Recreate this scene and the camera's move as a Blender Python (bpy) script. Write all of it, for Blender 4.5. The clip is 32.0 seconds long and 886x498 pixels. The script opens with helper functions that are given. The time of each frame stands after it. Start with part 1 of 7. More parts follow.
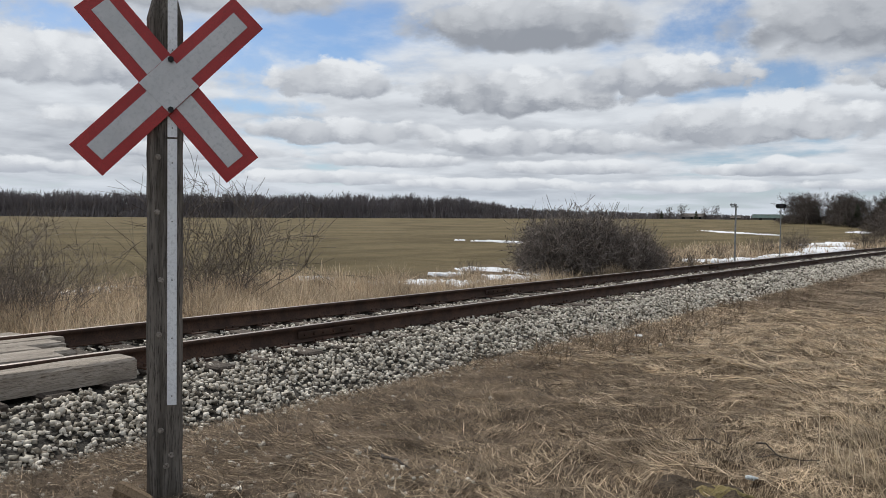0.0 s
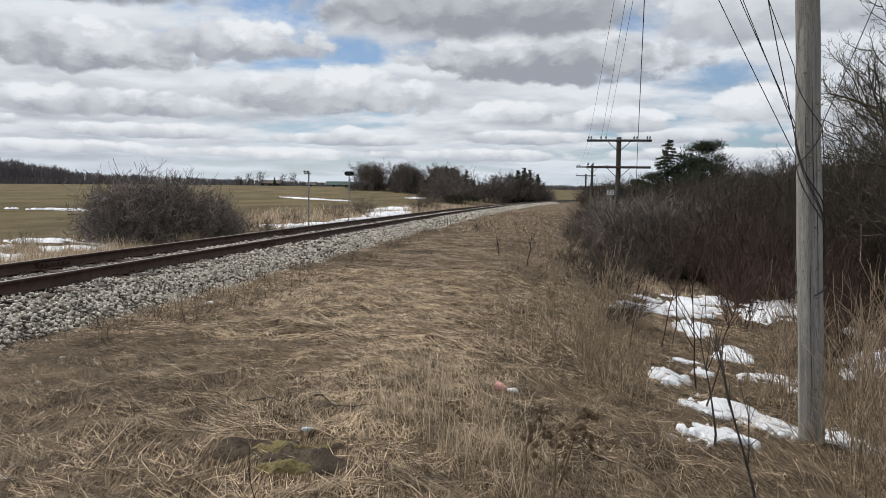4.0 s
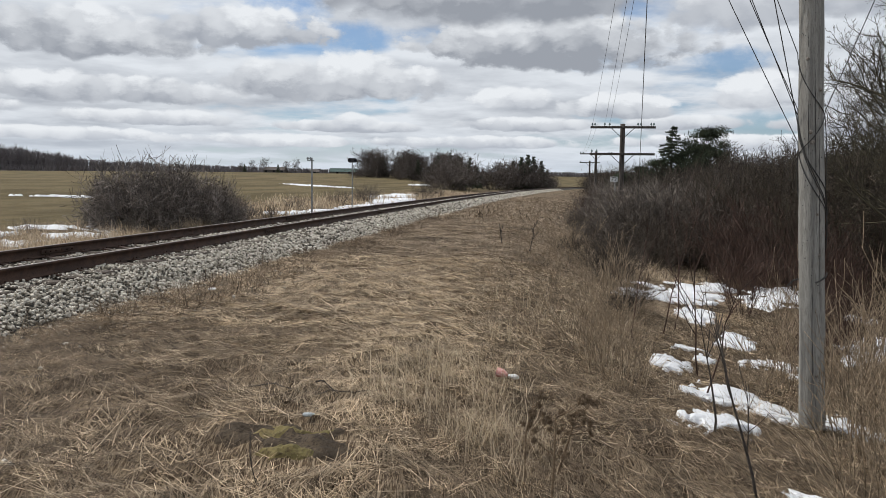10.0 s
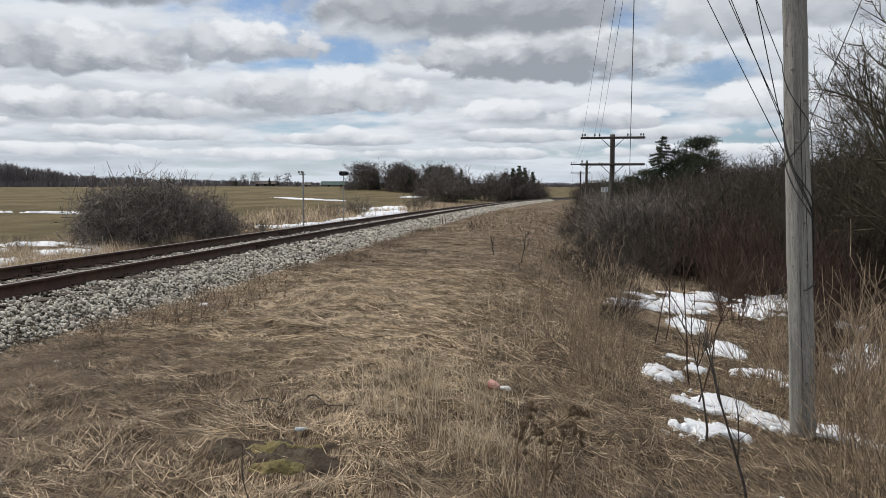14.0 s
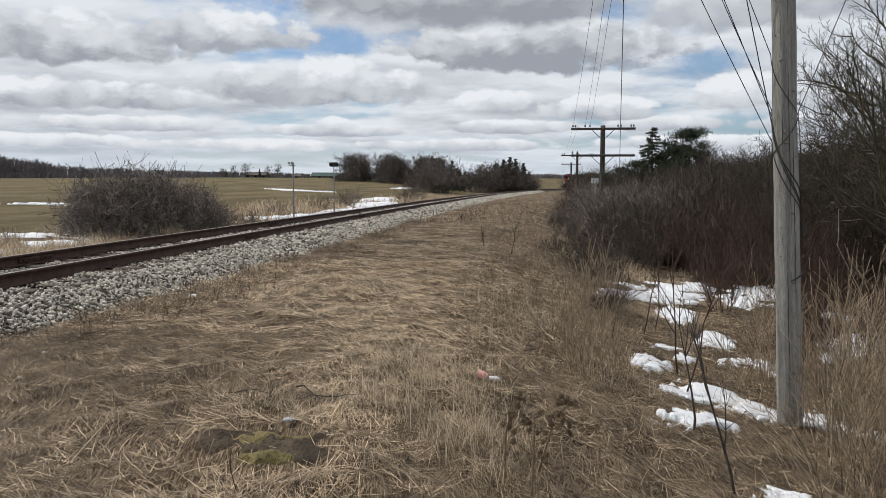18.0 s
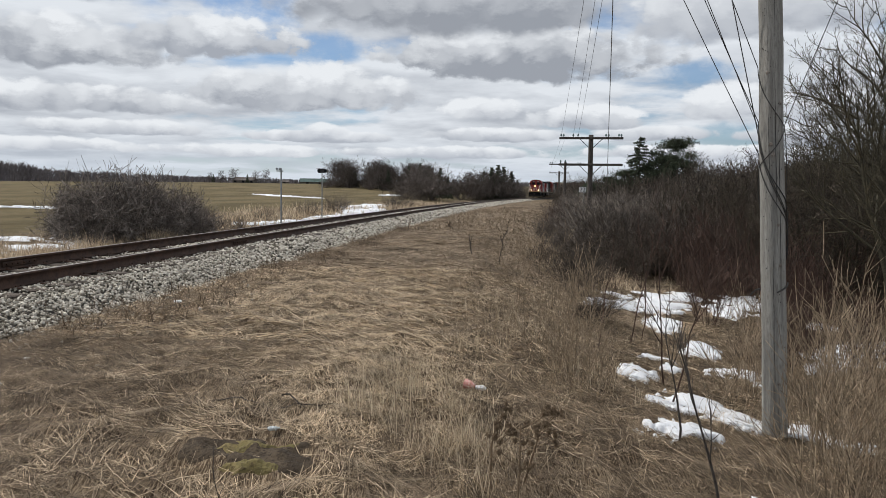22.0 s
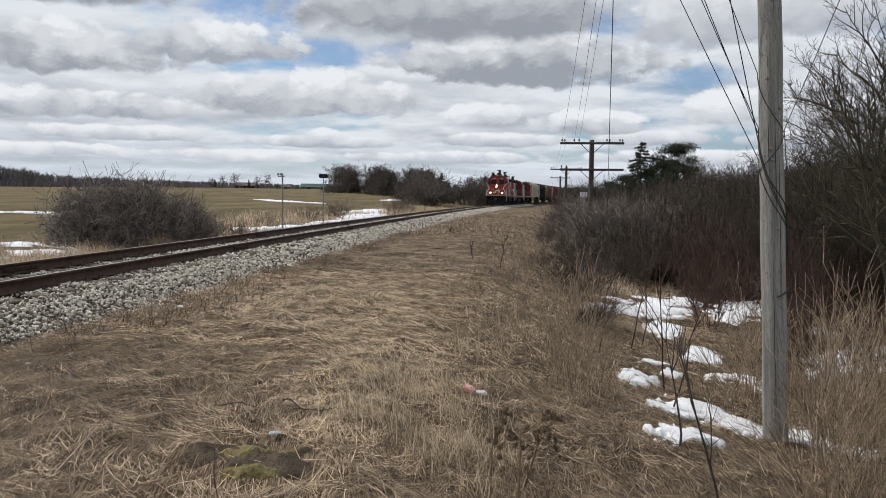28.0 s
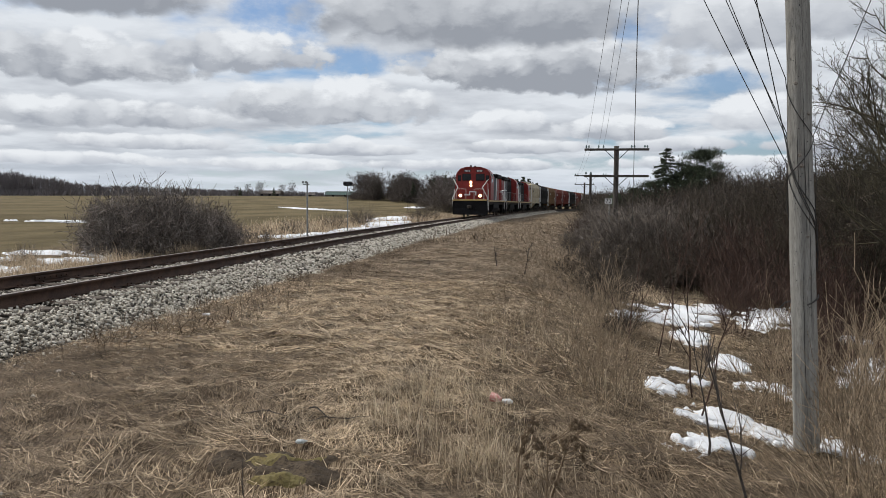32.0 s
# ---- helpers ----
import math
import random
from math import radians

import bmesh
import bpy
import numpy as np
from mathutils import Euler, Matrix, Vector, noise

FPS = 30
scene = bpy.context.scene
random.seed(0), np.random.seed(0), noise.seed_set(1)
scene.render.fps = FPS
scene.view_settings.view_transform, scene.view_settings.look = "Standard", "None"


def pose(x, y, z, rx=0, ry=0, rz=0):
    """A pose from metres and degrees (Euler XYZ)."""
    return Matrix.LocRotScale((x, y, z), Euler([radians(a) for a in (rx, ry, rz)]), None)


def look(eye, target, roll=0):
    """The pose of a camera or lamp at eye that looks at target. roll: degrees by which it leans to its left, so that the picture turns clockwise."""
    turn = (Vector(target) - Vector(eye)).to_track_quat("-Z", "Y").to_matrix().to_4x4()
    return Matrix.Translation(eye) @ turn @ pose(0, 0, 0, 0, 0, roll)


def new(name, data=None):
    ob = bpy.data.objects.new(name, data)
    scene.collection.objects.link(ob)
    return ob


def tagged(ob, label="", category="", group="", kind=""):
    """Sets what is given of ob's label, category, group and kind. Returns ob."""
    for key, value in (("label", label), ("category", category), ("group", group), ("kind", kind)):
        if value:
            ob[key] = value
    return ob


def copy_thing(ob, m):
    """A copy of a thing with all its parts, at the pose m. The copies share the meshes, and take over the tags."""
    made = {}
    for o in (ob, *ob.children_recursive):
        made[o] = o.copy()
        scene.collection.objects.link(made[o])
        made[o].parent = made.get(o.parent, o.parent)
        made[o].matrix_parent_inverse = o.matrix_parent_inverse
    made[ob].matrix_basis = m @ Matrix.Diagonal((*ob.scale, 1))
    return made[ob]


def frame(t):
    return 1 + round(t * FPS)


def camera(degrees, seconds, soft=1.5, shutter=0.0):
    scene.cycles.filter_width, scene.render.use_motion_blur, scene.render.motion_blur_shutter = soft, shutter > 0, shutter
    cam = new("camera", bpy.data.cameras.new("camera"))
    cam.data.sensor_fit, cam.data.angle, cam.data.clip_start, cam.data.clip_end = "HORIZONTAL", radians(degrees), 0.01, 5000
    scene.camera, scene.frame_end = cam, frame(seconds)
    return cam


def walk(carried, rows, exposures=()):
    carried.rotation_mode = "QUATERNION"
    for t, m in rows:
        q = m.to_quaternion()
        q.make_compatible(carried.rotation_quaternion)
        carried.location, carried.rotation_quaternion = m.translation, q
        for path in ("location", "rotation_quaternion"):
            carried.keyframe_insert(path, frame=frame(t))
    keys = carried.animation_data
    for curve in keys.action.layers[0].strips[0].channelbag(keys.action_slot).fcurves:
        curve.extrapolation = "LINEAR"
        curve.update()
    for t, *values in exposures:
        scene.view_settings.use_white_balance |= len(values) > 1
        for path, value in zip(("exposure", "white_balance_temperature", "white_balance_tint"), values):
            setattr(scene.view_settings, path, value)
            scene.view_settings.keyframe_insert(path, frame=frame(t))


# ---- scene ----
# ---- camera ----
cam = camera(57.99, 32.0, soft=0.75)
PATH = [
    (0, pose(-0.170, -0.046, 1.586, 88.088, -0.761, 29.498)),
    (0.5, pose(-0.149, -0.024, 1.593, 87.373, -0.577, 22.343)),
    (1, pose(-0.133, 0.019, 1.577, 86.869, -0.976, 15.786)),
    (1.5, pose(-0.107, 0.035, 1.573, 86.447, -0.741, 10.895)),
    (2, pose(-0.082, 0.029, 1.576, 85.645, 0.028, 7.509)),
    (2.5, pose(-0.055, 0.046, 1.574, 85.116, -0.021, 4.276)),
    (3, pose(-0.051, 0.042, 1.578, 85.450, -0.802, 1.740)),
    (3.5, pose(-0.037, 0.036, 1.576, 86.097, -0.783, 0.091)),
    (5.5, pose(-0.027, 0.059, 1.557, 85.762, -0.556, 0.606)),
    (6, pose(-0.036, 0.064, 1.560, 85.229, -0.753, 1.260)),
    (6.5, pose(-0.034, 0.073, 1.559, 85.170, -0.860, 1.391)),
    (7, pose(-0.055, 0.065, 1.555, 85.339, -1.161, 1.478)),
    (7.5, pose(-0.080, 0.064, 1.544, 85.620, -1.297, 1.110)),
    (8, pose(-0.122, 0.058, 1.539, 85.513, -1.159, 0.514)),
    (8.5, pose(-0.066, 0.048, 1.553, 85.607, -1.600, 0.780)),
    (9, pose(-0.028, 0.038, 1.567, 85.492, -1.519, 0.788)),
    (9.5, pose(-0.016, 0.033, 1.570, 85.221, -0.945, 0.591)),
    (10, pose(-0.012, 0.027, 1.570, 85.155, -0.788, 0.359)),
    (10.5, pose(-0.011, 0.025, 1.571, 85.156, -0.775, 0.206)),
    (11, pose(-0.005, 0.017, 1.572, 85.216, -0.748, 0.217)),
    (11.5, pose(-0.001, 0.010, 1.574, 85.188, -0.662, 0.158)),
    (12, pose(-0.001, 0.018, 1.572, 84.981, -0.610, 0.021)),
    (12.5, pose(-0.003, 0.015, 1.573, 84.931, -0.577, 0.048)),
    (13, pose(0.000, 0.000, 1.580, 85.115, -0.510, 0.000)),
    (13.5, pose(0.001, 0.008, 1.580, 85.492, -0.380, -0.203)),
    (14, pose(0.005, -0.003, 1.582, 86.003, -0.153, -0.233)),
    (14.5, pose(0.012, 0.001, 1.581, 86.089, 0.029, -0.080)),
    (16.5, pose(0.023, -0.003, 1.579, 85.357, 0.009, -0.432)),
    (17, pose(0.021, -0.006, 1.580, 85.217, -0.033, -0.535)),
    (17.5, pose(0.019, -0.001, 1.578, 85.269, -0.079, -0.694)),
    (18, pose(0.021, 0.001, 1.575, 85.381, -0.149, -0.888)),
    (18.5, pose(0.019, -0.003, 1.577, 85.459, -0.155, -1.144)),
    (19, pose(0.021, 0.015, 1.578, 85.486, 0.017, -1.278)),
    (19.5, pose(0.021, -0.000, 1.586, 85.993, 0.271, -1.110)),
    (20, pose(0.018, -0.009, 1.592, 86.797, -0.063, -0.809)),
    (20.5, pose(0.017, 0.014, 1.591, 86.984, -0.504, -0.883)),
    (21, pose(0.018, 0.023, 1.585, 86.595, -0.743, -1.254)),
    (21.5, pose(0.020, 0.020, 1.582, 86.110, -0.829, -1.571)),
    (22, pose(0.022, 0.014, 1.585, 85.906, -0.749, -1.732)),
    (22.5, pose(0.021, 0.011, 1.585, 86.001, -0.634, -1.778)),
    (23, pose(0.027, 0.007, 1.583, 86.099, -0.435, -1.712)),
    (23.5, pose(0.028, 0.016, 1.589, 86.271, -0.265, -1.665)),
    (24, pose(0.022, 0.020, 1.589, 86.460, -0.444, -1.892)),
    (24.5, pose(0.017, 0.027, 1.589, 86.369, -0.493, -2.148)),
    (26.5, pose(0.022, -0.002, 1.592, 86.797, -0.843, -1.985)),
    (27, pose(0.029, -0.003, 1.591, 86.499, -0.981, -1.865)),
    (27.5, pose(0.032, -0.006, 1.592, 86.297, -0.817, -1.709)),
    (28, pose(0.028, -0.005, 1.588, 86.266, -0.695, -1.642)),
    (28.5, pose(0.024, 0.014, 1.585, 86.106, -0.748, -1.564)),
    (29, pose(0.023, 0.022, 1.584, 86.089, -0.673, -1.406)),
    (29.5, pose(0.019, 0.008, 1.589, 86.276, -0.642, -1.115)),
    (30, pose(0.025, -0.005, 1.589, 86.453, -0.664, -0.755)),
    (30.5, pose(0.024, -0.005, 1.591, 86.386, -0.686, -0.456)),
    (31, pose(0.022, -0.003, 1.589, 86.363, -0.624, -0.309)),
    (31.5, pose(0.016, 0.007, 1.591, 86.508, -0.516, -0.216)),
    (32, pose(0.015, -0.001, 1.596, 86.751, -0.440, 0.051)),
]
walk(cam, PATH, exposures=[(0.0, -0.07), (1.0, -0.10), (2.5, 0.0), (32.0, 0.0)])

# ---- world, sun ----
SUN_EL, SUN_AZ = 50.0, -66.0      # degrees; azimuth clockwise from +y


class Nodes:
    """A short way to write node trees."""

    def __init__(self, tree):
        self.tree = tree

    def add(self, kind, inputs=(), **props):
        n = self.tree.nodes.new(kind)
        for k, val in props.items():
            if k == "operation":
                n.operation = val
            elif k == "blend_type":
                n.blend_type = val
            elif k == "data_type":
                n.data_type = val
            elif k == "interpolation_type":
                n.interpolation_type = val
            elif k == "attribute_name":
                n.attribute_name = val
            elif k == "noise_dimensions":
                n.noise_dimensions = val
            elif k == "use_clamp":
                n.use_clamp = val
        for key, val in (inputs.items() if isinstance(inputs, dict) else enumerate(inputs)):
            if val is None:
                continue
            if isinstance(val, bpy.types.NodeSocket):
                self.tree.links.new(val, n.inputs[key])
            else:
                n.inputs[key].default_value = val
        return n

    def math(self, op, a, b=0.0, c=None, clamp=False):
        ins = [a, b] if c is None else [a, b, c]
        return self.add("ShaderNodeMath", ins, operation=op, use_clamp=clamp).outputs[0]

    def mix(self, fac, a, b, blend="MIX"):
        n = self.add("ShaderNodeMix", data_type="RGBA", blend_type=blend)
        for key, val in ((0, fac), (6, a), (7, b)):
            if isinstance(val, bpy.types.NodeSocket):
                self.tree.links.new(val, n.inputs[key])
            else:
                n.inputs[key].default_value = val if key == 0 or len(val) == 4 else (*val, 1)
        return n.outputs[2]

    def smooth(self, val, lo, hi):
        n = self.add("ShaderNodeMapRange", interpolation_type="SMOOTHSTEP")
        self.tree.links.new(val, n.inputs[0])
        n.inputs[1].default_value, n.inputs[2].default_value = lo, hi
        return n.outputs[0]

    def noise(self, vec, scale, detail=4.0, rough=0.55, w=None):
        n = self.add("ShaderNodeTexNoise", {"Vector": vec, "Scale": scale, "Detail": detail, "Roughness": rough})
        return n.outputs[0]


def make_world():
    world = bpy.data.worlds.new("sky")
    scene.world = world
    world.use_nodes = True
    tree = world.node_tree
    tree.nodes.clear()
    nd = Nodes(tree)
    co = nd.add("ShaderNodeTexCoord").outputs["Generated"]
    sky = tree.nodes.new("ShaderNodeTexSky")
    sky.sky_type, sky.sun_disc = "NISHITA", False
    sky.sun_elevation, sky.sun_rotation = radians(SUN_EL), radians(SUN_AZ)
    sky.air_density, sky.dust_density, sky.ozone_density = 1.0, 0.8, 1.0
    blue = nd.mix(1.0, sky.outputs[0], (0.66, 0.82, 1.02), "MULTIPLY")
    sep = nd.add("ShaderNodeSeparateXYZ", [co])
    x, y, z = sep.outputs
    az = nd.math("ARCTAN2", x, y)
    el = nd.math("ARCSINE", z)
    # broken cloud over the whole dome
    zz = nd.math("ADD", nd.math("MAXIMUM", z, 0.0), 0.11)
    px, py = nd.math("DIVIDE", x, zz), nd.math("DIVIDE", y, zz)
    plane = nd.add("ShaderNodeCombineXYZ", [px, py, 0.0]).outputs[0]
    n_cov = nd.noise(plane, 0.62, 9.0, 0.55)
    pl2 = nd.add("ShaderNodeCombineXYZ", [nd.math("MULTIPLY", px, 0.95), nd.math("MULTIPLY", py, 0.95), 0.0]).outputs[0]
    n_up = nd.noise(pl2, 0.62, 9.0, 0.55)
    lit = nd.math("ADD", nd.math("MULTIPLY", nd.math("SUBTRACT", n_cov, n_up), 5.0), 0.62)
    lit = nd.math("ADD", lit, nd.math("MULTIPLY", nd.math("SUBTRACT", n_cov, 0.55), -1.6), clamp=True)
    cover = nd.smooth(n_cov, 0.34, 0.48)
    fray = nd.noise(nd.add("ShaderNodeCombineXYZ", [az, nd.math("MULTIPLY", el, 1.6), 2.2]).outputs[0], 16.0, 8.0, 0.6)
    for a0, e0, w, h in OPEN_SKY:
        du = nd.math("DIVIDE", nd.math("SUBTRACT", az, radians(a0)), radians(w))
        dv = nd.math("DIVIDE", nd.math("SUBTRACT", el, radians(e0)), radians(h))
        r2 = nd.math("ADD", nd.math("MULTIPLY", du, du), nd.math("MULTIPLY", dv, dv))
        r2 = nd.math("ADD", r2, nd.math("MULTIPLY", nd.math("SUBTRACT", fray, 0.5), 7.0))
        cover = nd.math("MULTIPLY", cover, nd.math("ADD", nd.math("MULTIPLY", nd.smooth(r2, -0.4, 2.2), 0.85), 0.15))
    col = nd.mix(cover, blue, nd.mix(lit, (3.65, 3.95, 4.5, 1), (7.5, 7.9, 8.4, 1)))
    haze = nd.math("MULTIPLY", nd.smooth(nd.math("MULTIPLY", el, -1.0), radians(-4.5), 0.0), 0.75)
    col = nd.mix(haze, col, (6.2, 6.85, 7.7, 1))
    # single cumulus clouds, far ones first
    flat = nd.add("ShaderNodeCombineXYZ", [az, nd.math("MULTIPLY", el, 1.5), 0.0]).outputs[0]
    n1 = nd.math("SUBTRACT", nd.noise(flat, 10.0, 10.0, 0.6), 0.5)
    flat2 = nd.add("ShaderNodeCombineXYZ", [az, nd.math("MULTIPLY", el, 1.9), 4.7]).outputs[0]
    n2 = nd.math("SUBTRACT", nd.noise(flat2, 15.0, 8.0, 0.62), 0.5)
    warped = nd.add("ShaderNodeCombineXYZ", [nd.math("ADD", az, nd.math("MULTIPLY", n1, 0.10)), nd.math("ADD", nd.math("MULTIPLY", el, 1.3), nd.math("MULTIPLY", n2, 0.10)), 1.3]).outputs[0]
    lobe = nd.add("ShaderNodeTexVoronoi", {"Vector": warped, "Scale": 34.0}).outputs["Distance"]
    lobe = nd.math("SUBTRACT", 0.42, lobe)
    edge = nd.math("ADD", nd.math("MULTIPLY", n1, 2.2), nd.math("MULTIPLY", lobe, 0.7))
    tint = nd.math("ADD", nd.math("MULTIPLY", n2, 1.5), nd.math("MULTIPLY", lobe, 0.55))
    soft_edge = nd.math("MULTIPLY", edge, 0.62)
    for a0, e0, w, h, tone, bright in CLOUDS_FAR + CLOUDS_MID + CLOUDS_HIGH:
        high = e0 > 11
        du = nd.math("DIVIDE", nd.math("SUBTRACT", az, radians(a0)), radians(w))
        dv = nd.math("DIVIDE", nd.math("SUBTRACT", el, radians(e0)), radians(h))
        low = nd.math("MULTIPLY", nd.math("MINIMUM", dv, 0.0), 1.5)
        dv2 = nd.math("ADD", nd.math("MAXIMUM", dv, 0.0), low)
        r2 = nd.math("ADD", nd.math("MULTIPLY", du, du), nd.math("MULTIPLY", dv2, dv2))
        mask = nd.smooth(nd.math("ADD", nd.math("SUBTRACT", 1.0, r2), soft_edge if high else edge), 0.0, 0.6 if high else 0.42)
        s = nd.math("ADD", nd.math("MULTIPLY", dv, 0.8), nd.math("MULTIPLY", tint, 0.6) if high else tint)
        s = nd.math("ADD", s, bright, clamp=True)
        col = nd.mix(mask, col, nd.mix(s, (3.85 * tone, 4.15 * tone, 4.7 * tone, 1), (8.2, 8.5, 8.85, 1)))
    bg = nd.add("ShaderNodeBackground", {"Color": col, "Strength": 0.1})
    out = nd.add("ShaderNodeOutputWorld")
    tree.links.new(bg.outputs[0], out.inputs[0])


# azimuth, elevation, half width, half height (degrees), tone of the base, share of white
CLOUDS_FAR = [(-60, 3.2, 12, 0.8, 1.2, 0.6), (-38, 3.0, 9, 0.7, 1.2, 0.6), (-26, 2.7, 8, 0.6, 1.2, 0.6), (-13, 2.6, 8, 0.6, 1.2, 0.62), (2, 2.7, 8, 0.6, 1.2, 0.6), (18, 2.8, 9, 0.7, 1.2, 0.6),
              (-20, 3.9, 7, 0.7, 1.1, 0.52), (-33, 4.3, 6, 0.8, 1.1, 0.55), (-7, 3.7, 6, 0.6, 1.12, 0.5), (6, 4.0, 6, 0.7, 1.1, 0.5), (16, 4.1, 5, 0.7, 1.12, 0.55), (26, 4.0, 6, 0.8, 1.1, 0.55), (-47, 4.6, 7, 0.9, 1.1, 0.55)]
CLOUDS_MID = [(-6.6, 4.15, 1.9, 0.75, 1.2, 0.85), (-23.6, 5.6, 9.5, 1.35, 0.98, 0.52), (-37, 6.2, 7.5, 1.3, 1.0, 0.52), (-50, 6.4, 7, 1.4, 1.0, 0.5), (4.7, 5.8, 3.6, 1.15, 1.08, 0.72), (11.8, 5.1, 5.5, 1.15, 1.05, 0.55), (21.5, 6.0, 4.0, 1.75, 1.1, 0.75), (28.5, 5.6, 4.0, 1.5, 1.05, 0.6),
              (-7.4, 6.7, 8.8, 2.2, 0.96, 0.50), (-24.4, 8.9, 9.5, 2.2, 0.88, 0.36), (-14.5, 9.9, 7.0, 1.9, 0.98, 0.44), (-37.3, 9.6, 5.6, 1.9, 1.02, 0.55), (7.0, 9.3, 12.0, 2.7, 0.86, 0.32), (-56, 9.8, 8, 2.3, 1.02, 0.52)]
CLOUDS_HIGH = [(-24.0, 13.6, 10.5, 2.9, 0.82, 0.24), (2.8, 12.9, 14.0, 3.7, 0.82, 0.22), (20.5, 11.9, 8.5, 3.1, 1.02, 0.44), (28.5, 12.5, 6.0, 3.4, 1.05, 0.52), (-47, 15.2, 13, 2.6, 0.95, 0.42)]
# gaps of open sky
OPEN_SKY = [(-11.5, 12.6, 2.6, 2.2), (-6.4, 9.9, 3.6, 0.8), (19.0, 8.2, 2.2, 0.7), (20.5, 3.9, 3.0, 0.9), (-8.0, 2.2, 3.5, 0.6), (-42.5, 10.5, 2.6, 1.9), (-57, 12.6, 3.4, 0.9), (-44, 7.8, 4.0, 0.5)]
make_world()
sun = new("sun", bpy.data.lights.new("sun", "SUN"))
sun.data.energy, sun.data.angle, sun.data.color = 3.1, radians(2.0), (1.0, 0.96, 0.90)
sun.matrix_world = look((0, 0, 0), (-math.sin(radians(SUN_AZ)) * math.cos(radians(SUN_EL)),
                                    -math.cos(radians(SUN_AZ)) * math.cos(radians(SUN_EL)), -math.sin(radians(SUN_EL))))


# ---- materials ----
def pm(name, c1, c2, c3=None, scale=6.0, fine=70.0, rough=0.8, metal=0.0, bump=0.3, obj_var=0.0, isl_var=0.0,
       stretch=(1, 1, 1), spec=0.3, emit=0.0, dist=0.01):
    """A material that mixes its colours at two scales, with fine relief; obj_var and isl_var vary it per piece."""
    m = bpy.data.materials.new(name)
    m.use_nodes = True
    nd = Nodes(m.node_tree)
    bsdf = m.node_tree.nodes["Principled BSDF"]
    co = nd.add("ShaderNodeTexCoord").outputs["Object"]
    co = nd.add("ShaderNodeMapping", {"Vector": co, "Scale": stretch}).outputs[0]
    big, small = nd.noise(co, scale, 5.0), nd.noise(co, fine, 3.0, 0.65)
    col = nd.mix(nd.smooth(big, 0.35, 0.65), c1, c2)
    col = nd.mix(nd.smooth(small, 0.45, 0.72), col, c3 if c3 else tuple(0.6 * v for v in c1))
    if obj_var:
        rnd = nd.add("ShaderNodeObjectInfo").outputs["Random"]
        val = nd.math("ADD", nd.math("MULTIPLY", rnd, 2 * obj_var), 1.0 - obj_var)
        col = nd.mix(1.0, col, nd.add("ShaderNodeCombineXYZ", [val, val, val]).outputs[0], "MULTIPLY")
    if isl_var:
        rnd = nd.add("ShaderNodeNewGeometry").outputs["Random Per Island"]
        val = nd.math("ADD", nd.math("MULTIPLY", rnd, 2 * isl_var), 1.0 - isl_var)
        col = nd.mix(1.0, col, nd.add("ShaderNodeCombineXYZ", [val, val, val]).outputs[0], "MULTIPLY")
    m.node_tree.links.new(col, bsdf.inputs["Base Color"])
    rg = nd.math("ADD", nd.math("MULTIPLY", small, 0.3), rough - 0.15, clamp=True)
    m.node_tree.links.new(rg, bsdf.inputs["Roughness"])
    bsdf.inputs["Metallic"].default_value = metal
    bsdf.inputs["Specular IOR Level"].default_value = spec
    if bump:
        b = nd.add("ShaderNodeBump", {"Strength": bump, "Distance": dist, "Height": small})
        m.node_tree.links.new(b.outputs[0], bsdf.inputs["Normal"])
    if emit:
        bsdf.inputs["Emission Color"].default_value = (*c1, 1)
        bsdf.inputs["Emission Strength"].default_value = emit
    return m


def ramp_islands(name, cols, rough=0.85, spec=0.2, bump=0.0, scale=30.0, patch=0.0, thin=0.0):
    """Colour picked per island from a list, with some grain."""
    m = bpy.data.materials.new(name)
    m.use_nodes = True
    nd = Nodes(m.node_tree)
    bsdf = m.node_tree.nodes["Principled BSDF"]
    rnd = nd.add("ShaderNodeNewGeometry").outputs["Random Per Island"]
    ramp = m.node_tree.nodes.new("ShaderNodeValToRGB")
    el = ramp.color_ramp.elements
    for i, c in enumerate(cols):
        e = el[i] if i < 2 else el.new(0.5)
        e.position, e.color = i / (len(cols) - 1), (*c, 1)
    m.node_tree.links.new(rnd, ramp.inputs[0])
    co = nd.add("ShaderNodeTexCoord").outputs["Object"]
    g = nd.noise(co, scale, 4.0, 0.6)
    val = nd.math("ADD", nd.math("MULTIPLY", g, 0.7), 0.65)
    if patch:
        val = nd.math("MULTIPLY", val, nd.math("ADD", nd.math("MULTIPLY", nd.smooth(nd.noise(co, patch, 5.0, 0.65), 0.36, 0.60), 0.58), 0.58))
    col = nd.mix(1.0, ramp.outputs[0], nd.add("ShaderNodeCombineXYZ", [val, val, val]).outputs[0], "MULTIPLY")
    m.node_tree.links.new(col, bsdf.inputs["Base Color"])
    bsdf.inputs["Roughness"].default_value = rough
    bsdf.inputs["Specular IOR Level"].default_value = spec
    if bump:
        b = nd.add("ShaderNodeBump", {"Strength": bump, "Distance": 0.01, "Height": g})
        m.node_tree.links.new(b.outputs[0], bsdf.inputs["Normal"])
    if thin:
        tr = nd.add("ShaderNodeBsdfTranslucent", {"Color": col})
        mx = nd.add("ShaderNodeMixShader", [thin, bsdf.outputs[0], tr.outputs[0]])
        m.node_tree.links.new(mx.outputs[0], m.node_tree.nodes["Material Output"].inputs[0])
    return m


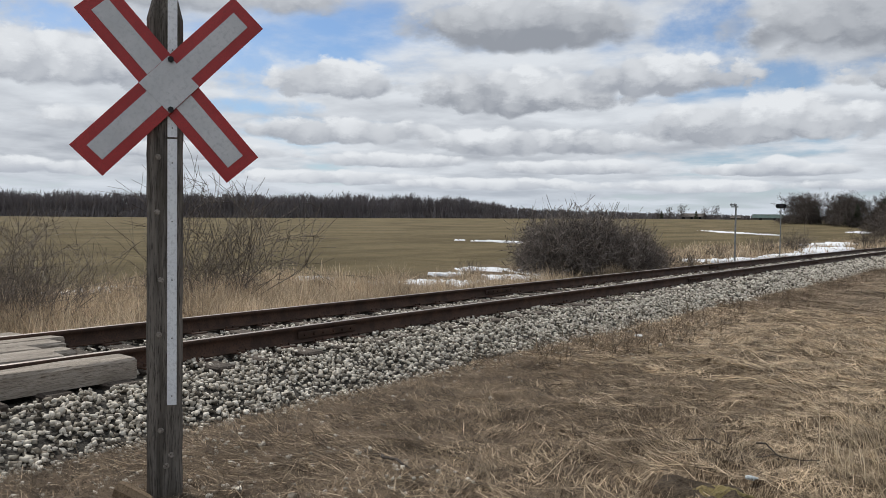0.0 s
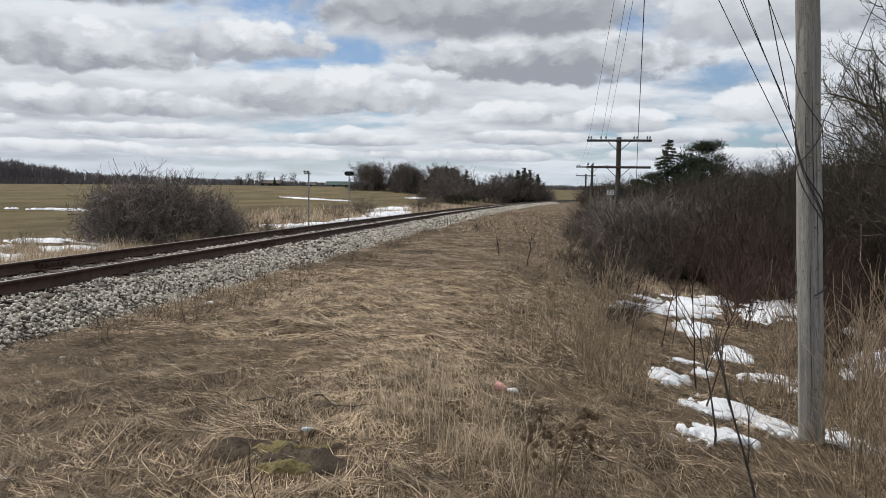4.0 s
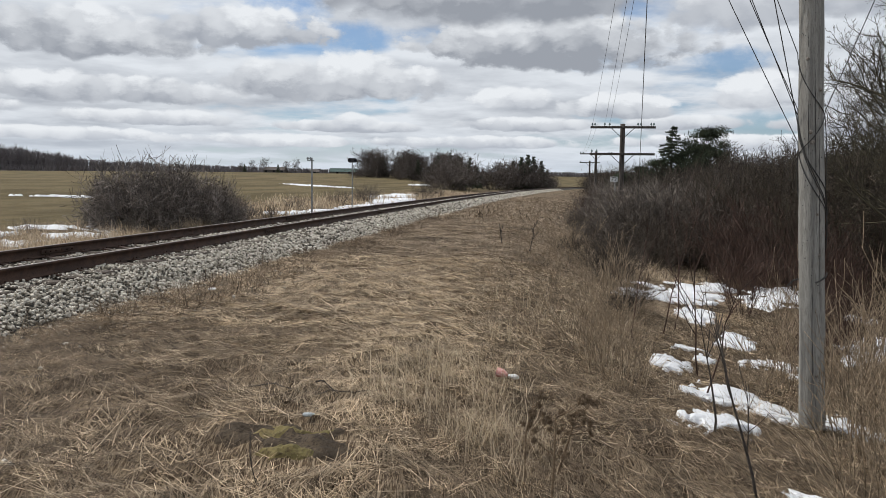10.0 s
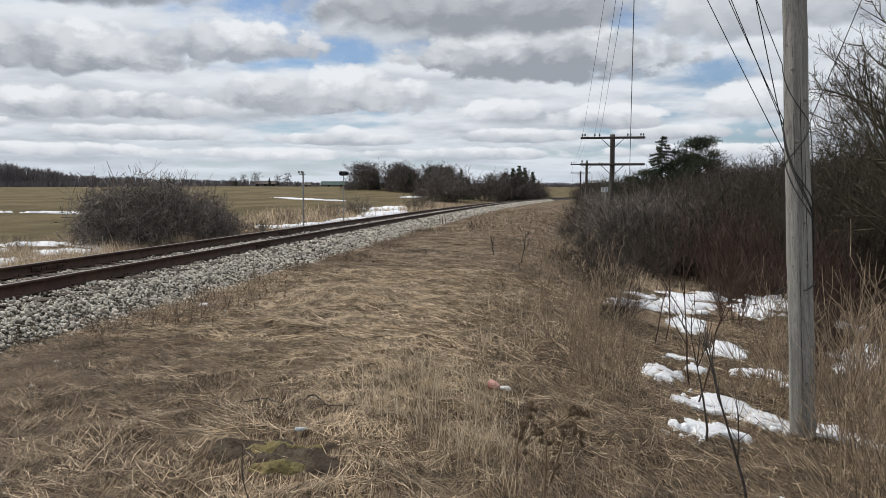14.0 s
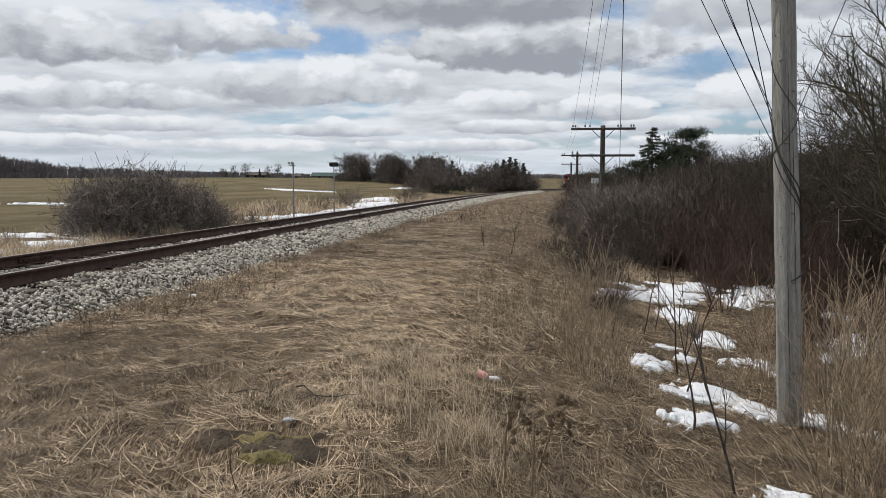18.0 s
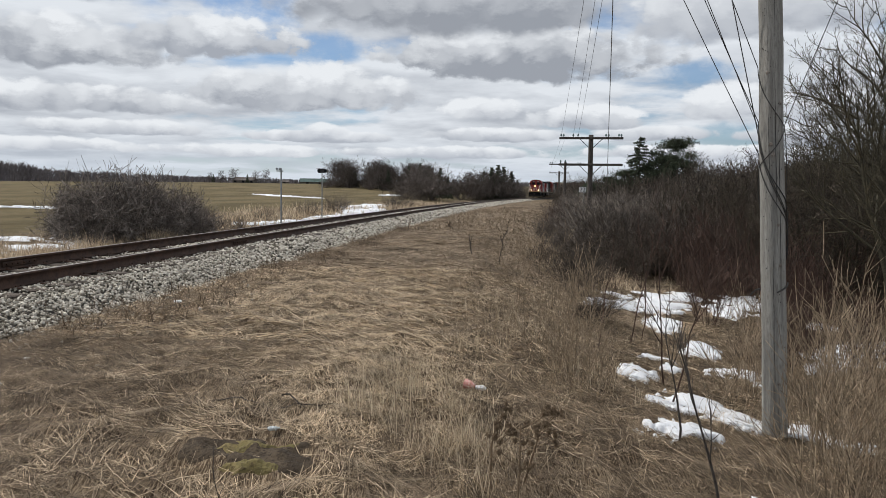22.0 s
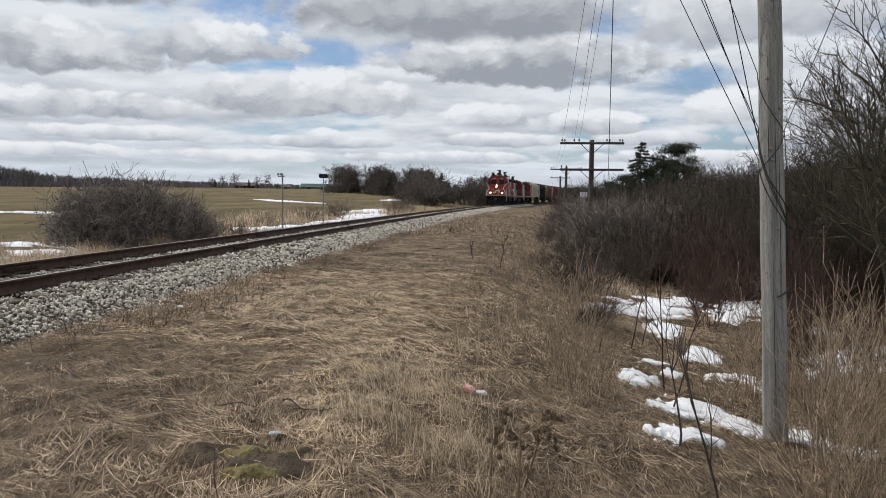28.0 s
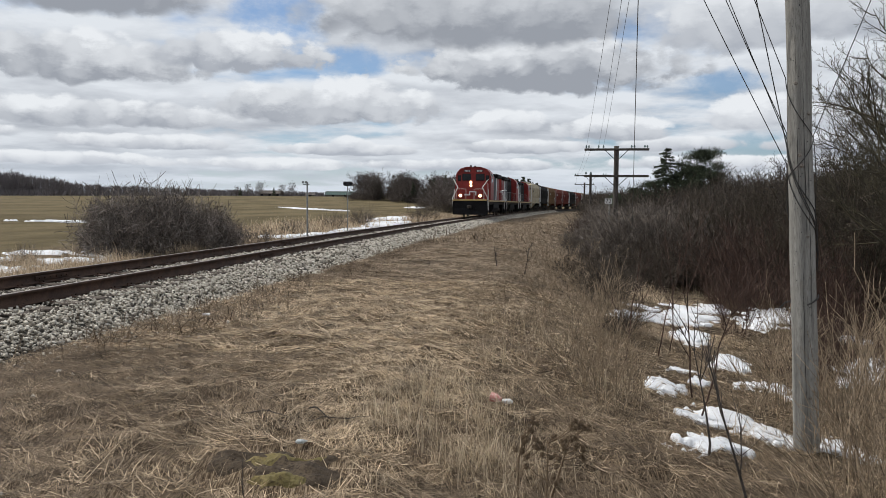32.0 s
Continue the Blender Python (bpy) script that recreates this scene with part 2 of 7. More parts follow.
def ground_material():
    """Matted straw by the line, olive winter field beyond it, dark litter in the thicket: by the attribute zone."""
    m = bpy.data.materials.new("ground")
    m.use_nodes = True
    nd = Nodes(m.node_tree)
    bsdf = m.node_tree.nodes["Principled BSDF"]
    co = nd.add("ShaderNodeTexCoord").outputs["Object"]
    zone = nd.add("ShaderNodeAttribute", attribute_name="zone").outputs["Color"]
    zs = nd.add("ShaderNodeSeparateXYZ", [zone]).outputs
    n_big, n_mid, n_fine = nd.noise(co, 0.35, 5.0), nd.noise(co, 2.3, 6.0, 0.65), nd.noise(co, 34.0, 5.0, 0.7)
    straw = nd.mix(nd.smooth(n_mid, 0.35, 0.68), (0.045, 0.029, 0.017), (0.135, 0.094, 0.057))
    straw = nd.mix(nd.smooth(n_fine, 0.42, 0.66), straw, (0.05, 0.036, 0.025))
    straw = nd.mix(nd.smooth(n_big, 0.50, 0.72), straw, nd.mix(n_fine, (0.06, 0.045, 0.028), (0.2, 0.155, 0.11)))
    fibre = None
    for ang in (0.5, 1.4, 2.3, 2.9):
        fc = nd.add("ShaderNodeMapping", {"Vector": co, "Rotation": (0, 0, ang), "Scale": (9.0, 0.9, 1.0)}).outputs[0]
        fv = nd.smooth(nd.noise(fc, 14.0, 2.0, 0.5), 0.54, 0.66)
        fibre = fv if fibre is None else nd.math("MAXIMUM", fibre, fv)
    straw = nd.mix(nd.math("MULTIPLY", fibre, 0.75), straw, nd.mix(nd.smooth(n_mid, 0.3, 0.7), (0.22, 0.165, 0.108), (0.46, 0.36, 0.248)))
    long_co = nd.add("ShaderNodeMapping", {"Vector": co, "Rotation": (0, 0, 0.16), "Scale": (0.028, 0.006, 1)}).outputs[0]
    rows = nd.noise(long_co, 6.0, 7.0, 0.6)
    f_fine = nd.noise(co, 1.1, 6.0, 0.7)
    field = nd.mix(nd.smooth(rows, 0.36, 0.62), (0.096, 0.076, 0.039), (0.17, 0.133, 0.073))
    field = nd.mix(nd.smooth(f_fine, 0.42, 0.74), field, (0.12, 0.096, 0.053))
    litter = nd.mix(n_mid, (0.035, 0.024, 0.015), (0.105, 0.073, 0.045))
    col = nd.mix(zs[0], straw, field)
    col = nd.mix(zs[1], col, litter)
    m.node_tree.links.new(col, bsdf.inputs["Base Color"])
    bsdf.inputs["Roughness"].default_value = 0.95
    bsdf.inputs["Specular IOR Level"].default_value = 0.1
    h = nd.math("ADD", nd.math("ADD", n_fine, nd.math("MULTIPLY", n_mid, 1.5)), nd.math("MULTIPLY", fibre, 0.5))
    b = nd.add("ShaderNodeBump", {"Strength": 0.6, "Distance": 0.03, "Height": h})
    m.node_tree.links.new(b.outputs[0], bsdf.inputs["Normal"])
    return m


M_GROUND = ground_material()
# bed nearly black: shade in the gaps between stones, put into the colour
M_BALLAST_SHADED = pm("ballast_bed", (0.028, 0.025, 0.021), (0.065, 0.058, 0.048), (0.012, 0.011, 0.01), 9.0, 26.0, 0.95, bump=1.0, dist=0.04)
M_STONE = ramp_islands("ballast_stone", [(0.05, 0.043, 0.034), (0.19, 0.165, 0.13), (0.38, 0.345, 0.285), (0.47, 0.43, 0.362),
                                         (0.58, 0.535, 0.46), (0.16, 0.135, 0.105), (0.70, 0.655, 0.575)], 0.9, 0.25, 0.3)
M_STRAW = ramp_islands("dry_straw", [(0.044, 0.029, 0.017), (0.14, 0.095, 0.056), (0.355, 0.258, 0.158), (0.545, 0.41, 0.262),
                                     (0.16, 0.11, 0.068), (0.76, 0.605, 0.42)], 0.7, 0.35, scale=14.0, patch=2.6, thin=0.1)
M_GOLD = ramp_islands("golden_straw", [(0.32, 0.24, 0.158), (0.58, 0.455, 0.315), (0.74, 0.61, 0.445), (0.42, 0.32, 0.222), (0.25, 0.185, 0.127)], 0.8, 0.2, patch=0.6, thin=0.35)
M_GREYGRASS = ramp_islands("grey_grass", [(0.06, 0.044, 0.03), (0.20, 0.153, 0.107), (0.36, 0.28, 0.20), (0.12, 0.09, 0.063), (0.45, 0.355, 0.258)], 0.85, 0.2, scale=8.0, patch=0.9, thin=0.25)
M_DEADGRASS = ramp_islands("dead_grass", [(0.05, 0.036, 0.025), (0.13, 0.096, 0.066), (0.245, 0.185, 0.13), (0.40, 0.31, 0.225), (0.16, 0.12, 0.085)], 0.85, 0.2, scale=14.0, patch=2.2, thin=0.2)
M_RUST = pm("rusty_rail", (0.045, 0.026, 0.018), (0.085, 0.046, 0.03), (0.03, 0.02, 0.016), 5.0, 60.0, 0.75, 0.2, 0.4, dist=0.003)
M_HEAD = pm("rail_head", (0.30, 0.26, 0.23), (0.40, 0.36, 0.32), (0.22, 0.17, 0.14), 3.0, 40.0, 0.42, 0.75, 0.1, dist=0.001)
M_TIE = pm("tie_wood", (0.06, 0.046, 0.036), (0.14, 0.115, 0.095), (0.03, 0.024, 0.02), 3.0, 30.0, 0.9, bump=0.6, obj_var=0.3, stretch=(1, 8, 8))
M_PLANK = pm("plank_wood", (0.26, 0.225, 0.185), (0.38, 0.335, 0.285), (0.13, 0.105, 0.08), 2.0, 14.0, 0.9, bump=0.7, obj_var=0.1, stretch=(9, 1, 9))
M_POST = pm("post_wood", (0.075, 0.066, 0.056), (0.19, 0.17, 0.15), (0.035, 0.03, 0.026), 3.0, 22.0, 0.9, bump=0.8, stretch=(7, 7, 0.5))
M_POLE = pm("pole_wood", (0.225, 0.218, 0.2), (0.33, 0.32, 0.293), (0.12, 0.112, 0.10), 2.5, 30.0, 0.9, bump=0.5, stretch=(9, 9, 0.35), dist=0.005)
M_POLE_DARK = pm("dark_pole_wood", (0.06, 0.05, 0.043), (0.115, 0.10, 0.09), (0.03, 0.025, 0.02), 2.5, 24.0, 0.9, bump=0.6, stretch=(8, 8, 0.5))
M_KNOT = pm("knot", (0.30, 0.27, 0.24), (0.2, 0.175, 0.15), (0.06, 0.05, 0.04), 30.0, 90.0, 0.9)
M_RED = pm("sign_red", (0.33, 0.018, 0.02), (0.40, 0.028, 0.03), (0.26, 0.026, 0.026), 5.0, 120.0, 0.45, bump=0.05, spec=0.5)
M_SIGN_W = pm("sign_white", (0.50, 0.52, 0.54), (0.58, 0.59, 0.61), (0.46, 0.48, 0.5), 4.0, 50.0, 0.4, bump=0.05, spec=0.5)
M_STRIP = pm("reflective_strip", (0.72, 0.75, 0.79), (0.80, 0.82, 0.85), (0.6, 0.62, 0.65), 3.0, 80.0, 0.35, bump=0.05, spec=0.5)
M_STEEL = pm("galvanised", (0.24, 0.25, 0.25), (0.36, 0.37, 0.37), (0.17, 0.17, 0.17), 8.0, 80.0, 0.5, 0.6, 0.2)
M_BLACK = pm("black_paint", (0.012, 0.012, 0.013), (0.022, 0.022, 0.023), (0.035, 0.03, 0.027), 3.0, 50.0, 0.55, bump=0.1)
M_WIRE_FAR = pm("weathered_wire", (0.13, 0.13, 0.13), (0.17, 0.165, 0.16), None, 20.0, 80.0, 0.7, 0.2, 0.0)
M_PALE = ramp_islands("pale_standing_grass", [(0.24, 0.18, 0.115), (0.42, 0.33, 0.22), (0.56, 0.455, 0.32), (0.32, 0.25, 0.165), (0.66, 0.55, 0.40)], 0.8, 0.2, thin=0.3)
M_WIRE = pm("wire", (0.05, 0.05, 0.05), (0.08, 0.075, 0.07), None, 20.0, 80.0, 0.7, 0.3, 0.0)
M_GLASSY = pm("insulator_glass", (0.10, 0.16, 0.15), (0.15, 0.2, 0.19), None, 20.0, 80.0, 0.15, 0.0, 0.0, spec=0.7)
M_SNOW = pm("old_snow", (0.74, 0.76, 0.79), (0.83, 0.84, 0.86), (0.62, 0.62, 0.62), 3.5, 45.0, 0.75, bump=0.7, dist=0.02, spec=0.3)
M_BARK = pm("grey_bark", (0.055, 0.046, 0.039), (0.095, 0.08, 0.07), (0.032, 0.027, 0.023), 4.0, 40.0, 0.9, bump=0.4, obj_var=0.25)
M_BARK_OLIVE = pm("mossy_bark", (0.05, 0.044, 0.028), (0.085, 0.072, 0.045), (0.03, 0.026, 0.019), 3.0, 30.0, 0.9, bump=0.3, obj_var=0.2, isl_var=0.35)
M_TWIG = pm("twigs", (0.056, 0.044, 0.034), (0.092, 0.073, 0.056), (0.037, 0.029, 0.022), 1.2, 20.0, 0.9, bump=0.0, obj_var=0.3, isl_var=0.6)
M_TWIG_GREY = pm("grey_twigs", (0.125, 0.103, 0.086), (0.20, 0.168, 0.14), (0.075, 0.062, 0.052), 1.2, 20.0, 0.9, bump=0.0, obj_var=0.3, isl_var=0.45)
M_TWIG_BUSH = pm("bush_twigs", (0.155, 0.132, 0.116), (0.26, 0.224, 0.197), (0.095, 0.08, 0.07), 1.2, 20.0, 0.9, bump=0.0, obj_var=0.1, isl_var=0.6)
M_TWIG_RED = pm("red_twigs", (0.06, 0.035, 0.026), (0.09, 0.053, 0.04), (0.036, 0.023, 0.018), 1.2, 20.0, 0.8, bump=0.0, obj_var=0.25, isl_var=0.5)
M_TWIG_TAN = pm("tan_stems", (0.25, 0.188, 0.125), (0.36, 0.28, 0.195), (0.14, 0.10, 0.066), 3.0, 30.0, 0.85, bump=0.0, isl_var=0.5)
# far woods: bluish distance haze mixed into the twig colour, so paler than bark
M_WOODS_HAZED = pm("hazed_woods_twigs", (0.15, 0.135, 0.138), (0.20, 0.182, 0.185), (0.12, 0.108, 0.11), 0.02, 3.0, 0.95, bump=0.0)
M_TWIG_FAR = pm("far_twigs", (0.095, 0.079, 0.07), (0.145, 0.122, 0.108), (0.07, 0.058, 0.052), 0.2, 3.0, 0.95, bump=0.0, obj_var=0.3, isl_var=0.5)
M_NEEDLE = pm("needles", (0.036, 0.048, 0.027), (0.062, 0.078, 0.042), (0.026, 0.032, 0.018), 1.5, 16.0, 0.8, bump=0.0, obj_var=0.2)
M_SEED = pm("seed_heads", (0.15, 0.105, 0.065), (0.23, 0.165, 0.105), (0.08, 0.055, 0.035), 20.0, 120.0, 0.9, bump=0.5)
M_MOSS = pm("moss", (0.15, 0.125, 0.05), (0.23, 0.18, 0.08), (0.08, 0.06, 0.03), 6.0, 40.0, 0.95, bump=1.0, dist=0.02)
M_SOIL = pm("dark_soil", (0.05, 0.036, 0.023), (0.095, 0.07, 0.046), (0.025, 0.018, 0.012), 9.0, 50.0, 0.95, bump=1.0, dist=0.02)
M_LOCO_RED = pm("loco_red", (0.215, 0.016, 0.012), (0.255, 0.021, 0.015), (0.13, 0.016, 0.013), 0.8, 12.0, 0.5, bump=0.05, spec=0.4)
M_LOCO_BLACK = pm("loco_black", (0.006, 0.006, 0.007), (0.011, 0.011, 0.012), (0.018, 0.016, 0.015), 0.8, 10.0, 0.75, bump=0.1, spec=0.12)
M_LOCO_GREY = pm("loco_grey", (0.05, 0.055, 0.062), (0.075, 0.08, 0.088), (0.035, 0.035, 0.036), 0.8, 10.0, 0.6, bump=0.1)
M_WHITE = pm("white_paint", (0.66, 0.66, 0.65), (0.76, 0.76, 0.75), (0.5, 0.49, 0.47), 2.0, 30.0, 0.5, bump=0.05)
M_YELLOW = pm("yellow_paint", (0.40, 0.27, 0.10), (0.46, 0.32, 0.13), (0.26, 0.17, 0.07), 2.0, 30.0, 0.5, bump=0.05)
M_UNDER = pm("running_gear", (0.016, 0.014, 0.013), (0.035, 0.03, 0.026), (0.06, 0.046, 0.035), 2.0, 14.0, 0.85, bump=0.3)
M_GLASS = pm("cab_glass", (0.008, 0.009, 0.011), (0.014, 0.015, 0.017), None, 3.0, 30.0, 0.2, 0.0, 0.0, spec=0.3)
M_LAMP = pm("headlight", (1.0, 0.66, 0.33), (1.0, 0.68, 0.35), (1.0, 0.66, 0.33), 3.0, 30.0, 0.3, bump=0.0, emit=7.0)
M_ROOF_GREEN = pm("green_roof", (0.05, 0.085, 0.075), (0.065, 0.105, 0.09), None, 0.5, 3.0, 0.6, bump=0.0)
M_WALL_FAR = pm("far_wall", (0.12, 0.12, 0.10), (0.16, 0.15, 0.13), (0.1, 0.09, 0.08), 0.4, 3.0, 0.9, bump=0.0)
M_ROOF_FAR = pm("far_roof", (0.10, 0.085, 0.075), (0.14, 0.12, 0.11), None, 0.5, 3.0, 0.8, bump=0.0)
M_PINK = pm("red_litter", (0.55, 0.2, 0.17), (0.6, 0.3, 0.26), (0.65, 0.55, 0.5), 20.0, 60.0, 0.5, bump=0.1)
M_PLASTIC = pm("pale_plastic", (0.55, 0.6, 0.6), (0.7, 0.73, 0.73), (0.3, 0.34, 0.34), 30.0, 90.0, 0.25, bump=0.5, spec=0.6)


def car_paint(name, c, spot):
    return pm(name, c, tuple(v * 0.8 for v in c), spot, 0.7, 9.0, 0.9, bump=0.1, spec=0.08)


# ---- the line in plan: s along the track, u to its right ----
TS = np.arange(-900.0, 1601.0, 1.0)
_k = 0.00056 + 0.0000008 * np.clip(TS, 0, 225)
_phi = np.concatenate([[0], np.cumsum((_k[1:] + _k[:-1]) / 2)])
_phi += 0.11842 - _phi[900]
_tx = np.concatenate([[0], np.cumsum((np.sin(_phi[1:]) + np.sin(_phi[:-1])) / 2)])
_ty = np.concatenate([[0], np.cumsum((np.cos(_phi[1:]) + np.cos(_phi[:-1])) / 2)])
_tx += -7.282 - _tx[900]
_ty += -_ty[900]
RAIL_Z = 0.448


def at(s, u):
    """Plan position of (s, u)."""
    p = np.interp(s, TS, _phi)
    return np.interp(s, TS, _tx) + u * np.cos(p), np.interp(s, TS, _ty) - u * np.sin(p)


def along(x, y):
    """(s, u) of a plan position."""
    s = np.asarray(y, float) * 1.0
    for _ in range(7):
        p = np.interp(s, TS, _phi)
        s = s + (x - np.interp(s, TS, _tx)) * np.sin(p) + (y - np.interp(s, TS, _ty)) * np.cos(p)
    p = np.interp(s, TS, _phi)
    return s, (x - np.interp(s, TS, _tx)) * np.cos(p) - (y - np.interp(s, TS, _ty)) * np.sin(p)


def wob(x, y, k, seed=0.0):
    """Smooth uneven value in -1..1."""
    a = np.sin(x * k + 1.3 * seed + 1.7 * np.sin(y * k * 0.61 + seed)) + np.sin(y * k * 1.13 + 2.1 * seed + 1.9 * np.sin(x * k * 0.53 + 0.7 + seed))
    b = np.sin((x + y) * k * 1.9 + seed * 3.1) * np.sin((x - y) * k * 2.3 + seed * 1.7)
    return 0.38 * a + 0.24 * b


HU = [-1500, -600, -300, -100, -30, -12, -8, -5, -3.2, -2.2, 0, 2.2, 6.0, 7.0, 8.7, 9.8, 11, 14, 25, 60, 400, 1500]
HZ = [4.5, 2.6, 1.5, 0.45, -0.02, -0.3, -0.5, -0.55, -0.35, -0.05, 0.08, 0.0, 0.0, -0.14, -0.56, -0.86, -1.05, -1.15, -1.05, -0.6, 0.6, 2.0]


def ground_z(x, y, clumps=True):
    s, u = along(x, y)
    z = np.interp(u, HU, HZ)
    open_ground = np.clip((np.abs(u) - 2.2) / 1.5, 0, 1)
    z = z + open_ground * (0.035 * wob(x, y, 1.7, 1.0) + 0.03 * wob(x, y, 4.1, 2.0) + 0.05 * wob(x, y, 0.5, 3.0))
    z = z + np.clip((-u - 14) / 60, 0, 1) * 0.3 * wob(x, y, 0.021, 4.0)
    # the field climbs gently to its far edge
    dist, az = np.hypot(x, y), np.degrees(np.arctan2(x, y))
    far = 1.58 + dist * np.tan(np.radians(np.interp(az, [-90, -60, -45, -29, -15, 5, 40], [0, 0.0, 0.11, 0.29, 0.43, 0.46, 0.25])))
    k = np.clip((dist - 70) / 200, 0, 1)
    k = k * k * (3 - 2 * k) * np.clip((-u - 12) / 30, 0, 1)
    z = z * (1 - k) + far * k
    # clumps and hollows of the matted verge
    if not clumps:
        return z
    near = np.clip((u - 2.4) / 0.8, 0, 1) * np.clip((14 - u) / 2, 0, 1) * np.clip((24 - s) / 8, 0, 1) * np.clip((s + 4) / 2, 0, 1)
    clump = wob(x, y, 9.0, 5.0) + 0.8 * wob(x, y, 17.0, 8.0) + 0.5 * wob(x, y, 31.0, 9.0)
    return z + near * 0.032 * clump


def gz(x, y):
    return float(ground_z(np.array([x]), np.array([y]))[0])


# ---- mesh building ----
class Geo:
    """Collects plain geometry for one mesh."""

    def __init__(self):
        self.v, self.f = [], []

    def add(self, verts, faces):
        k = len(self.v)
        self.v += [tuple(p) for p in verts]
        self.f += [tuple(i + k for i in fc) for fc in faces]
        return self

    def box(self, c, size, m=None, ch=0.0):
        """A box with chamfered edges, about c."""
        hx, hy, hz = (a / 2 for a in size)
        ch = min(ch, 0.45 * min(size))
        if ch <= 0:
            vs = [Vector((sx * hx, sy * hy, sz * hz)) for sx in (-1, 1) for sy in (-1, 1) for sz in (-1, 1)]
            fs = [(0, 1, 3, 2), (4, 6, 7, 5), (0, 4, 5, 1), (2, 3, 7, 6), (0, 2, 6, 4), (1, 5, 7, 3)]
        else:
            vs, idx = [], {}
            for sx in (-1, 1):
                for sy in (-1, 1):
                    for sz in (-1, 1):
                        for ax in range(3):
                            p = [sx * (hx - ch), sy * (hy - ch), sz * (hz - ch)]
                            p[ax] = (sx * hx, sy * hy, sz * hz)[ax]
                            idx[(sx, sy, sz, ax)] = len(vs)
                            vs.append(Vector(p))
            fs = []
            for ax in range(3):
                o = [a for a in range(3) if a != ax]
                for sg in (-1, 1):
                    ring = []
                    for a, b in ((-1, -1), (1, -1), (1, 1), (-1, 1)):
                        k = [0, 0, 0]
                        k[ax], k[o[0]], k[o[1]] = sg, a, b
                        ring.append(idx[(*k, ax)])
                    fs.append(ring)
                    # edges along this axis
                for a, b in ((-1, -1), (1, -1), (1, 1), (-1, 1)):
                    k0, k1 = [0, 0, 0], [0, 0, 0]
                    k0[ax], k0[o[0]], k0[o[1]] = -1, a, b
                    k1[ax], k1[o[0]], k1[o[1]] = 1, a, b
                    fs.append([idx[(*k0, o[0])], idx[(*k1, o[0])], idx[(*k1, o[1])], idx[(*k0, o[1])]])
            for sx in (-1, 1):
                for sy in (-1, 1):
                    for sz in (-1, 1):
                        fs.append([idx[(sx, sy, sz, a)] for a in range(3)])
        m = m or Matrix.Identity(4)
        mm = Matrix.Translation(c) @ m
        return self.add([mm @ p for p in vs], fs)

    def tube(self, pts, rad, n=8, caps=True):
        """A round bar along pts; rad one radius or one a point."""
        pts = [Vector(p) for p in pts]
        rad = rad if isinstance(rad, (list, tuple)) else [rad] * len(pts)
        ring, faces = [], []
        side = None
        for i, p in enumerate(pts):
            d = (pts[min(i + 1, len(pts) - 1)] - pts[max(i - 1, 0)]).normalized()
            if side is None:
                side = d.cross(Vector((0.31, 0.2, 0.93)))
                if side.length < 0.1:
                    side = d.cross(Vector((1, 0, 0)))
            side = (side - d * side.dot(d)).normalized()
            up = d.cross(side)
            for k in range(n):
                a = 2 * math.pi * k / n
                ring.append(p + (side * math.cos(a) + up * math.sin(a)) * rad[i])
        for i in range(len(pts) - 1):
            for k in range(n):
                a, b = i * n + k, i * n + (k + 1) % n
                faces.append((a, b, b + n, a + n))
        if caps:
            faces += [tuple(range(n))[::-1], tuple((len(pts) - 1) * n + k for k in range(n))]
        return self.add(ring, faces)

    def prism(self, outline, y0, y1, m=None):
        """An outline of (x, z), carried from y0 to y1."""
        n = len(outline)
        vs = [Vector((x, y, z)) for y in (y0, y1) for x, z in outline]
        fs = [tuple(range(n)), tuple(range(2 * n - 1, n - 1, -1))]
        fs += [(k, k + n, (k + 1) % n + n, (k + 1) % n) for k in range(n)]
        m = m or Matrix.Identity(4)
        return self.add([m @ p for p in vs], fs)

    def mesh(self, name):
        me = bpy.data.meshes.new(name)
        me.from_pydata(self.v, [], self.f)
        bm = bmesh.new()
        bm.from_mesh(me)
        bmesh.ops.recalc_face_normals(bm, faces=bm.faces)
        bm.to_mesh(me)
        bm.free()
        return me


def part(name, geo, material, parent=None, label="", smooth=False):
    """Links geometry as one mesh object, under a thing or a part."""
    me = geo.mesh(name) if isinstance(geo, Geo) else geo
    if not me.materials:
        me.materials.append(material)
    if smooth:
        me.shade_smooth()
    ob = new(name, me)
    if parent:
        ob.parent = parent
    if label:
        tagged(ob, label)
    return ob


def big_mesh(name, verts, faces, material):
    """A mesh from arrays; all faces have the same number of corners."""
    verts, faces = np.asarray(verts, np.float32).reshape(-1, 3), np.asarray(faces, np.int32)
    me = bpy.data.meshes.new(name)
    k = faces.shape[1]
    me.vertices.add(len(verts))
    me.vertices.foreach_set("co", verts.ravel())
    me.loops.add(faces.size)
    me.loops.foreach_set("vertex_index", faces.ravel())
    me.polygons.add(len(faces))
    me.polygons.foreach_set("loop_start", np.arange(0, faces.size, k, dtype=np.int32))
    me.update(calc_edges=True)
    me.materials.append(material)
    return me


def thing(name, label, category, group="", kind="", m=None):
    ob = new(name)
    ob.empty_display_size = 0.2
    if m is not None:
        ob.matrix_world = m
    return tagged(ob, label, category, group, kind)


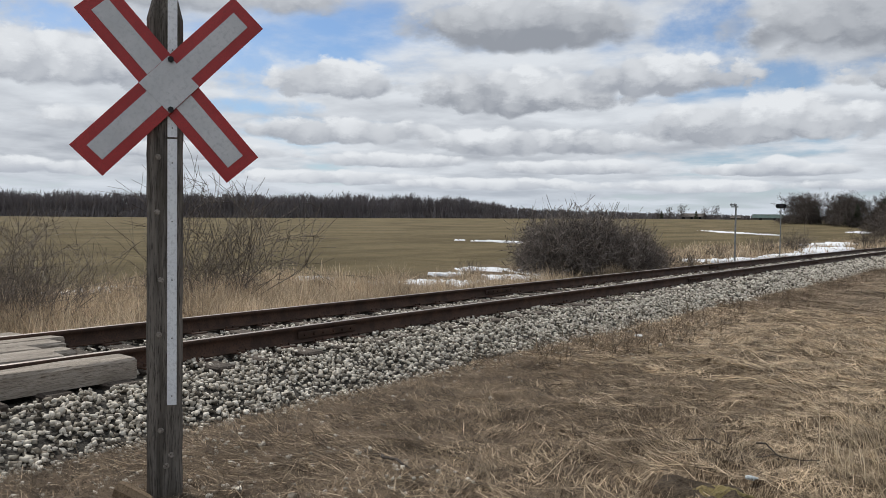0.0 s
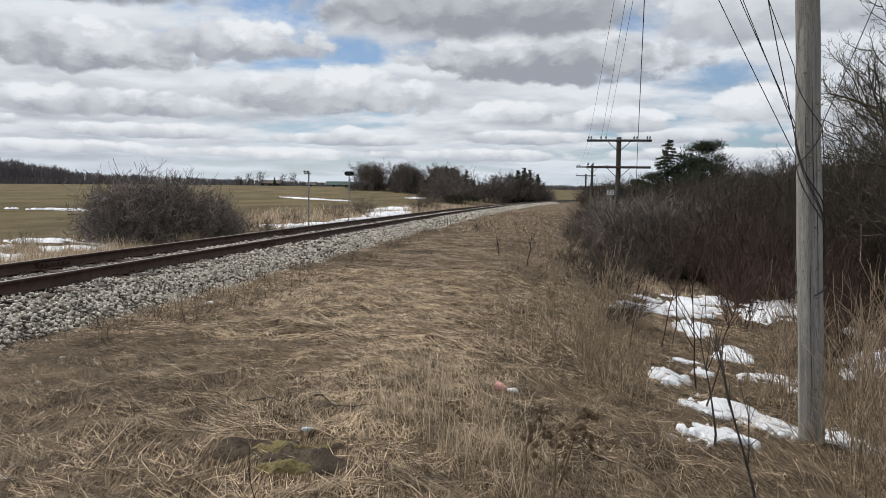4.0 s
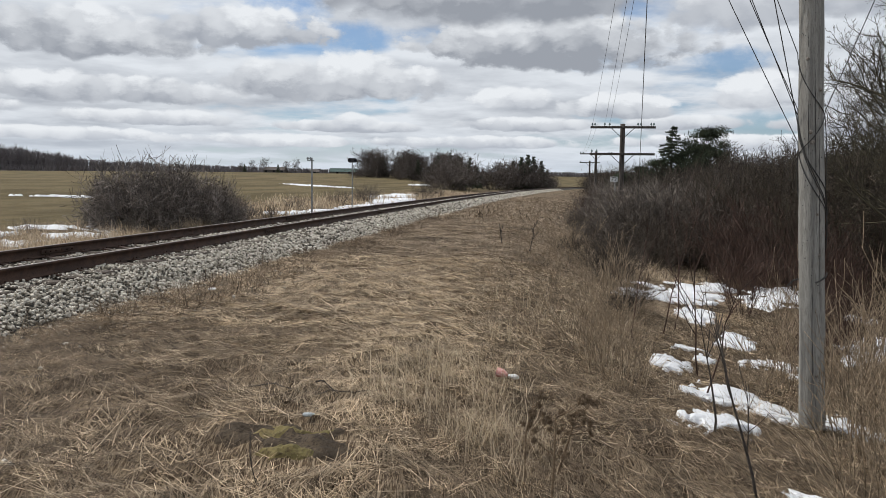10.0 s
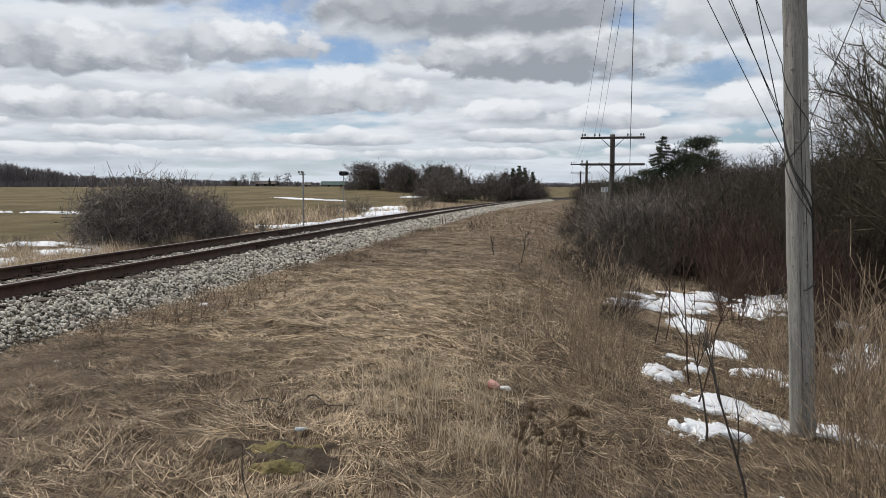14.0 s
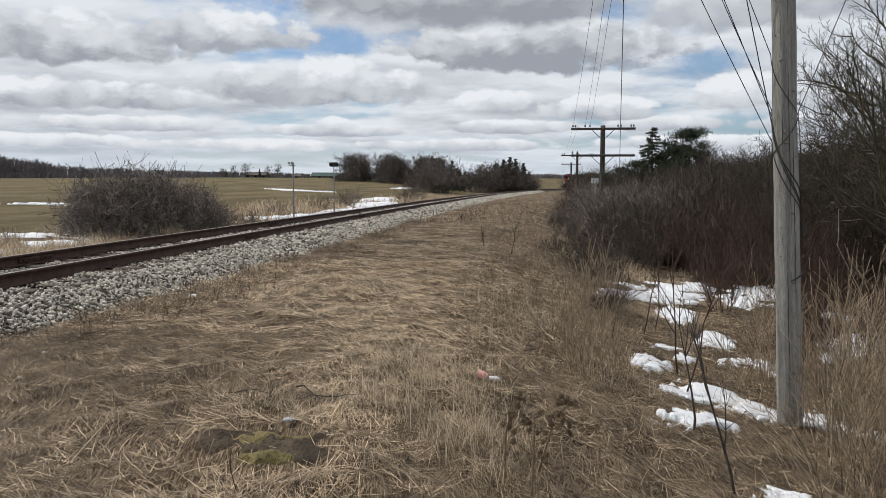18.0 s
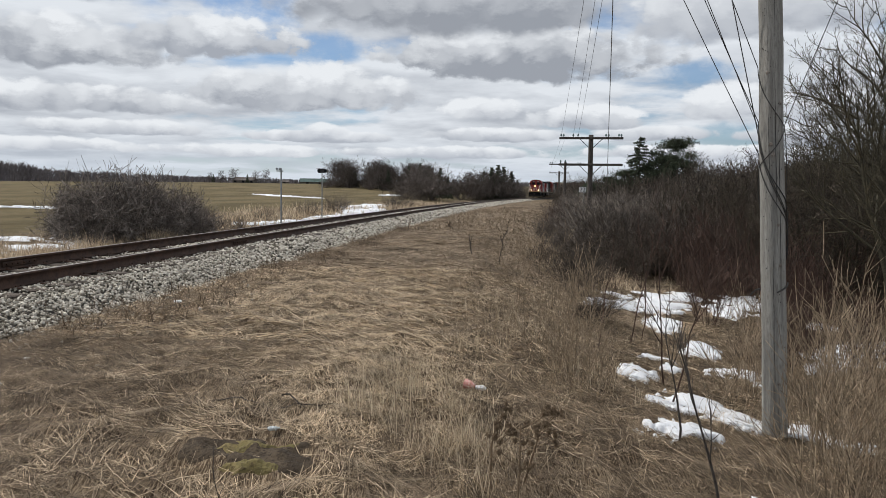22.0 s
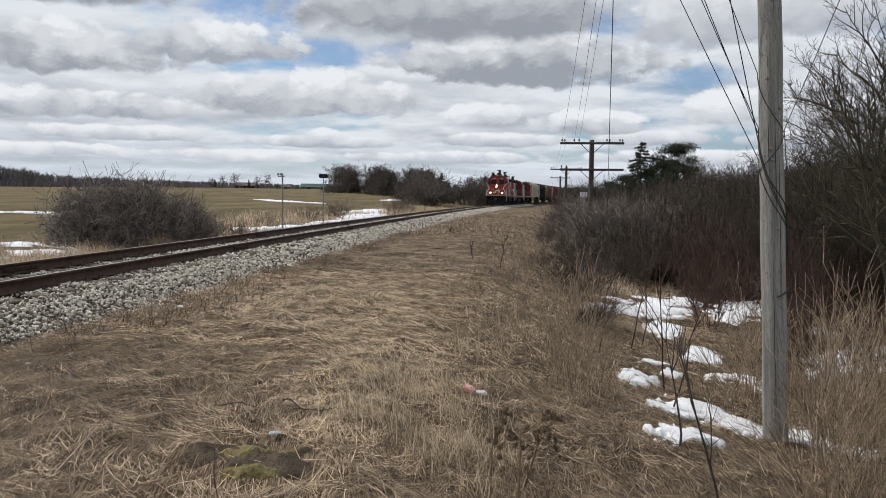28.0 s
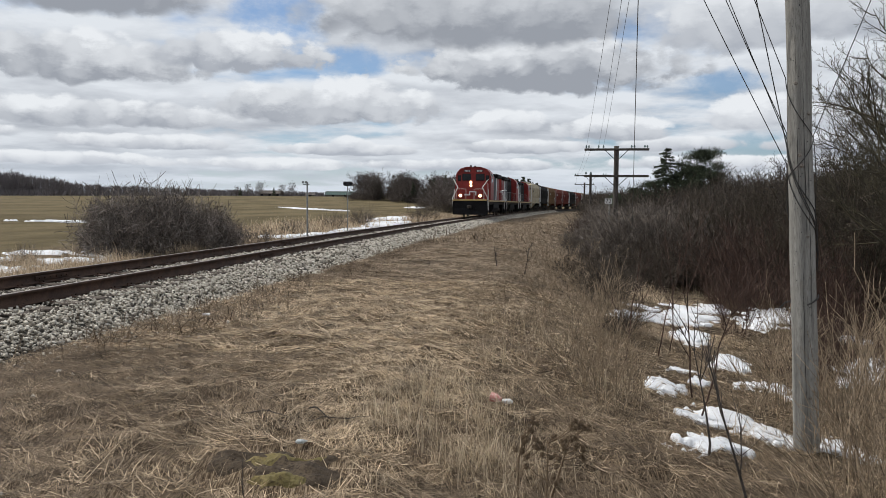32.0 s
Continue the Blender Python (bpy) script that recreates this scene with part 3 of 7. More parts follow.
def sticks(name, p0, p1, r0, r1, material, n=3):
    """Many tapered sticks in one mesh."""
    p0, p1 = np.asarray(p0, float), np.asarray(p1, float)
    r0, r1 = np.asarray(r0, float)[:, None], np.asarray(r1, float)[:, None]
    d = p1 - p0
    d = d / np.maximum(np.linalg.norm(d, axis=1, keepdims=True), 1e-6)
    ref = np.where(np.abs(d[:, 2:3]) < 0.9, np.array([[0, 0, 1.0]]), np.array([[1.0, 0, 0]]))
    a = np.cross(d, ref)
    a /= np.linalg.norm(a, axis=1, keepdims=True)
    b = np.cross(d, a)
    if n == 2:          # slivers, each turned its own way
        w = np.random.default_rng(len(p0)).uniform(0, 2 * np.pi, (len(p0), 1))
        a = a * np.cos(w) + b * np.sin(w)
    rings = []
    for p, r in ((p0, r0), (p1, r1)):
        for k in range(n):
            w = 2 * math.pi * k / n
            rings.append(p + r * (a * math.cos(w) + b * math.sin(w)))
    v = np.stack(rings, 1)
    base = (np.arange(len(p0)) * 2 * n)[:, None, None]
    f = np.array([[k, (k + 1) % n, (k + 1) % n + n, k + n] for k in range(n if n > 2 else 1)])[None] + base
    return big_mesh(name, v, f.reshape(-1, 4), material)


def grow(rng, base, way, length, r, level, out, spread=0.6, kids=4, lift=0.15, wander=0.18, shrink=0.62, seg=3):
    """One limb and what branches from it; out takes (level, p0, p1, r0, r1)."""
    p, d = np.array(base, float), np.array(way, float)
    d /= np.linalg.norm(d)
    pts, dirs = [p], [d]
    for i in range(seg):
        d = d + rng.normal(0, wander, 3) + np.array([0, 0, lift * 0.3])
        d /= np.linalg.norm(d)
        q = p + d * length / seg
        out.append((level, p, q, r * (1 - 0.75 * i / seg), r * (1 - 0.75 * (i + 1) / seg)))
        p = q
        pts.append(p)
        dirs.append(d)
    if level > 0:
        for _ in range(kids):
            k = rng.uniform(0.25, 1.0) * seg
            i = min(int(k), seg - 1)
            b = pts[i] + (pts[i + 1] - pts[i]) * (k - i)
            side = rng.normal(0, 1, 3)
            side -= dirs[i] * side.dot(dirs[i])
            side /= np.linalg.norm(side)
            w = dirs[i] * (1 - spread) + side * spread + np.array([0, 0, lift])
            grow(rng, b, w, length * shrink * rng.uniform(0.6, 1.15), max(r * 0.5, 0.0025), level - 1, out, spread, kids, lift, wander, shrink, max(2, seg - 1))


def limbs(out, levels, name, material, n, thick=1.0, floor_r=0.0):
    sel = [o for o in out if o[0] in levels]
    if not sel:
        return None
    return sticks(name, [o[1] for o in sel], [o[2] for o in sel], [max(o[3] * thick, floor_r) for o in sel], [max(o[4] * thick, floor_r) for o in sel], material, n)


# ---- ground ----
def spaced(pieces):
    out = []
    for a, b, n in pieces:
        out += list(np.linspace(a, b, n, endpoint=False))
    return np.array(out + [pieces[-1][1]])


def make_ground():
    ss = spaced([(-800, -60, 20), (-60, -6, 30), (-6, 2, 50), (2, 12, 170), (12, 25, 120), (25, 70, 120), (70, 260, 110), (260, 1500, 60)])
    uu = spaced([(-1400, -300, 16), (-300, -60, 40), (-60, -12, 50), (-12, -2, 36), (-2, 2.2, 8), (2.2, 4, 18), (4, 10.5, 100), (10.5, 14, 30), (14, 40, 40), (40, 300, 30), (300, 1400, 14)])
    s, u = np.meshgrid(ss, uu, indexing="ij")
    x, y = at(s, u)
    z = ground_z(x.ravel(), y.ravel()).reshape(x.shape)
    n, k = s.shape
    i = np.arange(n * k).reshape(n, k)
    f = np.stack([i[:-1, :-1], i[:-1, 1:], i[1:, 1:], i[1:, :-1]], -1).reshape(-1, 4)
    me = big_mesh("ground", np.stack([x, y, z], -1), f, M_GROUND)
    edge = 1.6 * wob(x, y, 0.33, 6.0)
    field = np.clip((-u - 10.5 + edge) / 3.0, 0, 1)
    field = np.maximum(field, np.clip((u - 75) / 30, 0, 1))
    litter = np.clip((u - 9.5 + 0.8 * wob(x, y, 0.9, 7.0)) / 2.5, 0, 1) * np.clip((70 - u) / 20, 0, 1) * 0.75
    col = np.zeros((n * k, 4), np.float32)
    col[:, 0], col[:, 1], col[:, 3] = field.ravel(), litter.ravel(), 1
    layer = me.color_attributes.new("zone", "FLOAT_COLOR", "POINT")
    layer.data.foreach_set("color", col.ravel())
    me.shade_smooth()
    tagged(new("ground", me), "uneven matted dry grass verge and olive winter field", "ground", kind="structure")


make_ground()

BALLAST = [(-3.3, -0.42), (-2.3, 0.05), (-1.75, 0.24), (-0.9, 0.27), (0.9, 0.27), (1.3, 0.25), (1.62, 0.19), (2.15, 0.0), (2.7, -0.16)]


def ballast_z(u):
    return np.interp(u, [p[0] for p in BALLAST], [p[1] for p in BALLAST])


def make_ballast():
    ss = spaced([(-60, 40, 200), (40, 160, 120), (160, 700, 100)])
    uu = np.array(sorted([p[0] for p in BALLAST] + [-2.0, -0.4, 0.0, 0.4, 1.1, 1.45, 1.9, 2.4]))
    s, u = np.meshgrid(ss, uu, indexing="ij")
    x, y = at(s, u)
    z = ballast_z(u) + 0.02 * wob(x, y, 5.0, 2.0) - np.where(np.abs(u) < 1.4, 0.05, 0.02)
    n, k = s.shape
    i = np.arange(n * k).reshape(n, k)
    f = np.stack([i[:-1, :-1], i[:-1, 1:], i[1:, 1:], i[1:, :-1]], -1).reshape(-1, 4)
    # darkened below the pale stones to paint the shade in their gaps
    me = big_mesh("ballast_bed", np.stack([x, y, z], -1), f, M_BALLAST_SHADED)
    me.shade_smooth()
    tagged(new("ballast_bed", me), "crushed limestone ballast bed under the track, coloured dark as the shade between stones", "ballast", kind="structure")


make_ballast()

# an uneven crushed stone, as a block with its eight corners pulled about
def block():
    v = np.array([(x, y, z) for z in (-1, 1) for y in (-1, 1) for x in (-1, 1)], float) * 0.72
    f = np.array([(0, 2, 3), (0, 3, 1), (4, 5, 7), (4, 7, 6), (0, 1, 5), (0, 5, 4), (2, 6, 7), (2, 7, 3), (0, 4, 6), (0, 6, 2), (1, 3, 7), (1, 7, 5)])
    return v, f


def stones(name, label, x, y, z, size, seed, material=None):
    rng = np.random.default_rng(seed)
    v, f = block()
    n = len(x)
    pts = v[None] * rng.uniform(0.5, 1.25, (n, 8, 3))
    pts = pts * np.stack([rng.uniform(0.75, 1.3, n), rng.uniform(0.65, 1.1, n), rng.uniform(0.45, 0.85, n)], -1)[:, None]
    a, b = rng.uniform(0, 2 * np.pi, n), rng.normal(0, 0.8, n)
    ca, sa, cb, sb = np.cos(a), np.sin(a), np.cos(b), np.sin(b)
    p = np.stack([pts[..., 0] * cb[:, None] - pts[..., 2] * sb[:, None], pts[..., 1], pts[..., 0] * sb[:, None] + pts[..., 2] * cb[:, None]], -1)
    p = np.stack([p[..., 0] * ca[:, None] - p[..., 1] * sa[:, None], p[..., 0] * sa[:, None] + p[..., 1] * ca[:, None], p[..., 2]], -1)
    p = p * np.asarray(size)[:, None, None] + np.stack([x, y, z], -1)[:, None]
    fs = f[None] + (np.arange(n) * 8)[:, None, None]
    me = big_mesh(name, p, fs.reshape(-1, 3), material or M_STONE)
    return tagged(new(name, me), label, "stones", kind="stuff")


def make_stones():
    rng = np.random.default_rng(3)
    for s0, s1, dens, size, seed in ((-4, 17, 900, 0.0225, 1), (17, 36, 300, 0.038, 2), (36, 90, 85, 0.06, 3), (90, 175, 36, 0.085, 4)):
        n = int((s1 - s0) * 4.6 * dens)
        s = rng.uniform(s0, s1, n)
        u = rng.uniform(-2.1, 2.5, n)
        x, y = at(s, u)
        toe = 2.24 + 0.22 * np.sin(s * 0.9) * np.sin(s * 0.37 + 1) + 0.18 * wob(x, y, 2.2, 9.0) + np.clip((s - 8) / 20, 0, 1) * 0.35
        keep = (u < toe) & (u > -2.0 + 0.2 * wob(x, y, 2.0, 3.0)) & (np.abs(np.abs(u) - 0.753) > 0.085)
        keep &= ~((np.abs(u) < 1.28) & (s < 4.7))
        # fewer on the ties
        on_tie = (np.abs(((s + 0.26) % 0.52) - 0.26) < 0.12) & (np.abs(u) < 1.3)
        keep &= ~on_tie | (rng.uniform(0, 1, n) < 0.25)
        s, u, x, y = s[keep], u[keep], x[keep], y[keep]
        z = ballast_z(u) + 0.02 * wob(x, y, 5.0, 2.0) - 0.014 + rng.uniform(-0.016, 0.022, len(u))
        z = z - np.where(np.abs(u) < 0.7, 0.02, 0.0)
        stones("ballast_stones", "loose pale grey crushed ballast stones along the rails", x, y, z, size * rng.uniform(0.6, 1.35, len(u)), seed)
    # stray stones in the grass by the crossing and the toe
    n = 4200
    s, u = rng.uniform(-4, 14, n), 2.1 + rng.exponential(0.35, n)
    near = rng.uniform(0, 1, n) < 0.75
    s = np.where(near, rng.uniform(-5, 4.8, n), s)
    u = np.where(near, 1.6 + 3.0 * rng.uniform(0, 1, n) ** 1.3, u)
    x, y = at(s, u)
    stones("stray_stones", "stray ballast stones strewn in the dry grass", x, y, ground_z(x, y) + 0.005, 0.021 * rng.uniform(0.4, 1.4, n), 5)


make_stones()


# ---- the track ----
def sweep(name, outline, offset, s0, s1, step, material, top=None):
    """An outline of (u, z) carried along the line."""
    ss = np.arange(s0, s1 + 0.01, step)
    o = np.array(outline)
    s, i = np.meshgrid(ss, np.arange(len(o)), indexing="ij")
    x, y = at(s, offset + o[i, 0])
    z = RAIL_Z + o[i, 1]
    n, k = s.shape
    idx = np.arange(n * k).reshape(n, k)
    nx = np.roll(idx, -1, axis=1)
    f = np.stack([idx[:-1], idx[1:], nx[1:], nx[:-1]], -1).reshape(-1, 4)
    me = big_mesh(name, np.stack([x, y, z], -1), f, material)
    if top is not None:
        me.materials.append(top)
        seg = np.tile(np.arange(k), n - 1)
        me.polygons.foreach_set("material_index", np.isin(seg, (0,)).astype(np.int32))
    return me


RAIL = [(-0.028, 0.0), (0.028, 0.0), (0.036, -0.008), (0.036, -0.034), (0.012, -0.046), (0.009, -0.075), (0.011, -0.142), (0.07, -0.158), (0.07, -0.172),
        (-0.07, -0.172), (-0.07, -0.158), (-0.011, -0.142), (-0.009, -0.075), (-0.012, -0.046), (-0.036, -0.034), (-0.036, -0.008)]


def make_track():
    track = thing("railway_track", "single railway track of rusty rails on weathered wooden ties", "railway track", kind="structure")
    for off in (0.753, -0.753):
        me = sweep("rail", RAIL, off, -60, 640, 1.0, M_RUST, M_HEAD)
        part("rail", me, M_RUST, track, "rusty brown steel rail with a worn bright top")
    # joint bars with bolts
    for s in (7.2, 19.1, 31.0, 43.0):
        for off in (0.753, -0.753):
            ss = s + (5.9 if off < 0 else 0.0)
            g = Geo()
            for side in (-1, 1):
                g.box((side * 0.024, 0, -0.093), (0.02, 0.9, 0.075), ch=0.006)
                for k in (-0.36, -0.22, -0.08, 0.08, 0.22, 0.36):
                    g.tube([(side * 0.03, k, -0.093), (side * 0.058, k, -0.093)], 0.015, 6)
            x, y = at(ss, off)
            ob = part("joint_bar", g, M_RUST, track, "bolted rusty joint bar")
            ob.matrix_world = pose(float(x), float(y), RAIL_Z, rz=-math.degrees(float(np.interp(ss, TS, _phi))))
    tie = Geo().box((0, 0, 0), (2.6, 0.23, 0.17), ch=0.018).mesh("sleeper")
    plate = Geo().box((0, 0, 0), (0.34, 0.19, 0.02), ch=0.005)
    for k in (-0.085, 0.085):
        for e in (-0.05, 0.05):
            plate.box((k, e, 0.018), (0.022, 0.022, 0.035), ch=0.004)
    plate = plate.mesh("tie_plate")
    rng = random.Random(8)
    for i in range(290):
        s = -5.46 + 0.52 * i
        x, y = at(s, rng.uniform(-0.05, 0.05))
        ob = part("sleeper", tie, M_TIE, track)
        rz = -math.degrees(float(np.interp(s, TS, _phi)))
        ob.matrix_world = pose(float(x), float(y), 0.185 + rng.uniform(-0.008, 0.006), rz=rz + rng.uniform(-1.2, 1.2))
        if s < 30:
            for off in (0.753, -0.753):
                p = part("tie_plate", plate, M_RUST, ob)
                p.location = (off, 0, 0.09)


make_track()


def make_planks():
    rng = random.Random(4)
    # offset, width, far end, top
    for off, w, s_end, top in ((0.985, 0.26, 4.62, 0.435), (0.50, 0.25, 4.30, 0.44), (0.24, 0.25, 4.55, 0.43), (-0.02, 0.25, 4.36, 0.437), (-0.29, 0.26, 4.7, 0.428),
                              (-0.55, 0.22, 4.86, 0.432), (-0.98, 0.26, 4.7, 0.43)):
        n, length = 12, 6.2
        g = Geo()
        nx = 6
        rows = []
        for j in range(n + 1):
            yy = -length / 2 + length * j / n
            ring = []
            for a, b in ((-1, -1), (1, -1), (1, 0.72), (0.86, 1), (-0.86, 1), (-1, 0.72)):
                end = 0.03 * rng.uniform(-1, 1) if j in (0, n) else 0
                ring.append(Vector((a * w / 2 + rng.uniform(-0.004, 0.004), yy + end - (0.03 if b == 1 and j == n else 0), b * 0.09 + rng.uniform(-0.005, 0.005))))
            rows.append(ring)
        vs = [p for r in rows for p in r]
        fs = [(j * nx + k, j * nx + (k + 1) % nx, (j + 1) * nx + (k + 1) % nx, (j + 1) * nx + k) for j in range(n) for k in range(nx)]
        fs += [tuple(range(nx)), tuple(n * nx + k for k in range(nx))]
        g.add(vs, fs)
        s = s_end - length / 2
        x, y = at(s, off)
        ob = part("crossing_plank", g, M_PLANK)
        ob.matrix_world = pose(float(x), float(y), top - 0.09, rz=-math.degrees(float(np.interp(s, TS, _phi))) + rng.uniform(-0.15, 0.15))
        tagged(ob, "weathered grey timber plank laid along the rail", "plank", "planks of the crossing")


make_planks()


# ---- the crossing sign ----
def make_crossbuck():
    bx, by = -3.70, 3.06
    root = thing("crossing_sign", "red and white crossbuck railway sign on a weathered grey post", "sign", m=pose(bx, by, 0, rz=47.5))
    # local: x to the right as seen from the front, -y to the viewer, z up
    g = Geo()
    w, d, c = 0.094, 0.075, 0.018
    rng = random.Random(2)
    prof = [(-w + c, -d), (w - c, -d), (w, -d + c), (w, d - c), (w - c, d), (-w + c, d), (-w, d - c), (-w, -d + c)]
    rings, n = [], 30
    for j in range(n + 1):
        z = -0.35 + 3.12 * j / n
        k = 1.0
        if j == n:
            k = 0.72
        rings += [Vector((a * k + rng.uniform(-0.0025, 0.0025), b * k + rng.uniform(-0.0025, 0.0025), z + (rng.uniform(-0.03, 0.02) if j == n else 0))) for a, b in prof]
    fs = [(j * 8 + k, j * 8 + (k + 1) % 8, (j + 1) * 8 + (k + 1) % 8, (j + 1) * 8 + k) for j in range(n) for k in range(8)] + [tuple(n * 8 + k for k in range(8)), tuple(range(8))]
    g.add(rings, fs)
    part("post", g, M_POST, root, "weathered grey timber post with knots")
    for kx, kz in ((-0.02, 0.42), (0.035, 0.28), (-0.03, 0.95), (-0.02, 1.25), (-0.04, 1.62), (0.01, 0.22), (-0.035, 1.92)):
        part("knot", Geo().tube([(kx, -d - 0.001, kz), (kx, -d - 0.006, kz)], [0.017, 0.011], 10), M_KNOT, root)
    for z0, z1 in ((0.56, 2.02), (2.03, 2.19), (2.45, 2.80)):
        strip = part("reflective_strip", Geo().box((0.038, -d - 0.006, (z0 + z1) / 2), (0.05, 0.003, z1 - z0), ch=0.001), M_STRIP, root, "white reflective strip")
        zz = z0 + 0.05
        while zz < z1:
            part("nail", Geo().tube([(0.038, -d - 0.0075, zz), (0.038, -d - 0.011, zz)], 0.004, 6), M_BLACK, strip)
            zz += 0.32
    cz = 2.31

    L, wd, brd = 1.185, 0.226, 0.06

    def board(ang, y):
        b = part("board", Geo().box((0, 0, 0), (L, 0.004, wd), ch=0.0015), M_RED, root, "red bordered crossing board")
        b.matrix_local = Matrix.Translation((0.022, y, cz)) @ Matrix.Rotation(radians(-ang), 4, "Y")
        return b

    back = board(-49.0, -d - 0.016)
    front = board(45.5, -d - 0.026)
    part("reflective_face", Geo().box((0, -0.004, 0), (L - 2 * brd, 0.003, wd - 2 * brd), ch=0.001), M_SIGN_W, back, "greyish white reflective face")
    part("reflective_face", Geo().box((0, -0.004, 0), (L - 2 * brd, 0.003, wd - 2 * brd), ch=0.001), M_SIGN_W, front, "greyish white reflective face")
    # the front board has no red where the boards cross
    part("reflective_patch", Geo().box((0, -0.006, 0), (wd * 0.96, 0.002, wd - 0.004), ch=0.0008), M_SIGN_W, front)
    for zz in (cz + 0.135, cz - 0.135):
        part("bolt", Geo().tube([(0.03, -d - 0.02, zz), (0.03, -d - 0.05, zz)], 0.017, 6), M_BLACK, root, "dark bolt head")
    # chipped corners
    part("split_wood", Geo().tube([(-0.24, -0.06, 0.11), (-0.10, -0.13, 0.05), (0.0, -0.2, 0.02)], [0.05, 0.045, 0.02], 7), M_SEED).matrix_world = pose(bx, by, 0, rz=47.5)
    tagged(bpy.data.objects["split_wood"], "rotten brown split piece of wood on the ground", "wood piece")


make_crossbuck()


# ---- telegraph line ----
def insulator(parent, x, y, z):
    p = part("pin", Geo().tube([(x, y, z), (x, y, z + 0.10)], 0.012, 6), M_WIRE, parent)
    part("insulator", Geo().tube([(x, y, z + 0.05), (x, y, z + 0.07), (x, y, z + 0.13), (x, y, z + 0.16)], [0.045, 0.05, 0.035, 0.02], 8), M_GLASSY, p, "glass insulator")


def telegraph_pole(x, y, z0, top, r0, r1, arms, wood, label, rz, lean=(0, 0)):
    root = thing("telegraph_pole", label, "telegraph pole", "telegraph poles along the line", m=pose(x, y, z0, lean[0], lean[1], rz))
    rng = random.Random(int(y))
    h = top - z0
    pts, rad = [], []
    for i in range(15):
        k = i / 14
        pts.append((rng.uniform(-0.006, 0.006), rng.uniform(-0.006, 0.006), -0.4 + (h + 0.4) * k))
        rad.append((r0 + (r1 - r0) * k) * rng.uniform(0.985, 1.015))
    part("shaft", Geo().tube(pts, rad, 18), wood, root, smooth=False).data.shade_smooth()
    for za, half, pins in arms:
        za -= z0
        arm = part("crossarm", Geo().box((0, -r1 - 0.05, za), (2 * half, 0.09, 0.11), ch=0.012), wood, root, "wooden crossarm")
        for sg in (-1, 1):
            part("brace", Geo().tube([(sg * 0.55, -r1 - 0.1, za - 0.03), (0, -r1 - 0.06, za - 0.55)], 0.016, 6), M_WIRE, root, "thin steel brace")
        for px in pins:
            insulator(arm, px, -r1 - 0.05, za + 0.05)
    return root


P1 = (3.695, 7.92)
LINE = [at(40.5, 10.45), at(78.9, 10.3), at(117.7, 9.6)]
LINE = [(float(a), float(b)) for a, b in LINE]
TOP_PINS = (-1.43, -1.31, -0.85, -0.62, 0.70, 0.83, 1.31, 1.43)


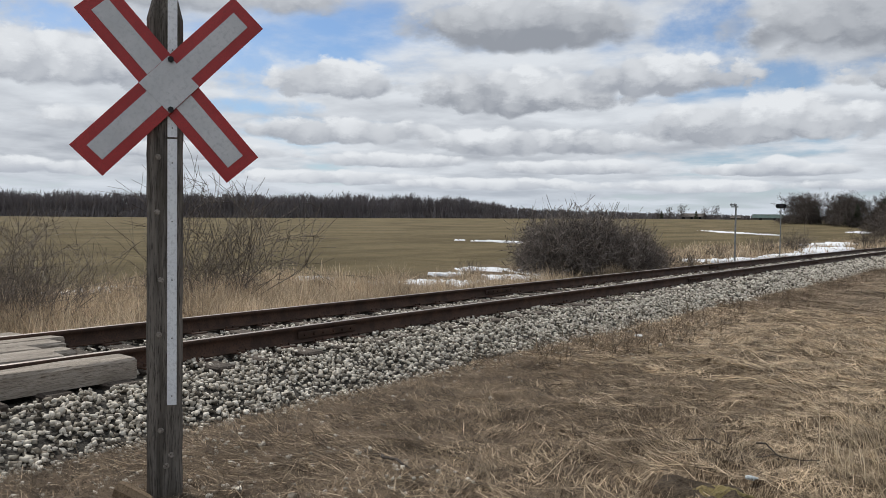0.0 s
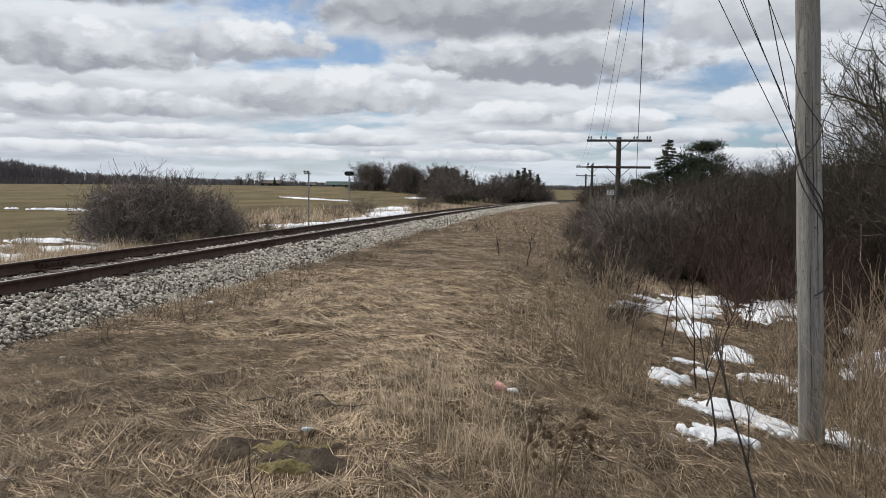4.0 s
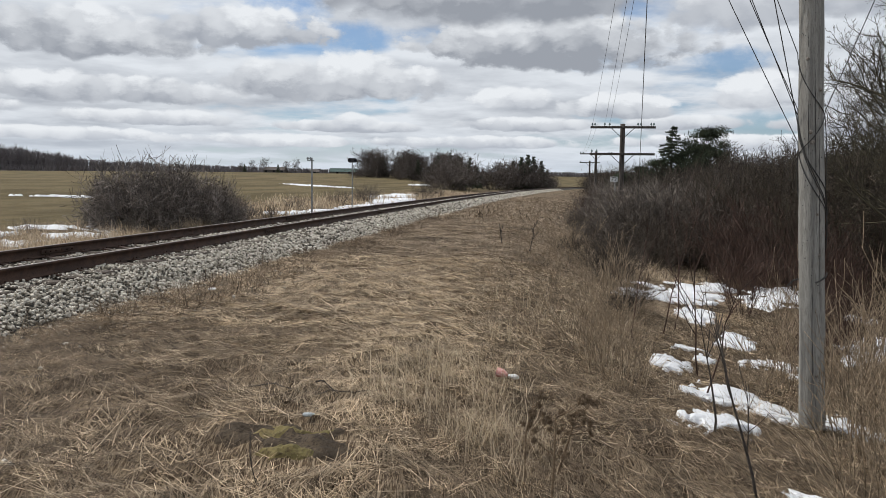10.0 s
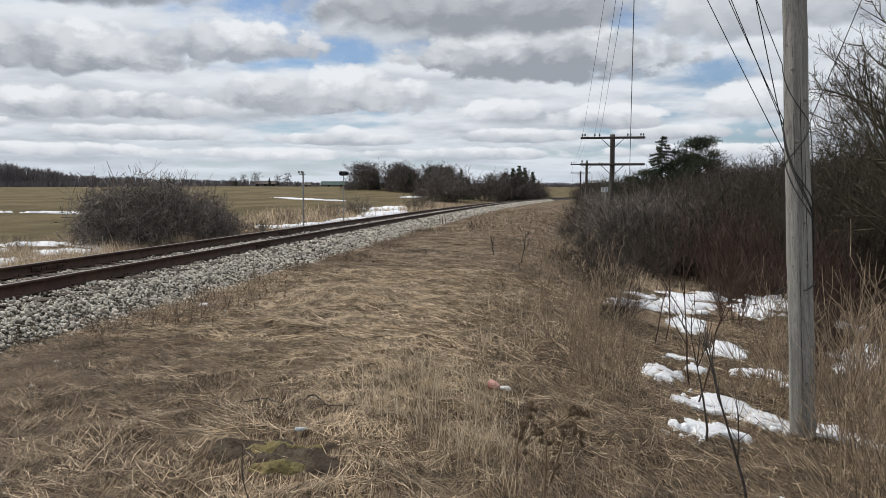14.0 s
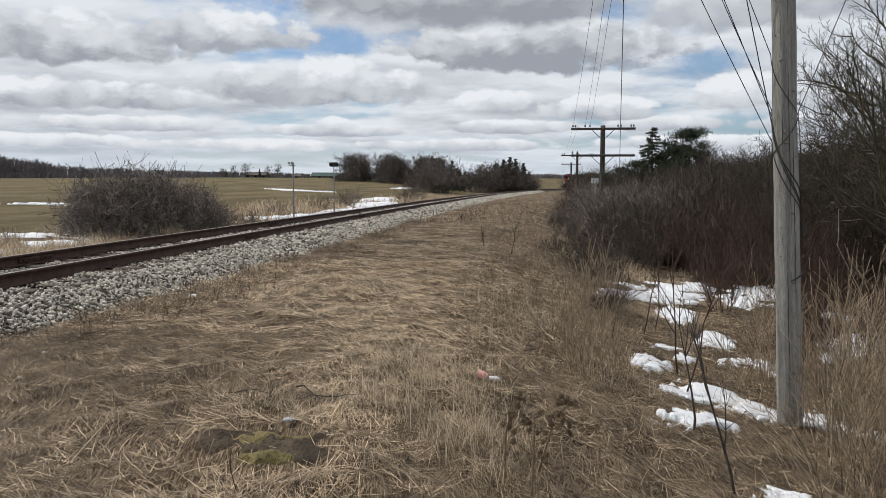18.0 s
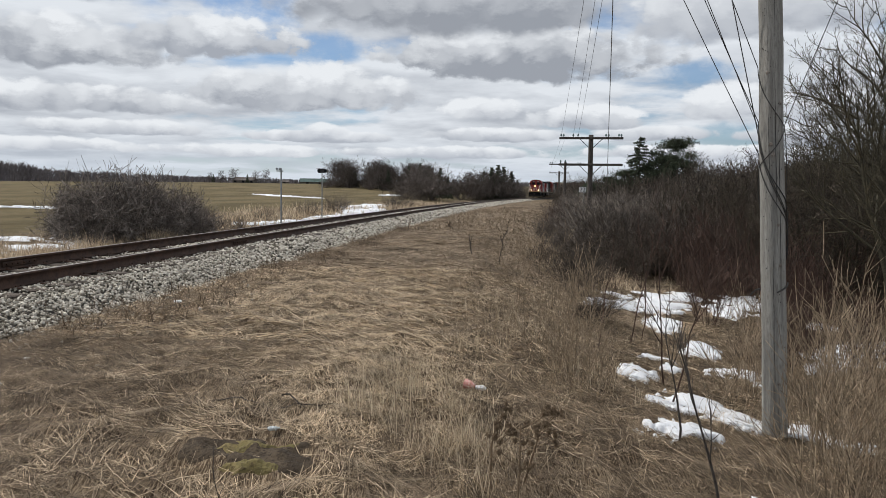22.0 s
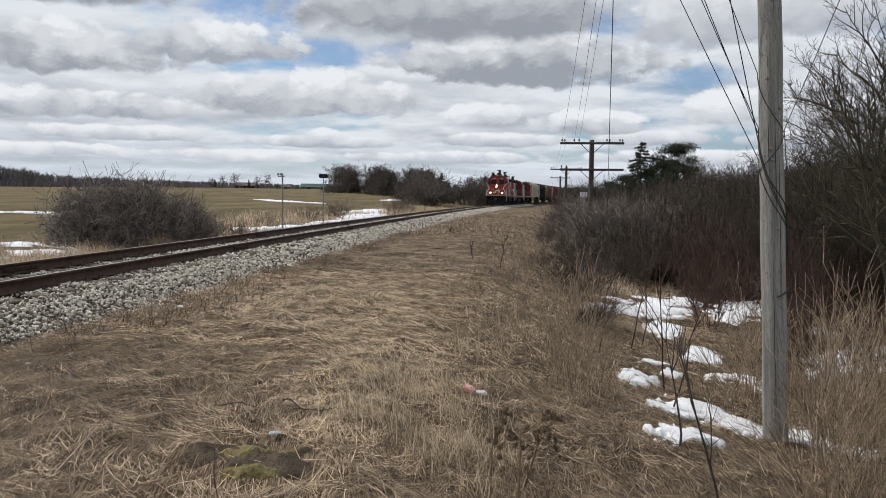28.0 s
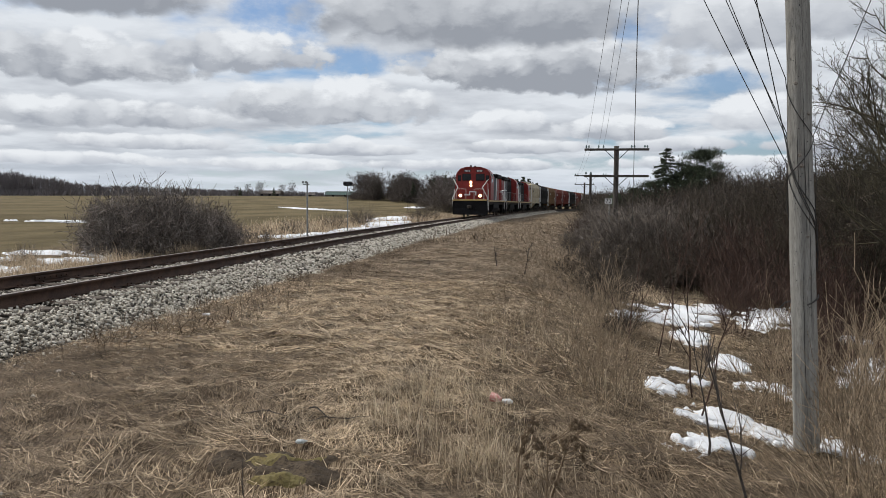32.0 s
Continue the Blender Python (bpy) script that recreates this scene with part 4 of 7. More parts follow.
def make_line():
    near = telegraph_pole(P1[0], P1[1], -0.9, 5.4, 0.125, 0.106, [(5.08, 1.52, TOP_PINS)], M_POLE, "tall weathered grey round wooden pole wound with slack wires", -9, (0, -3.0))
    # knots and a dark seam
    for a, z in ((-100, 1.1), (-80, 2.2), (-110, 3.0), (-70, 1.8), (-95, 2.6), (-60, 3.4), (-120, 3.7), (-85, 0.6), (-100, 2.9), (-65, 2.4)):
        d = Vector((math.cos(radians(a)), math.sin(radians(a)), 0))
        part("knot", Geo().tube([d * 0.112 + Vector((0, 0, z)), d * 0.122 + Vector((0, 0, z))], [0.022, 0.012], 8), M_KNOT, near)
    rng = random.Random(12)
    for _ in range(46):
        a, z = rng.uniform(-150, -35), rng.uniform(0.9, 4.6)
        d = Vector((math.cos(radians(a)), math.sin(radians(a)), 0))
        r = 0.127 - 0.0035 * z
        part("nail_hole", Geo().tube([d * (r - 0.01) + Vector((0, 0, z)), d * (r + 0.002) + Vector((0, 0, z + 0.004))], [0.005, 0.0045], 6), M_BLACK, near)
    for a, z0, z1 in ((-86, 2.0, 4.9), (-70, 1.4, 3.1), (-105, 0.5, 1.9), (-118, 2.6, 4.2)):
        pts = []
        for i in range(9):
            z = z0 + (z1 - z0) * i / 8
            aa = radians(a + rng.uniform(-1.5, 1.5))
            r = 0.1265 - 0.0035 * z
            pts.append((math.cos(aa) * r, math.sin(aa) * r, z))
        part("crack", Geo().tube(pts, [0.0005, 0.002, 0.003, 0.0025, 0.003, 0.002, 0.0028, 0.0018, 0.0005], 5), M_BLACK, near, "dark drying crack")
    telegraph_pole(*LINE[0], -1.1, 4.42, 0.13, 0.115, [(4.25, 1.52, TOP_PINS), (2.98, 1.52, (-1.43, -1.2))], M_POLE_DARK, "dark weathered telegraph pole with two crossarms and insulators", -10)
    telegraph_pole(*LINE[1], -1.1, 4.6, 0.13, 0.115, [(4.35, 1.52, (-1.42, -1.2, 1.2, 1.42))], M_POLE_DARK, "dark telegraph pole half hidden in the thicket", -12)
    telegraph_pole(*LINE[2], -1.1, 4.75, 0.13, 0.115, [(4.5, 1.4, (-1.3, 1.3))], M_POLE_DARK, "dark telegraph pole far down the line", -14)

    def axis(z):
        """The middle of the leaning near pole at height z."""
        return Vector((P1[0] - 0.0518 * (z + 0.9), P1[1] + 0.0082 * (z + 0.9), z))

    def pin(i, px, z):
        if i == 0:
            return axis(5.23) + Vector((px * 0.985, -px * 0.156, 0))
        x, y = LINE[i - 1]
        return Vector((x + px * 0.98, y - px * 0.18, z))

    def wire(a, b, sag, r=0.0042, n=14, label="thin dark telegraph wire hung between poles"):
        pts = []
        for i in range(n + 1):
            k = i / n
            p = a.lerp(b, k)
            p.z -= 4 * sag * k * (1 - k)
            pts.append(p)
        ob = part("wire", Geo().tube(pts, r, 5), M_WIRE_FAR)
        tagged(ob, label, "wire", "wires of the telegraph line")

    for px, qx in ((-1.5, -1.43), (-1.4, -0.85), (-1.3, -0.62)):
        wire(pin(0, px, 4.6), pin(1, qx, 4.4), 0.12)
    for px in (-1.42, -1.2):
        wire(pin(1, px, 4.4), pin(2, px, 4.5), 0.4)
    for px in (-1.3,):
        wire(pin(2, px, 4.5), pin(3, px, 4.65), 0.4)
    # a broken wire that hangs down to the thicket
    wire(pin(0, -1.43, 4.6), Vector((8.5, 36.0, gz(8.5, 36.0))), 0.1, 0.007, label="slack broken wire hanging into the bushes")

    # loose wires that hang from the arm and wind round the pole
    def wound(px, z_hit, z_out, z_end, a0=155, a1=338, r=0.0045):
        a = pin(0, px, 4.6)
        ring = lambda w, z, off=0.006: axis(z) + Vector((math.cos(radians(w)), math.sin(radians(w)), 0)) * (0.124 - 0.0035 * z + off)
        first = ring(a0, z_hit)
        pts = []
        for i in range(10):
            k = i / 10
            p = a.lerp(first, k)
            p.z -= 0.03 * math.sin(math.pi * k)
            pts.append(p)
        for i in range(17):
            k = i / 16
            pts.append(ring(a0 + (a1 - a0) * k, z_hit + (z_out - z_hit) * (k + 0.12 * math.sin(math.pi * k))))
        for i in range(1, 7):
            k = i / 6
            pts.append(ring(a1 + (10 if a1 > a0 else -10) * k, z_out + (z_end - z_out) * k, 0.006 + 0.012 * math.sin(math.pi * k)))
        ob = part("loose_wire", Geo().tube(pts, r, 5), M_WIRE)
        tagged(ob, "slack black wire wound round the grey pole", "wire", "slack wires on the pole")

    wound(-1.58, 2.0, 1.30, 0.95)
    wound(-1.30, 2.32, 1.36, 1.0)
    wound(-1.21, 2.26, 1.33, 1.05)
    wound(-0.65, 2.18, 1.50, 1.15, r=0.0055)
    wound(-0.94, 2.86, 2.22, 1.55)
    wound(1.35, 2.30, 1.84, 1.45, 335, 150)
    # a short end of wire lower on the shaft
    pts = [axis(0.52 + 0.2 * k) + Vector((math.cos(radians(160 + 180 * k)), math.sin(radians(160 + 180 * k)), 0)) * 0.132 for k in np.linspace(0.55, 1, 8)]
    tagged(part("loose_wire", Geo().tube(pts, 0.008, 5), M_WIRE), "short stiff end of black wire on the pole", "wire", "slack wires on the pole")
    pts = [axis(0.6) + Vector((-0.21, 0.08, -0.03)), axis(0.6) + Vector((-0.17, 0.05, 0.03)), axis(0.6) + Vector((-0.115, 0.03, 0.05))]
    tagged(part("loose_wire", Geo().tube(pts, 0.008, 5), M_WIRE), "short stiff end of black wire on the pole", "wire", "slack wires on the pole")


make_line()


def text_mesh(body, size, depth):
    cu = bpy.data.curves.new("number", "FONT")
    cu.body, cu.size, cu.extrude, cu.align_x, cu.align_y = body, size, depth, "CENTER", "CENTER"
    ob = bpy.data.objects.new("number", cu)
    me = bpy.data.meshes.new_from_object(ob)
    bpy.data.objects.remove(ob)
    return me


def make_sign72():
    x, y = 7.62, 37.0
    z = gz(x, y)
    root = thing("mile_sign", "small white marker plate with black numerals on a grey stake", "sign", m=pose(x, y, z, rz=-8))
    part("stake", Geo().tube([(0.06, 0.03, -0.3), (0.05, 0.03, 2.72)], [0.04, 0.035], 8), M_POLE, root, "grey wooden stake")
    plate = part("plate", Geo().box((0, 0, 2.64), (0.33, 0.01, 0.24), ch=0.003), M_WHITE, root, "white plate")
    me = text_mesh("72", 0.27, 0.002)
    me.materials.append(M_BLACK)
    ob = part("number", me, M_BLACK, plate, "black number 72")
    ob.matrix_local = pose(0, -0.009, 2.635, 90, 0, 0)


make_sign72()


def make_signals():
    x, y = (float(a) for a in at(47.0, -4.6))
    z = gz(x, y)
    root = thing("signal_post", "slim grey post with a black oval signal head", "signal", m=pose(x, y, z, rz=6))
    part("mast", Geo().tube([(0, 0, -0.2), (0, 0, 2.72 - z)], [0.035, 0.03], 10), M_STEEL, root)
    head = Geo()
    pts = []
    for i in range(20):
        a = 2 * math.pi * i / 20
        pts.append((0.13 * math.cos(a) + (0.15 if math.cos(a) > 0 else -0.15), 0.13 * math.sin(a)))
    head.prism([(px, pz + 2.72 - z) for px, pz in pts], -0.05, 0.05)
    hd = part("signal_head", head, M_BLACK, root, "flat black oval head")
    for sx in (-0.17, 0.17):
        part("lens", Geo().tube([(sx, -0.05, 2.72 - z), (sx, -0.10, 2.72 - z)], 0.07, 12), M_GLASS, hd)
    x, y = (float(a) for a in at(40.3, -4.9))
    z = gz(x, y)
    root = thing("flanger_post", "slim galvanised steel post with two small plates on top", "signal", m=pose(x, y, z, rz=6))
    part("mast", Geo().tube([(0, 0, -0.2), (0, 0, 2.66 - z)], [0.045, 0.04], 10), M_STEEL, root)
    part("bracket", Geo().box((-0.06, 0, 2.52 - z), (0.34, 0.03, 0.05), ch=0.005), M_STEEL, root)
    # the two small plates, built as short round barrels; no lamps here
    for sx in (-0.2, -0.06):
        part("lamp", Geo().tube([(sx, 0.03, 2.62 - z), (sx, -0.1, 2.62 - z)], [0.05, 0.065], 10), M_STEEL, root, "small grey plate, shaped as a short round barrel")


make_signals()


# ---- snow ----
SNOW = [  # x, y, length, breadth, turn of the length from +x, thickness
    (2.38, 6.95, 1.25, 0.58, 40, 0.045), (3.25, 8.62, 2.0, 1.15, 35, 0.05), (2.72, 8.25, 0.75, 0.65, 60, 0.045), (3.3, 8.0, 1.2, 0.5, 35, 0.045), (4.2, 8.3, 1.3, 0.85, 55, 0.05), (4.6, 8.05, 0.8, 0.4, 20, 0.04), (2.55, 5.55, 0.62, 0.4, 30, 0.04),
    (2.75, 9.65, 1.1, 0.5, 55, 0.04), (3.4, 10.5, 0.6, 0.35, 60, 0.04), (4.55, 11.0, 1.7, 0.8, 30, 0.045), (4.7, 10.4, 0.9, 0.45, 60, 0.04), (3.35, 11.0, 0.8, 0.4, 20, 0.035), (4.6, 12.6, 2.4, 0.8, 68, 0.045),
    (4.6, 14.6, 2.6, 1.0, 72, 0.05), (3.9, 16.0, 2.6, 0.9, 48, 0.045), (5.2, 17.4, 5.0, 1.7, 62, 0.055), (6.4, 20.0, 4.2, 2.0, 60, 0.06), (4.6, 18.2, 2.6, 0.7, 52, 0.045), (8.2, 19.6, 6.0, 2.2, 64, 0.06), (7.0, 17.6, 2.4, 1.0, 70, 0.05),
    (7.3, 13.0, 3.4, 1.7, 58, 0.06), (8.7, 13.8, 3.0, 1.8, 50, 0.06), (8.3, 15.9, 1.6, 0.8, 60, 0.05), (6.2, 12.0, 1.2, 0.5, 60, 0.045), (10.6, 16.0, 3.0, 1.0, 60, 0.05),
    (-13.7, 22.4, 5.4, 2.2, 62, 0.055), (-12.6, 27.6, 6.4, 2.0, 72, 0.055), (-14.4, 29.6, 5.0, 2.2, 60, 0.055), (-12.6, 30.6, 4.6, 1.6, 80, 0.055), (-17.8, 13.4, 3.4, 0.8, 80, 0.08), (-16.6, 20.4, 2.4, 0.8, 70, 0.08), (-14.3, 25.6, 2.6, 1.0, 70, 0.08),
    (-8.6, 50.5, 11.0, 1.7, 76, 0.13), (-6.6, 62.0, 15.0, 2.0, 80, 0.14), (-5.4, 78.0, 22.0, 3.4, 82, 0.15), (-5.8, 97.0, 18.0, 5.0, 86, 0.15), (-7.6, 87.0, 12.0, 2.6, 86, 0.14), (-10.0, 46.5, 3.0, 1.2, 70, 0.12),
    (-28.6, 60.0, 8.0, 2.6, 15, 0.12), (-22.0, 133.0, 14.0, 5.0, -25, 0.14), (-16.8, 130.0, 4.0, 2.6, 0, 0.12), (-6.0, 170.0, 16.0, 4.0, 80, 0.13)]


def snow_shape(x, y, patch):
    """Above nought inside a patch, with a ragged edge."""
    cx, cy, ln, br, turn, _ = patch
    ca, sa = math.cos(radians(turn)), math.sin(radians(turn))
    a, b = (x - cx) * ca + (y - cy) * sa, (y - cy) * ca - (x - cx) * sa
    k = 3.4 / min(ln, br)
    return 0.5 - (2 * a / ln) ** 2 - (2 * b / br) ** 2 + 0.36 * wob(x, y, k, cx) + 0.42 * wob(x, y, k * 2.7, cy) + 0.34 * wob(x, y, k * 6.3, cx + cy) - 0.10 * np.clip(y - 12, 0, 1) * np.clip(24 - y, 0, 1)


def snow_cover(s, u):
    """Above nought where snow lies."""
    x, y = at(s, u)
    best = np.full(np.shape(x), -9.0)
    for patch in SNOW:
        near = np.hypot(x - patch[0], y - patch[1]) < patch[2]
        best[near] = np.maximum(best[near], snow_shape(x[near], y[near], patch))
    return best


def make_snow():
    for patch in SNOW:
        cx, cy, ln, br, turn, thick = patch
        n = 60
        ca, sa = math.cos(radians(turn)), math.sin(radians(turn))
        a, b = np.meshgrid(np.linspace(-0.62, 0.62, n) * ln, np.linspace(-0.62, 0.62, n) * br, indexing="ij")
        x, y = cx + a * ca - b * sa, cy + a * sa + b * ca
        c = snow_shape(x, y, patch)
        z = ground_z(x.ravel(), y.ravel(), clumps=False).reshape(x.shape)
        z = z + thick * (np.clip(c * 7, -1.6, 1.0) + 0.12 * wob(x, y, 6.0, cx) + 0.08 * wob(x, y, 19.0, cy))
        i = np.arange(n * n).reshape(n, n)
        f = np.stack([i[:-1, :-1], i[1:, :-1], i[1:, 1:], i[:-1, 1:]], -1).reshape(-1, 4)
        f = f[c.ravel()[f].max(1) > -0.25]
        used, back = np.unique(f, return_inverse=True)
        me = big_mesh("snow_patch", np.stack([x, y, z], -1).reshape(-1, 3)[used], back.reshape(-1, 4), M_SNOW)
        me.shade_smooth()
        tagged(new("snow_patch", me), "thin melting patch of old white snow on dry grass", "snow patch", "snow patches")


make_snow()


# ---- dry grass ----
def blades(name, label, x, y, length, width, lift, turn, material, seed, bend=0.35, kind="stuff", z0=None):
    """Many thin bent blades in one mesh, each of two narrow pieces."""
    rng = np.random.default_rng(seed)
    n = len(x)
    z = (ground_z(x, y) if z0 is None else z0) - 0.01
    d = np.stack([np.cos(turn) * np.cos(lift), np.sin(turn) * np.cos(lift), np.sin(lift)], -1)
    side = np.stack([-np.sin(turn), np.cos(turn), rng.normal(0, 0.3, n)], -1) * (width / 2)[:, None]
    p0 = np.stack([x, y, z], -1)
    p1 = p0 + d * (length * 0.55)[:, None]
    d2 = d + np.stack([rng.normal(0, 0.2, n), rng.normal(0, 0.2, n), -bend * np.ones(n) * rng.uniform(0.2, 1.5, n)], -1)
    d2 /= np.linalg.norm(d2, axis=1, keepdims=True)
    p2 = p1 + d2 * (length * 0.45)[:, None]
    gnd = ground_z(p2[:, 0], p2[:, 1]) if z0 is None else p0[:, 2]
    p2[:, 2] = np.maximum(p2[:, 2], gnd + 0.008)
    v = np.stack([p0 - side, p0 + side, p1 - side * 0.8, p1 + side * 0.8, p2 - side * 0.25, p2 + side * 0.25], 1)
    f = np.array([[0, 1, 3, 2], [2, 3, 5, 4]])[None] + (np.arange(n) * 6)[:, None, None]
    me = big_mesh(name, v, f.reshape(-1, 4), material)
    return tagged(new(name, me), label, "grass", kind=kind)


def straws(name, label, x, y, length, width, turn, rise, material, seed):
    """Many flat straws lying on the ground, each one tapered piece."""
    rng = np.random.default_rng(seed)
    n = len(x)
    x1, y1 = x + np.cos(turn) * length, y + np.sin(turn) * length
    z0 = ground_z(x, y) + rng.uniform(0.0, 0.018, n)
    z1 = ground_z(x1, y1) + 0.006 + rise
    sx, sy, sz = -np.sin(turn) * width / 2, np.cos(turn) * width / 2, rng.normal(0, 0.4, n) * width / 2
    v = np.stack([np.stack([x - sx, y - sy, z0 - sz], -1), np.stack([x + sx, y + sy, z0 + sz], -1),
                  np.stack([x1 + 0.4 * sx, y1 + 0.4 * sy, z1 + 0.4 * sz], -1), np.stack([x1 - 0.4 * sx, y1 - 0.4 * sy, z1 - 0.4 * sz], -1)], 1)
    f = np.arange(n * 4).reshape(n, 4)
    return tagged(new(name, big_mesh(name, v, f, material)), label, "grass", kind="stuff")


MOSS = (-0.95, 4.66)


def make_grass():
    rng = np.random.default_rng(11)
    # matted verge, thick near and thin far
    for s0, s1, n, ln, wd, seed in ((1.0, 9.0, 370000, 0.145, 0.0036, 1), (9.0, 17.0, 180000, 0.21, 0.0064, 2), (17.0, 34.0, 90000, 0.36, 0.013, 3), (34.0, 90.0, 46000, 0.5, 0.03, 4)):
        s, u = rng.uniform(s0, s1, n), rng.uniform(2.0, 10.6 if s0 > 20 else 11.6, n)
        x, y = at(s, u)
        toe = 2.06 + 0.2 * wob(x, y, 2.2, 9.0) + np.clip((s - 8) / 20, 0, 1) * 0.3
        tuft = wob(x, y, 2.6, 12.0) + 0.6 * wob(x, y, 7.0, 13.0)
        moss = ((x - MOSS[0]) / 0.50) ** 2 + ((y - MOSS[1] + 0.05) / 0.44) ** 2 + 0.6 * wob(x, y, 9.0, 3.0)
        pick = rng.uniform(0, 1, n)
        hole = np.clip(wob(x, y, 5.3, 31.0) + 0.8 * wob(x, y, 13.0, 32.0) - 0.30, 0, 1) * 1.6
        keep = (u > toe) & (pick < 0.72 + 0.40 * tuft - hole) & ((moss > 1.0) | (pick < 0.05))
        keep &= ~((s < 3.6) & (u < 4.2)) | (pick < 0.22)
        dirt = np.clip((u - 6.6) / 0.8, 0, 1) * np.clip((10.2 - u) / 0.8, 0, 1) * (s < 17)
        keep &= rng.uniform(0, 1, n) > 0.40 * dirt * (0.6 + wob(x, y, 1.4, 5.5))
        keep &= snow_cover(s, u) < 0.02
        x, y, u, s, tuft = x[keep], y[keep], u[keep], s[keep], tuft[keep]
        m = len(x)
        comb = 2.6 + 1.5 * wob(x, y, 0.8, 14.0) + 0.9 * wob(x, y, 3.1, 15.0) + rng.normal(0, 0.7, m) * (1 + 1.6 * np.clip((u - 6.0) / 1.2, 0, 1))
        mat = M_GREYGRASS if s0 > 15 else M_STRAW
        flat = rng.uniform(0, 1, m) < 0.84
        brown = flat & (rng.uniform(0, 1, m) < np.maximum(0.5 * np.clip((u - 6.3) / 0.9, 0, 1) * np.clip((18 - s) / 4, 0, 1), 0.38 * np.clip((5.6 - u + 0.5 * wob(x, y, 1.1, 8.0)) / 1.2, 0, 1) * np.clip((9.5 - s) / 3, 0, 1)))
        flat &= ~brown
        if brown.any():
            straws("dead_grass", "brown dead matted grass", x[brown], y[brown], ln * rng.uniform(0.35, 1.6, m)[brown], wd * rng.uniform(0.5, 1.4, m)[brown], comb[brown], np.abs(rng.normal(0, 0.02, m))[brown], M_DEADGRASS, seed + 60)
        up = (rng.uniform(0, 1, m) < 0.16) & ~brown & ~flat
        straws("dry_grass", "matted flattened straw-coloured dry grass on the verge", x[flat], y[flat], ln * rng.uniform(0.35, 1.6, m)[flat], wd * rng.uniform(0.5, 1.5, m)[flat], comb[flat], np.abs(rng.normal(0, 0.02, m))[flat], mat, seed)
        lift = np.abs(rng.normal(0.10, 0.2, m)) + 0.2 * np.clip(tuft, 0, 1)
        blades("dry_grass", "bent dry grass on the matted verge", x[up], y[up], (ln * 1.3 * rng.uniform(0.4, 1.4, m))[up], (wd * rng.uniform(0.6, 1.3, m))[up], np.minimum(lift, 1.2)[up], comb[up], mat, seed + 80)
        if seed == 1:
            # darker dead growth by the crossing and on the bank
            nd_ = 110000
            q = rng.uniform(0, 1, nd_)
            s, u = rng.uniform(0.5, 9.0, nd_), 2.2 + 3.6 * q * rng.uniform(0.4, 1, nd_)
            bank = np.arange(nd_) % 2 == 0
            s, u = np.where(bank, 4.5 + 17.0 * rng.uniform(0, 1, nd_) ** 1.3, s), np.where(bank, rng.uniform(6.5, 10.3, nd_), u)
            x, y = at(s, u)
            some = (snow_cover(s, u) < 0.0) & (~bank | (wob(x, y, 1.3, 21.0) + 0.5 * wob(x, y, 3.7, 22.0) + rng.normal(0, 0.2, nd_) > -0.12))
            s, u, x, y = s[some], u[some], x[some], y[some]
            m = len(x)
            straws("dead_grass", "dark dead flattened grass by the crossing post", x, y, 0.18 * rng.uniform(0.4, 1.6, m), 0.0028 * rng.uniform(0.6, 1.5, m), 2.4 + 1.2 * wob(x, y, 1.1, 4.0) + rng.normal(0, 0.7, m), np.abs(rng.normal(0, 0.03, m)), M_DEADGRASS, 71)
    # tufts that still stand
    def tufts(n_t, s_range, u_range, per, ln, wd, mat, label, seed, up=1.0, jit=0.12):
        r = np.random.default_rng(seed)
        ts, tu = r.uniform(*s_range, n_t), r.uniform(*u_range, n_t)
        s = np.repeat(ts, per) + r.normal(0, jit, n_t * per)
        u = np.repeat(tu, per) + r.normal(0, jit, n_t * per)
        size = np.repeat(r.uniform(0.55, 1.25, n_t), per)
        ok = snow_cover(s, u) < 0.0
        s, u, size = s[ok], u[ok], size[ok]
        x, y = at(s, u)
        m = len(x)
        blades("grass_tufts", label, x, y, ln * size * r.uniform(0.5, 1.2, m), wd * r.uniform(0.7, 1.4, m), np.clip(r.normal(up, 0.32, m), 0.1, 1.55), r.uniform(0, 6.283, m), mat, seed, 0.45)

    tufts(44, (5.5, 17.0), (6.2, 9.6), 18, 0.30, 0.0034, M_PALE, "upright tufts of dry straw-coloured grass", 31, 1.0)
    tufts(26, (6.0, 8.0), (6.0, 6.9), 22, 0.34, 0.0034, M_PALE, "upright tuft of pale dry grass by the moss", 32, 1.05, 0.12)
    tufts(16, (5.3, 6.2), (6.6, 7.4), 30, 0.32, 0.0026, M_PALE, "upright tuft of pale dry grass by the burdock", 38, 1.05, 0.10)
    tufts(26, (8.5, 13.0), (6.4, 8.2), 16, 0.42, 0.0042, M_PALE, "thin tall pale grass on the bank", 39, 1.2, 0.14)
    tufts(60, (8.0, 20.0), (2.3, 3.4), 60, 0.30, 0.0042, M_DEADGRASS, "dry grass tufts along the ballast", 33, 0.55, 0.2)
    tufts(170, (14.0, 42.0), (5.5, 10.5), 50, 0.36, 0.0065, M_GREYGRASS, "grey dry grass and stalks on the bank", 34, 0.5, 0.3)
    tufts(30, (4.0, 10.0), (8.9, 11.8), 30, 0.36, 0.0034, M_STRAW, "tall dry stalks by the grey pole", 35, 0.8, 0.22)
    tufts(18, (21.0, 25.0), (8.0, 12.0), 80, 0.45, 0.010, M_GOLD, "golden tufts of dry grass beside the snow", 36, 0.8, 0.25)
    tufts(60, (34.0, 75.0), (2.8, 7.0), 50, 0.36, 0.03, M_GREYGRASS, "dry grass on the far bank", 37, 0.7, 0.5)
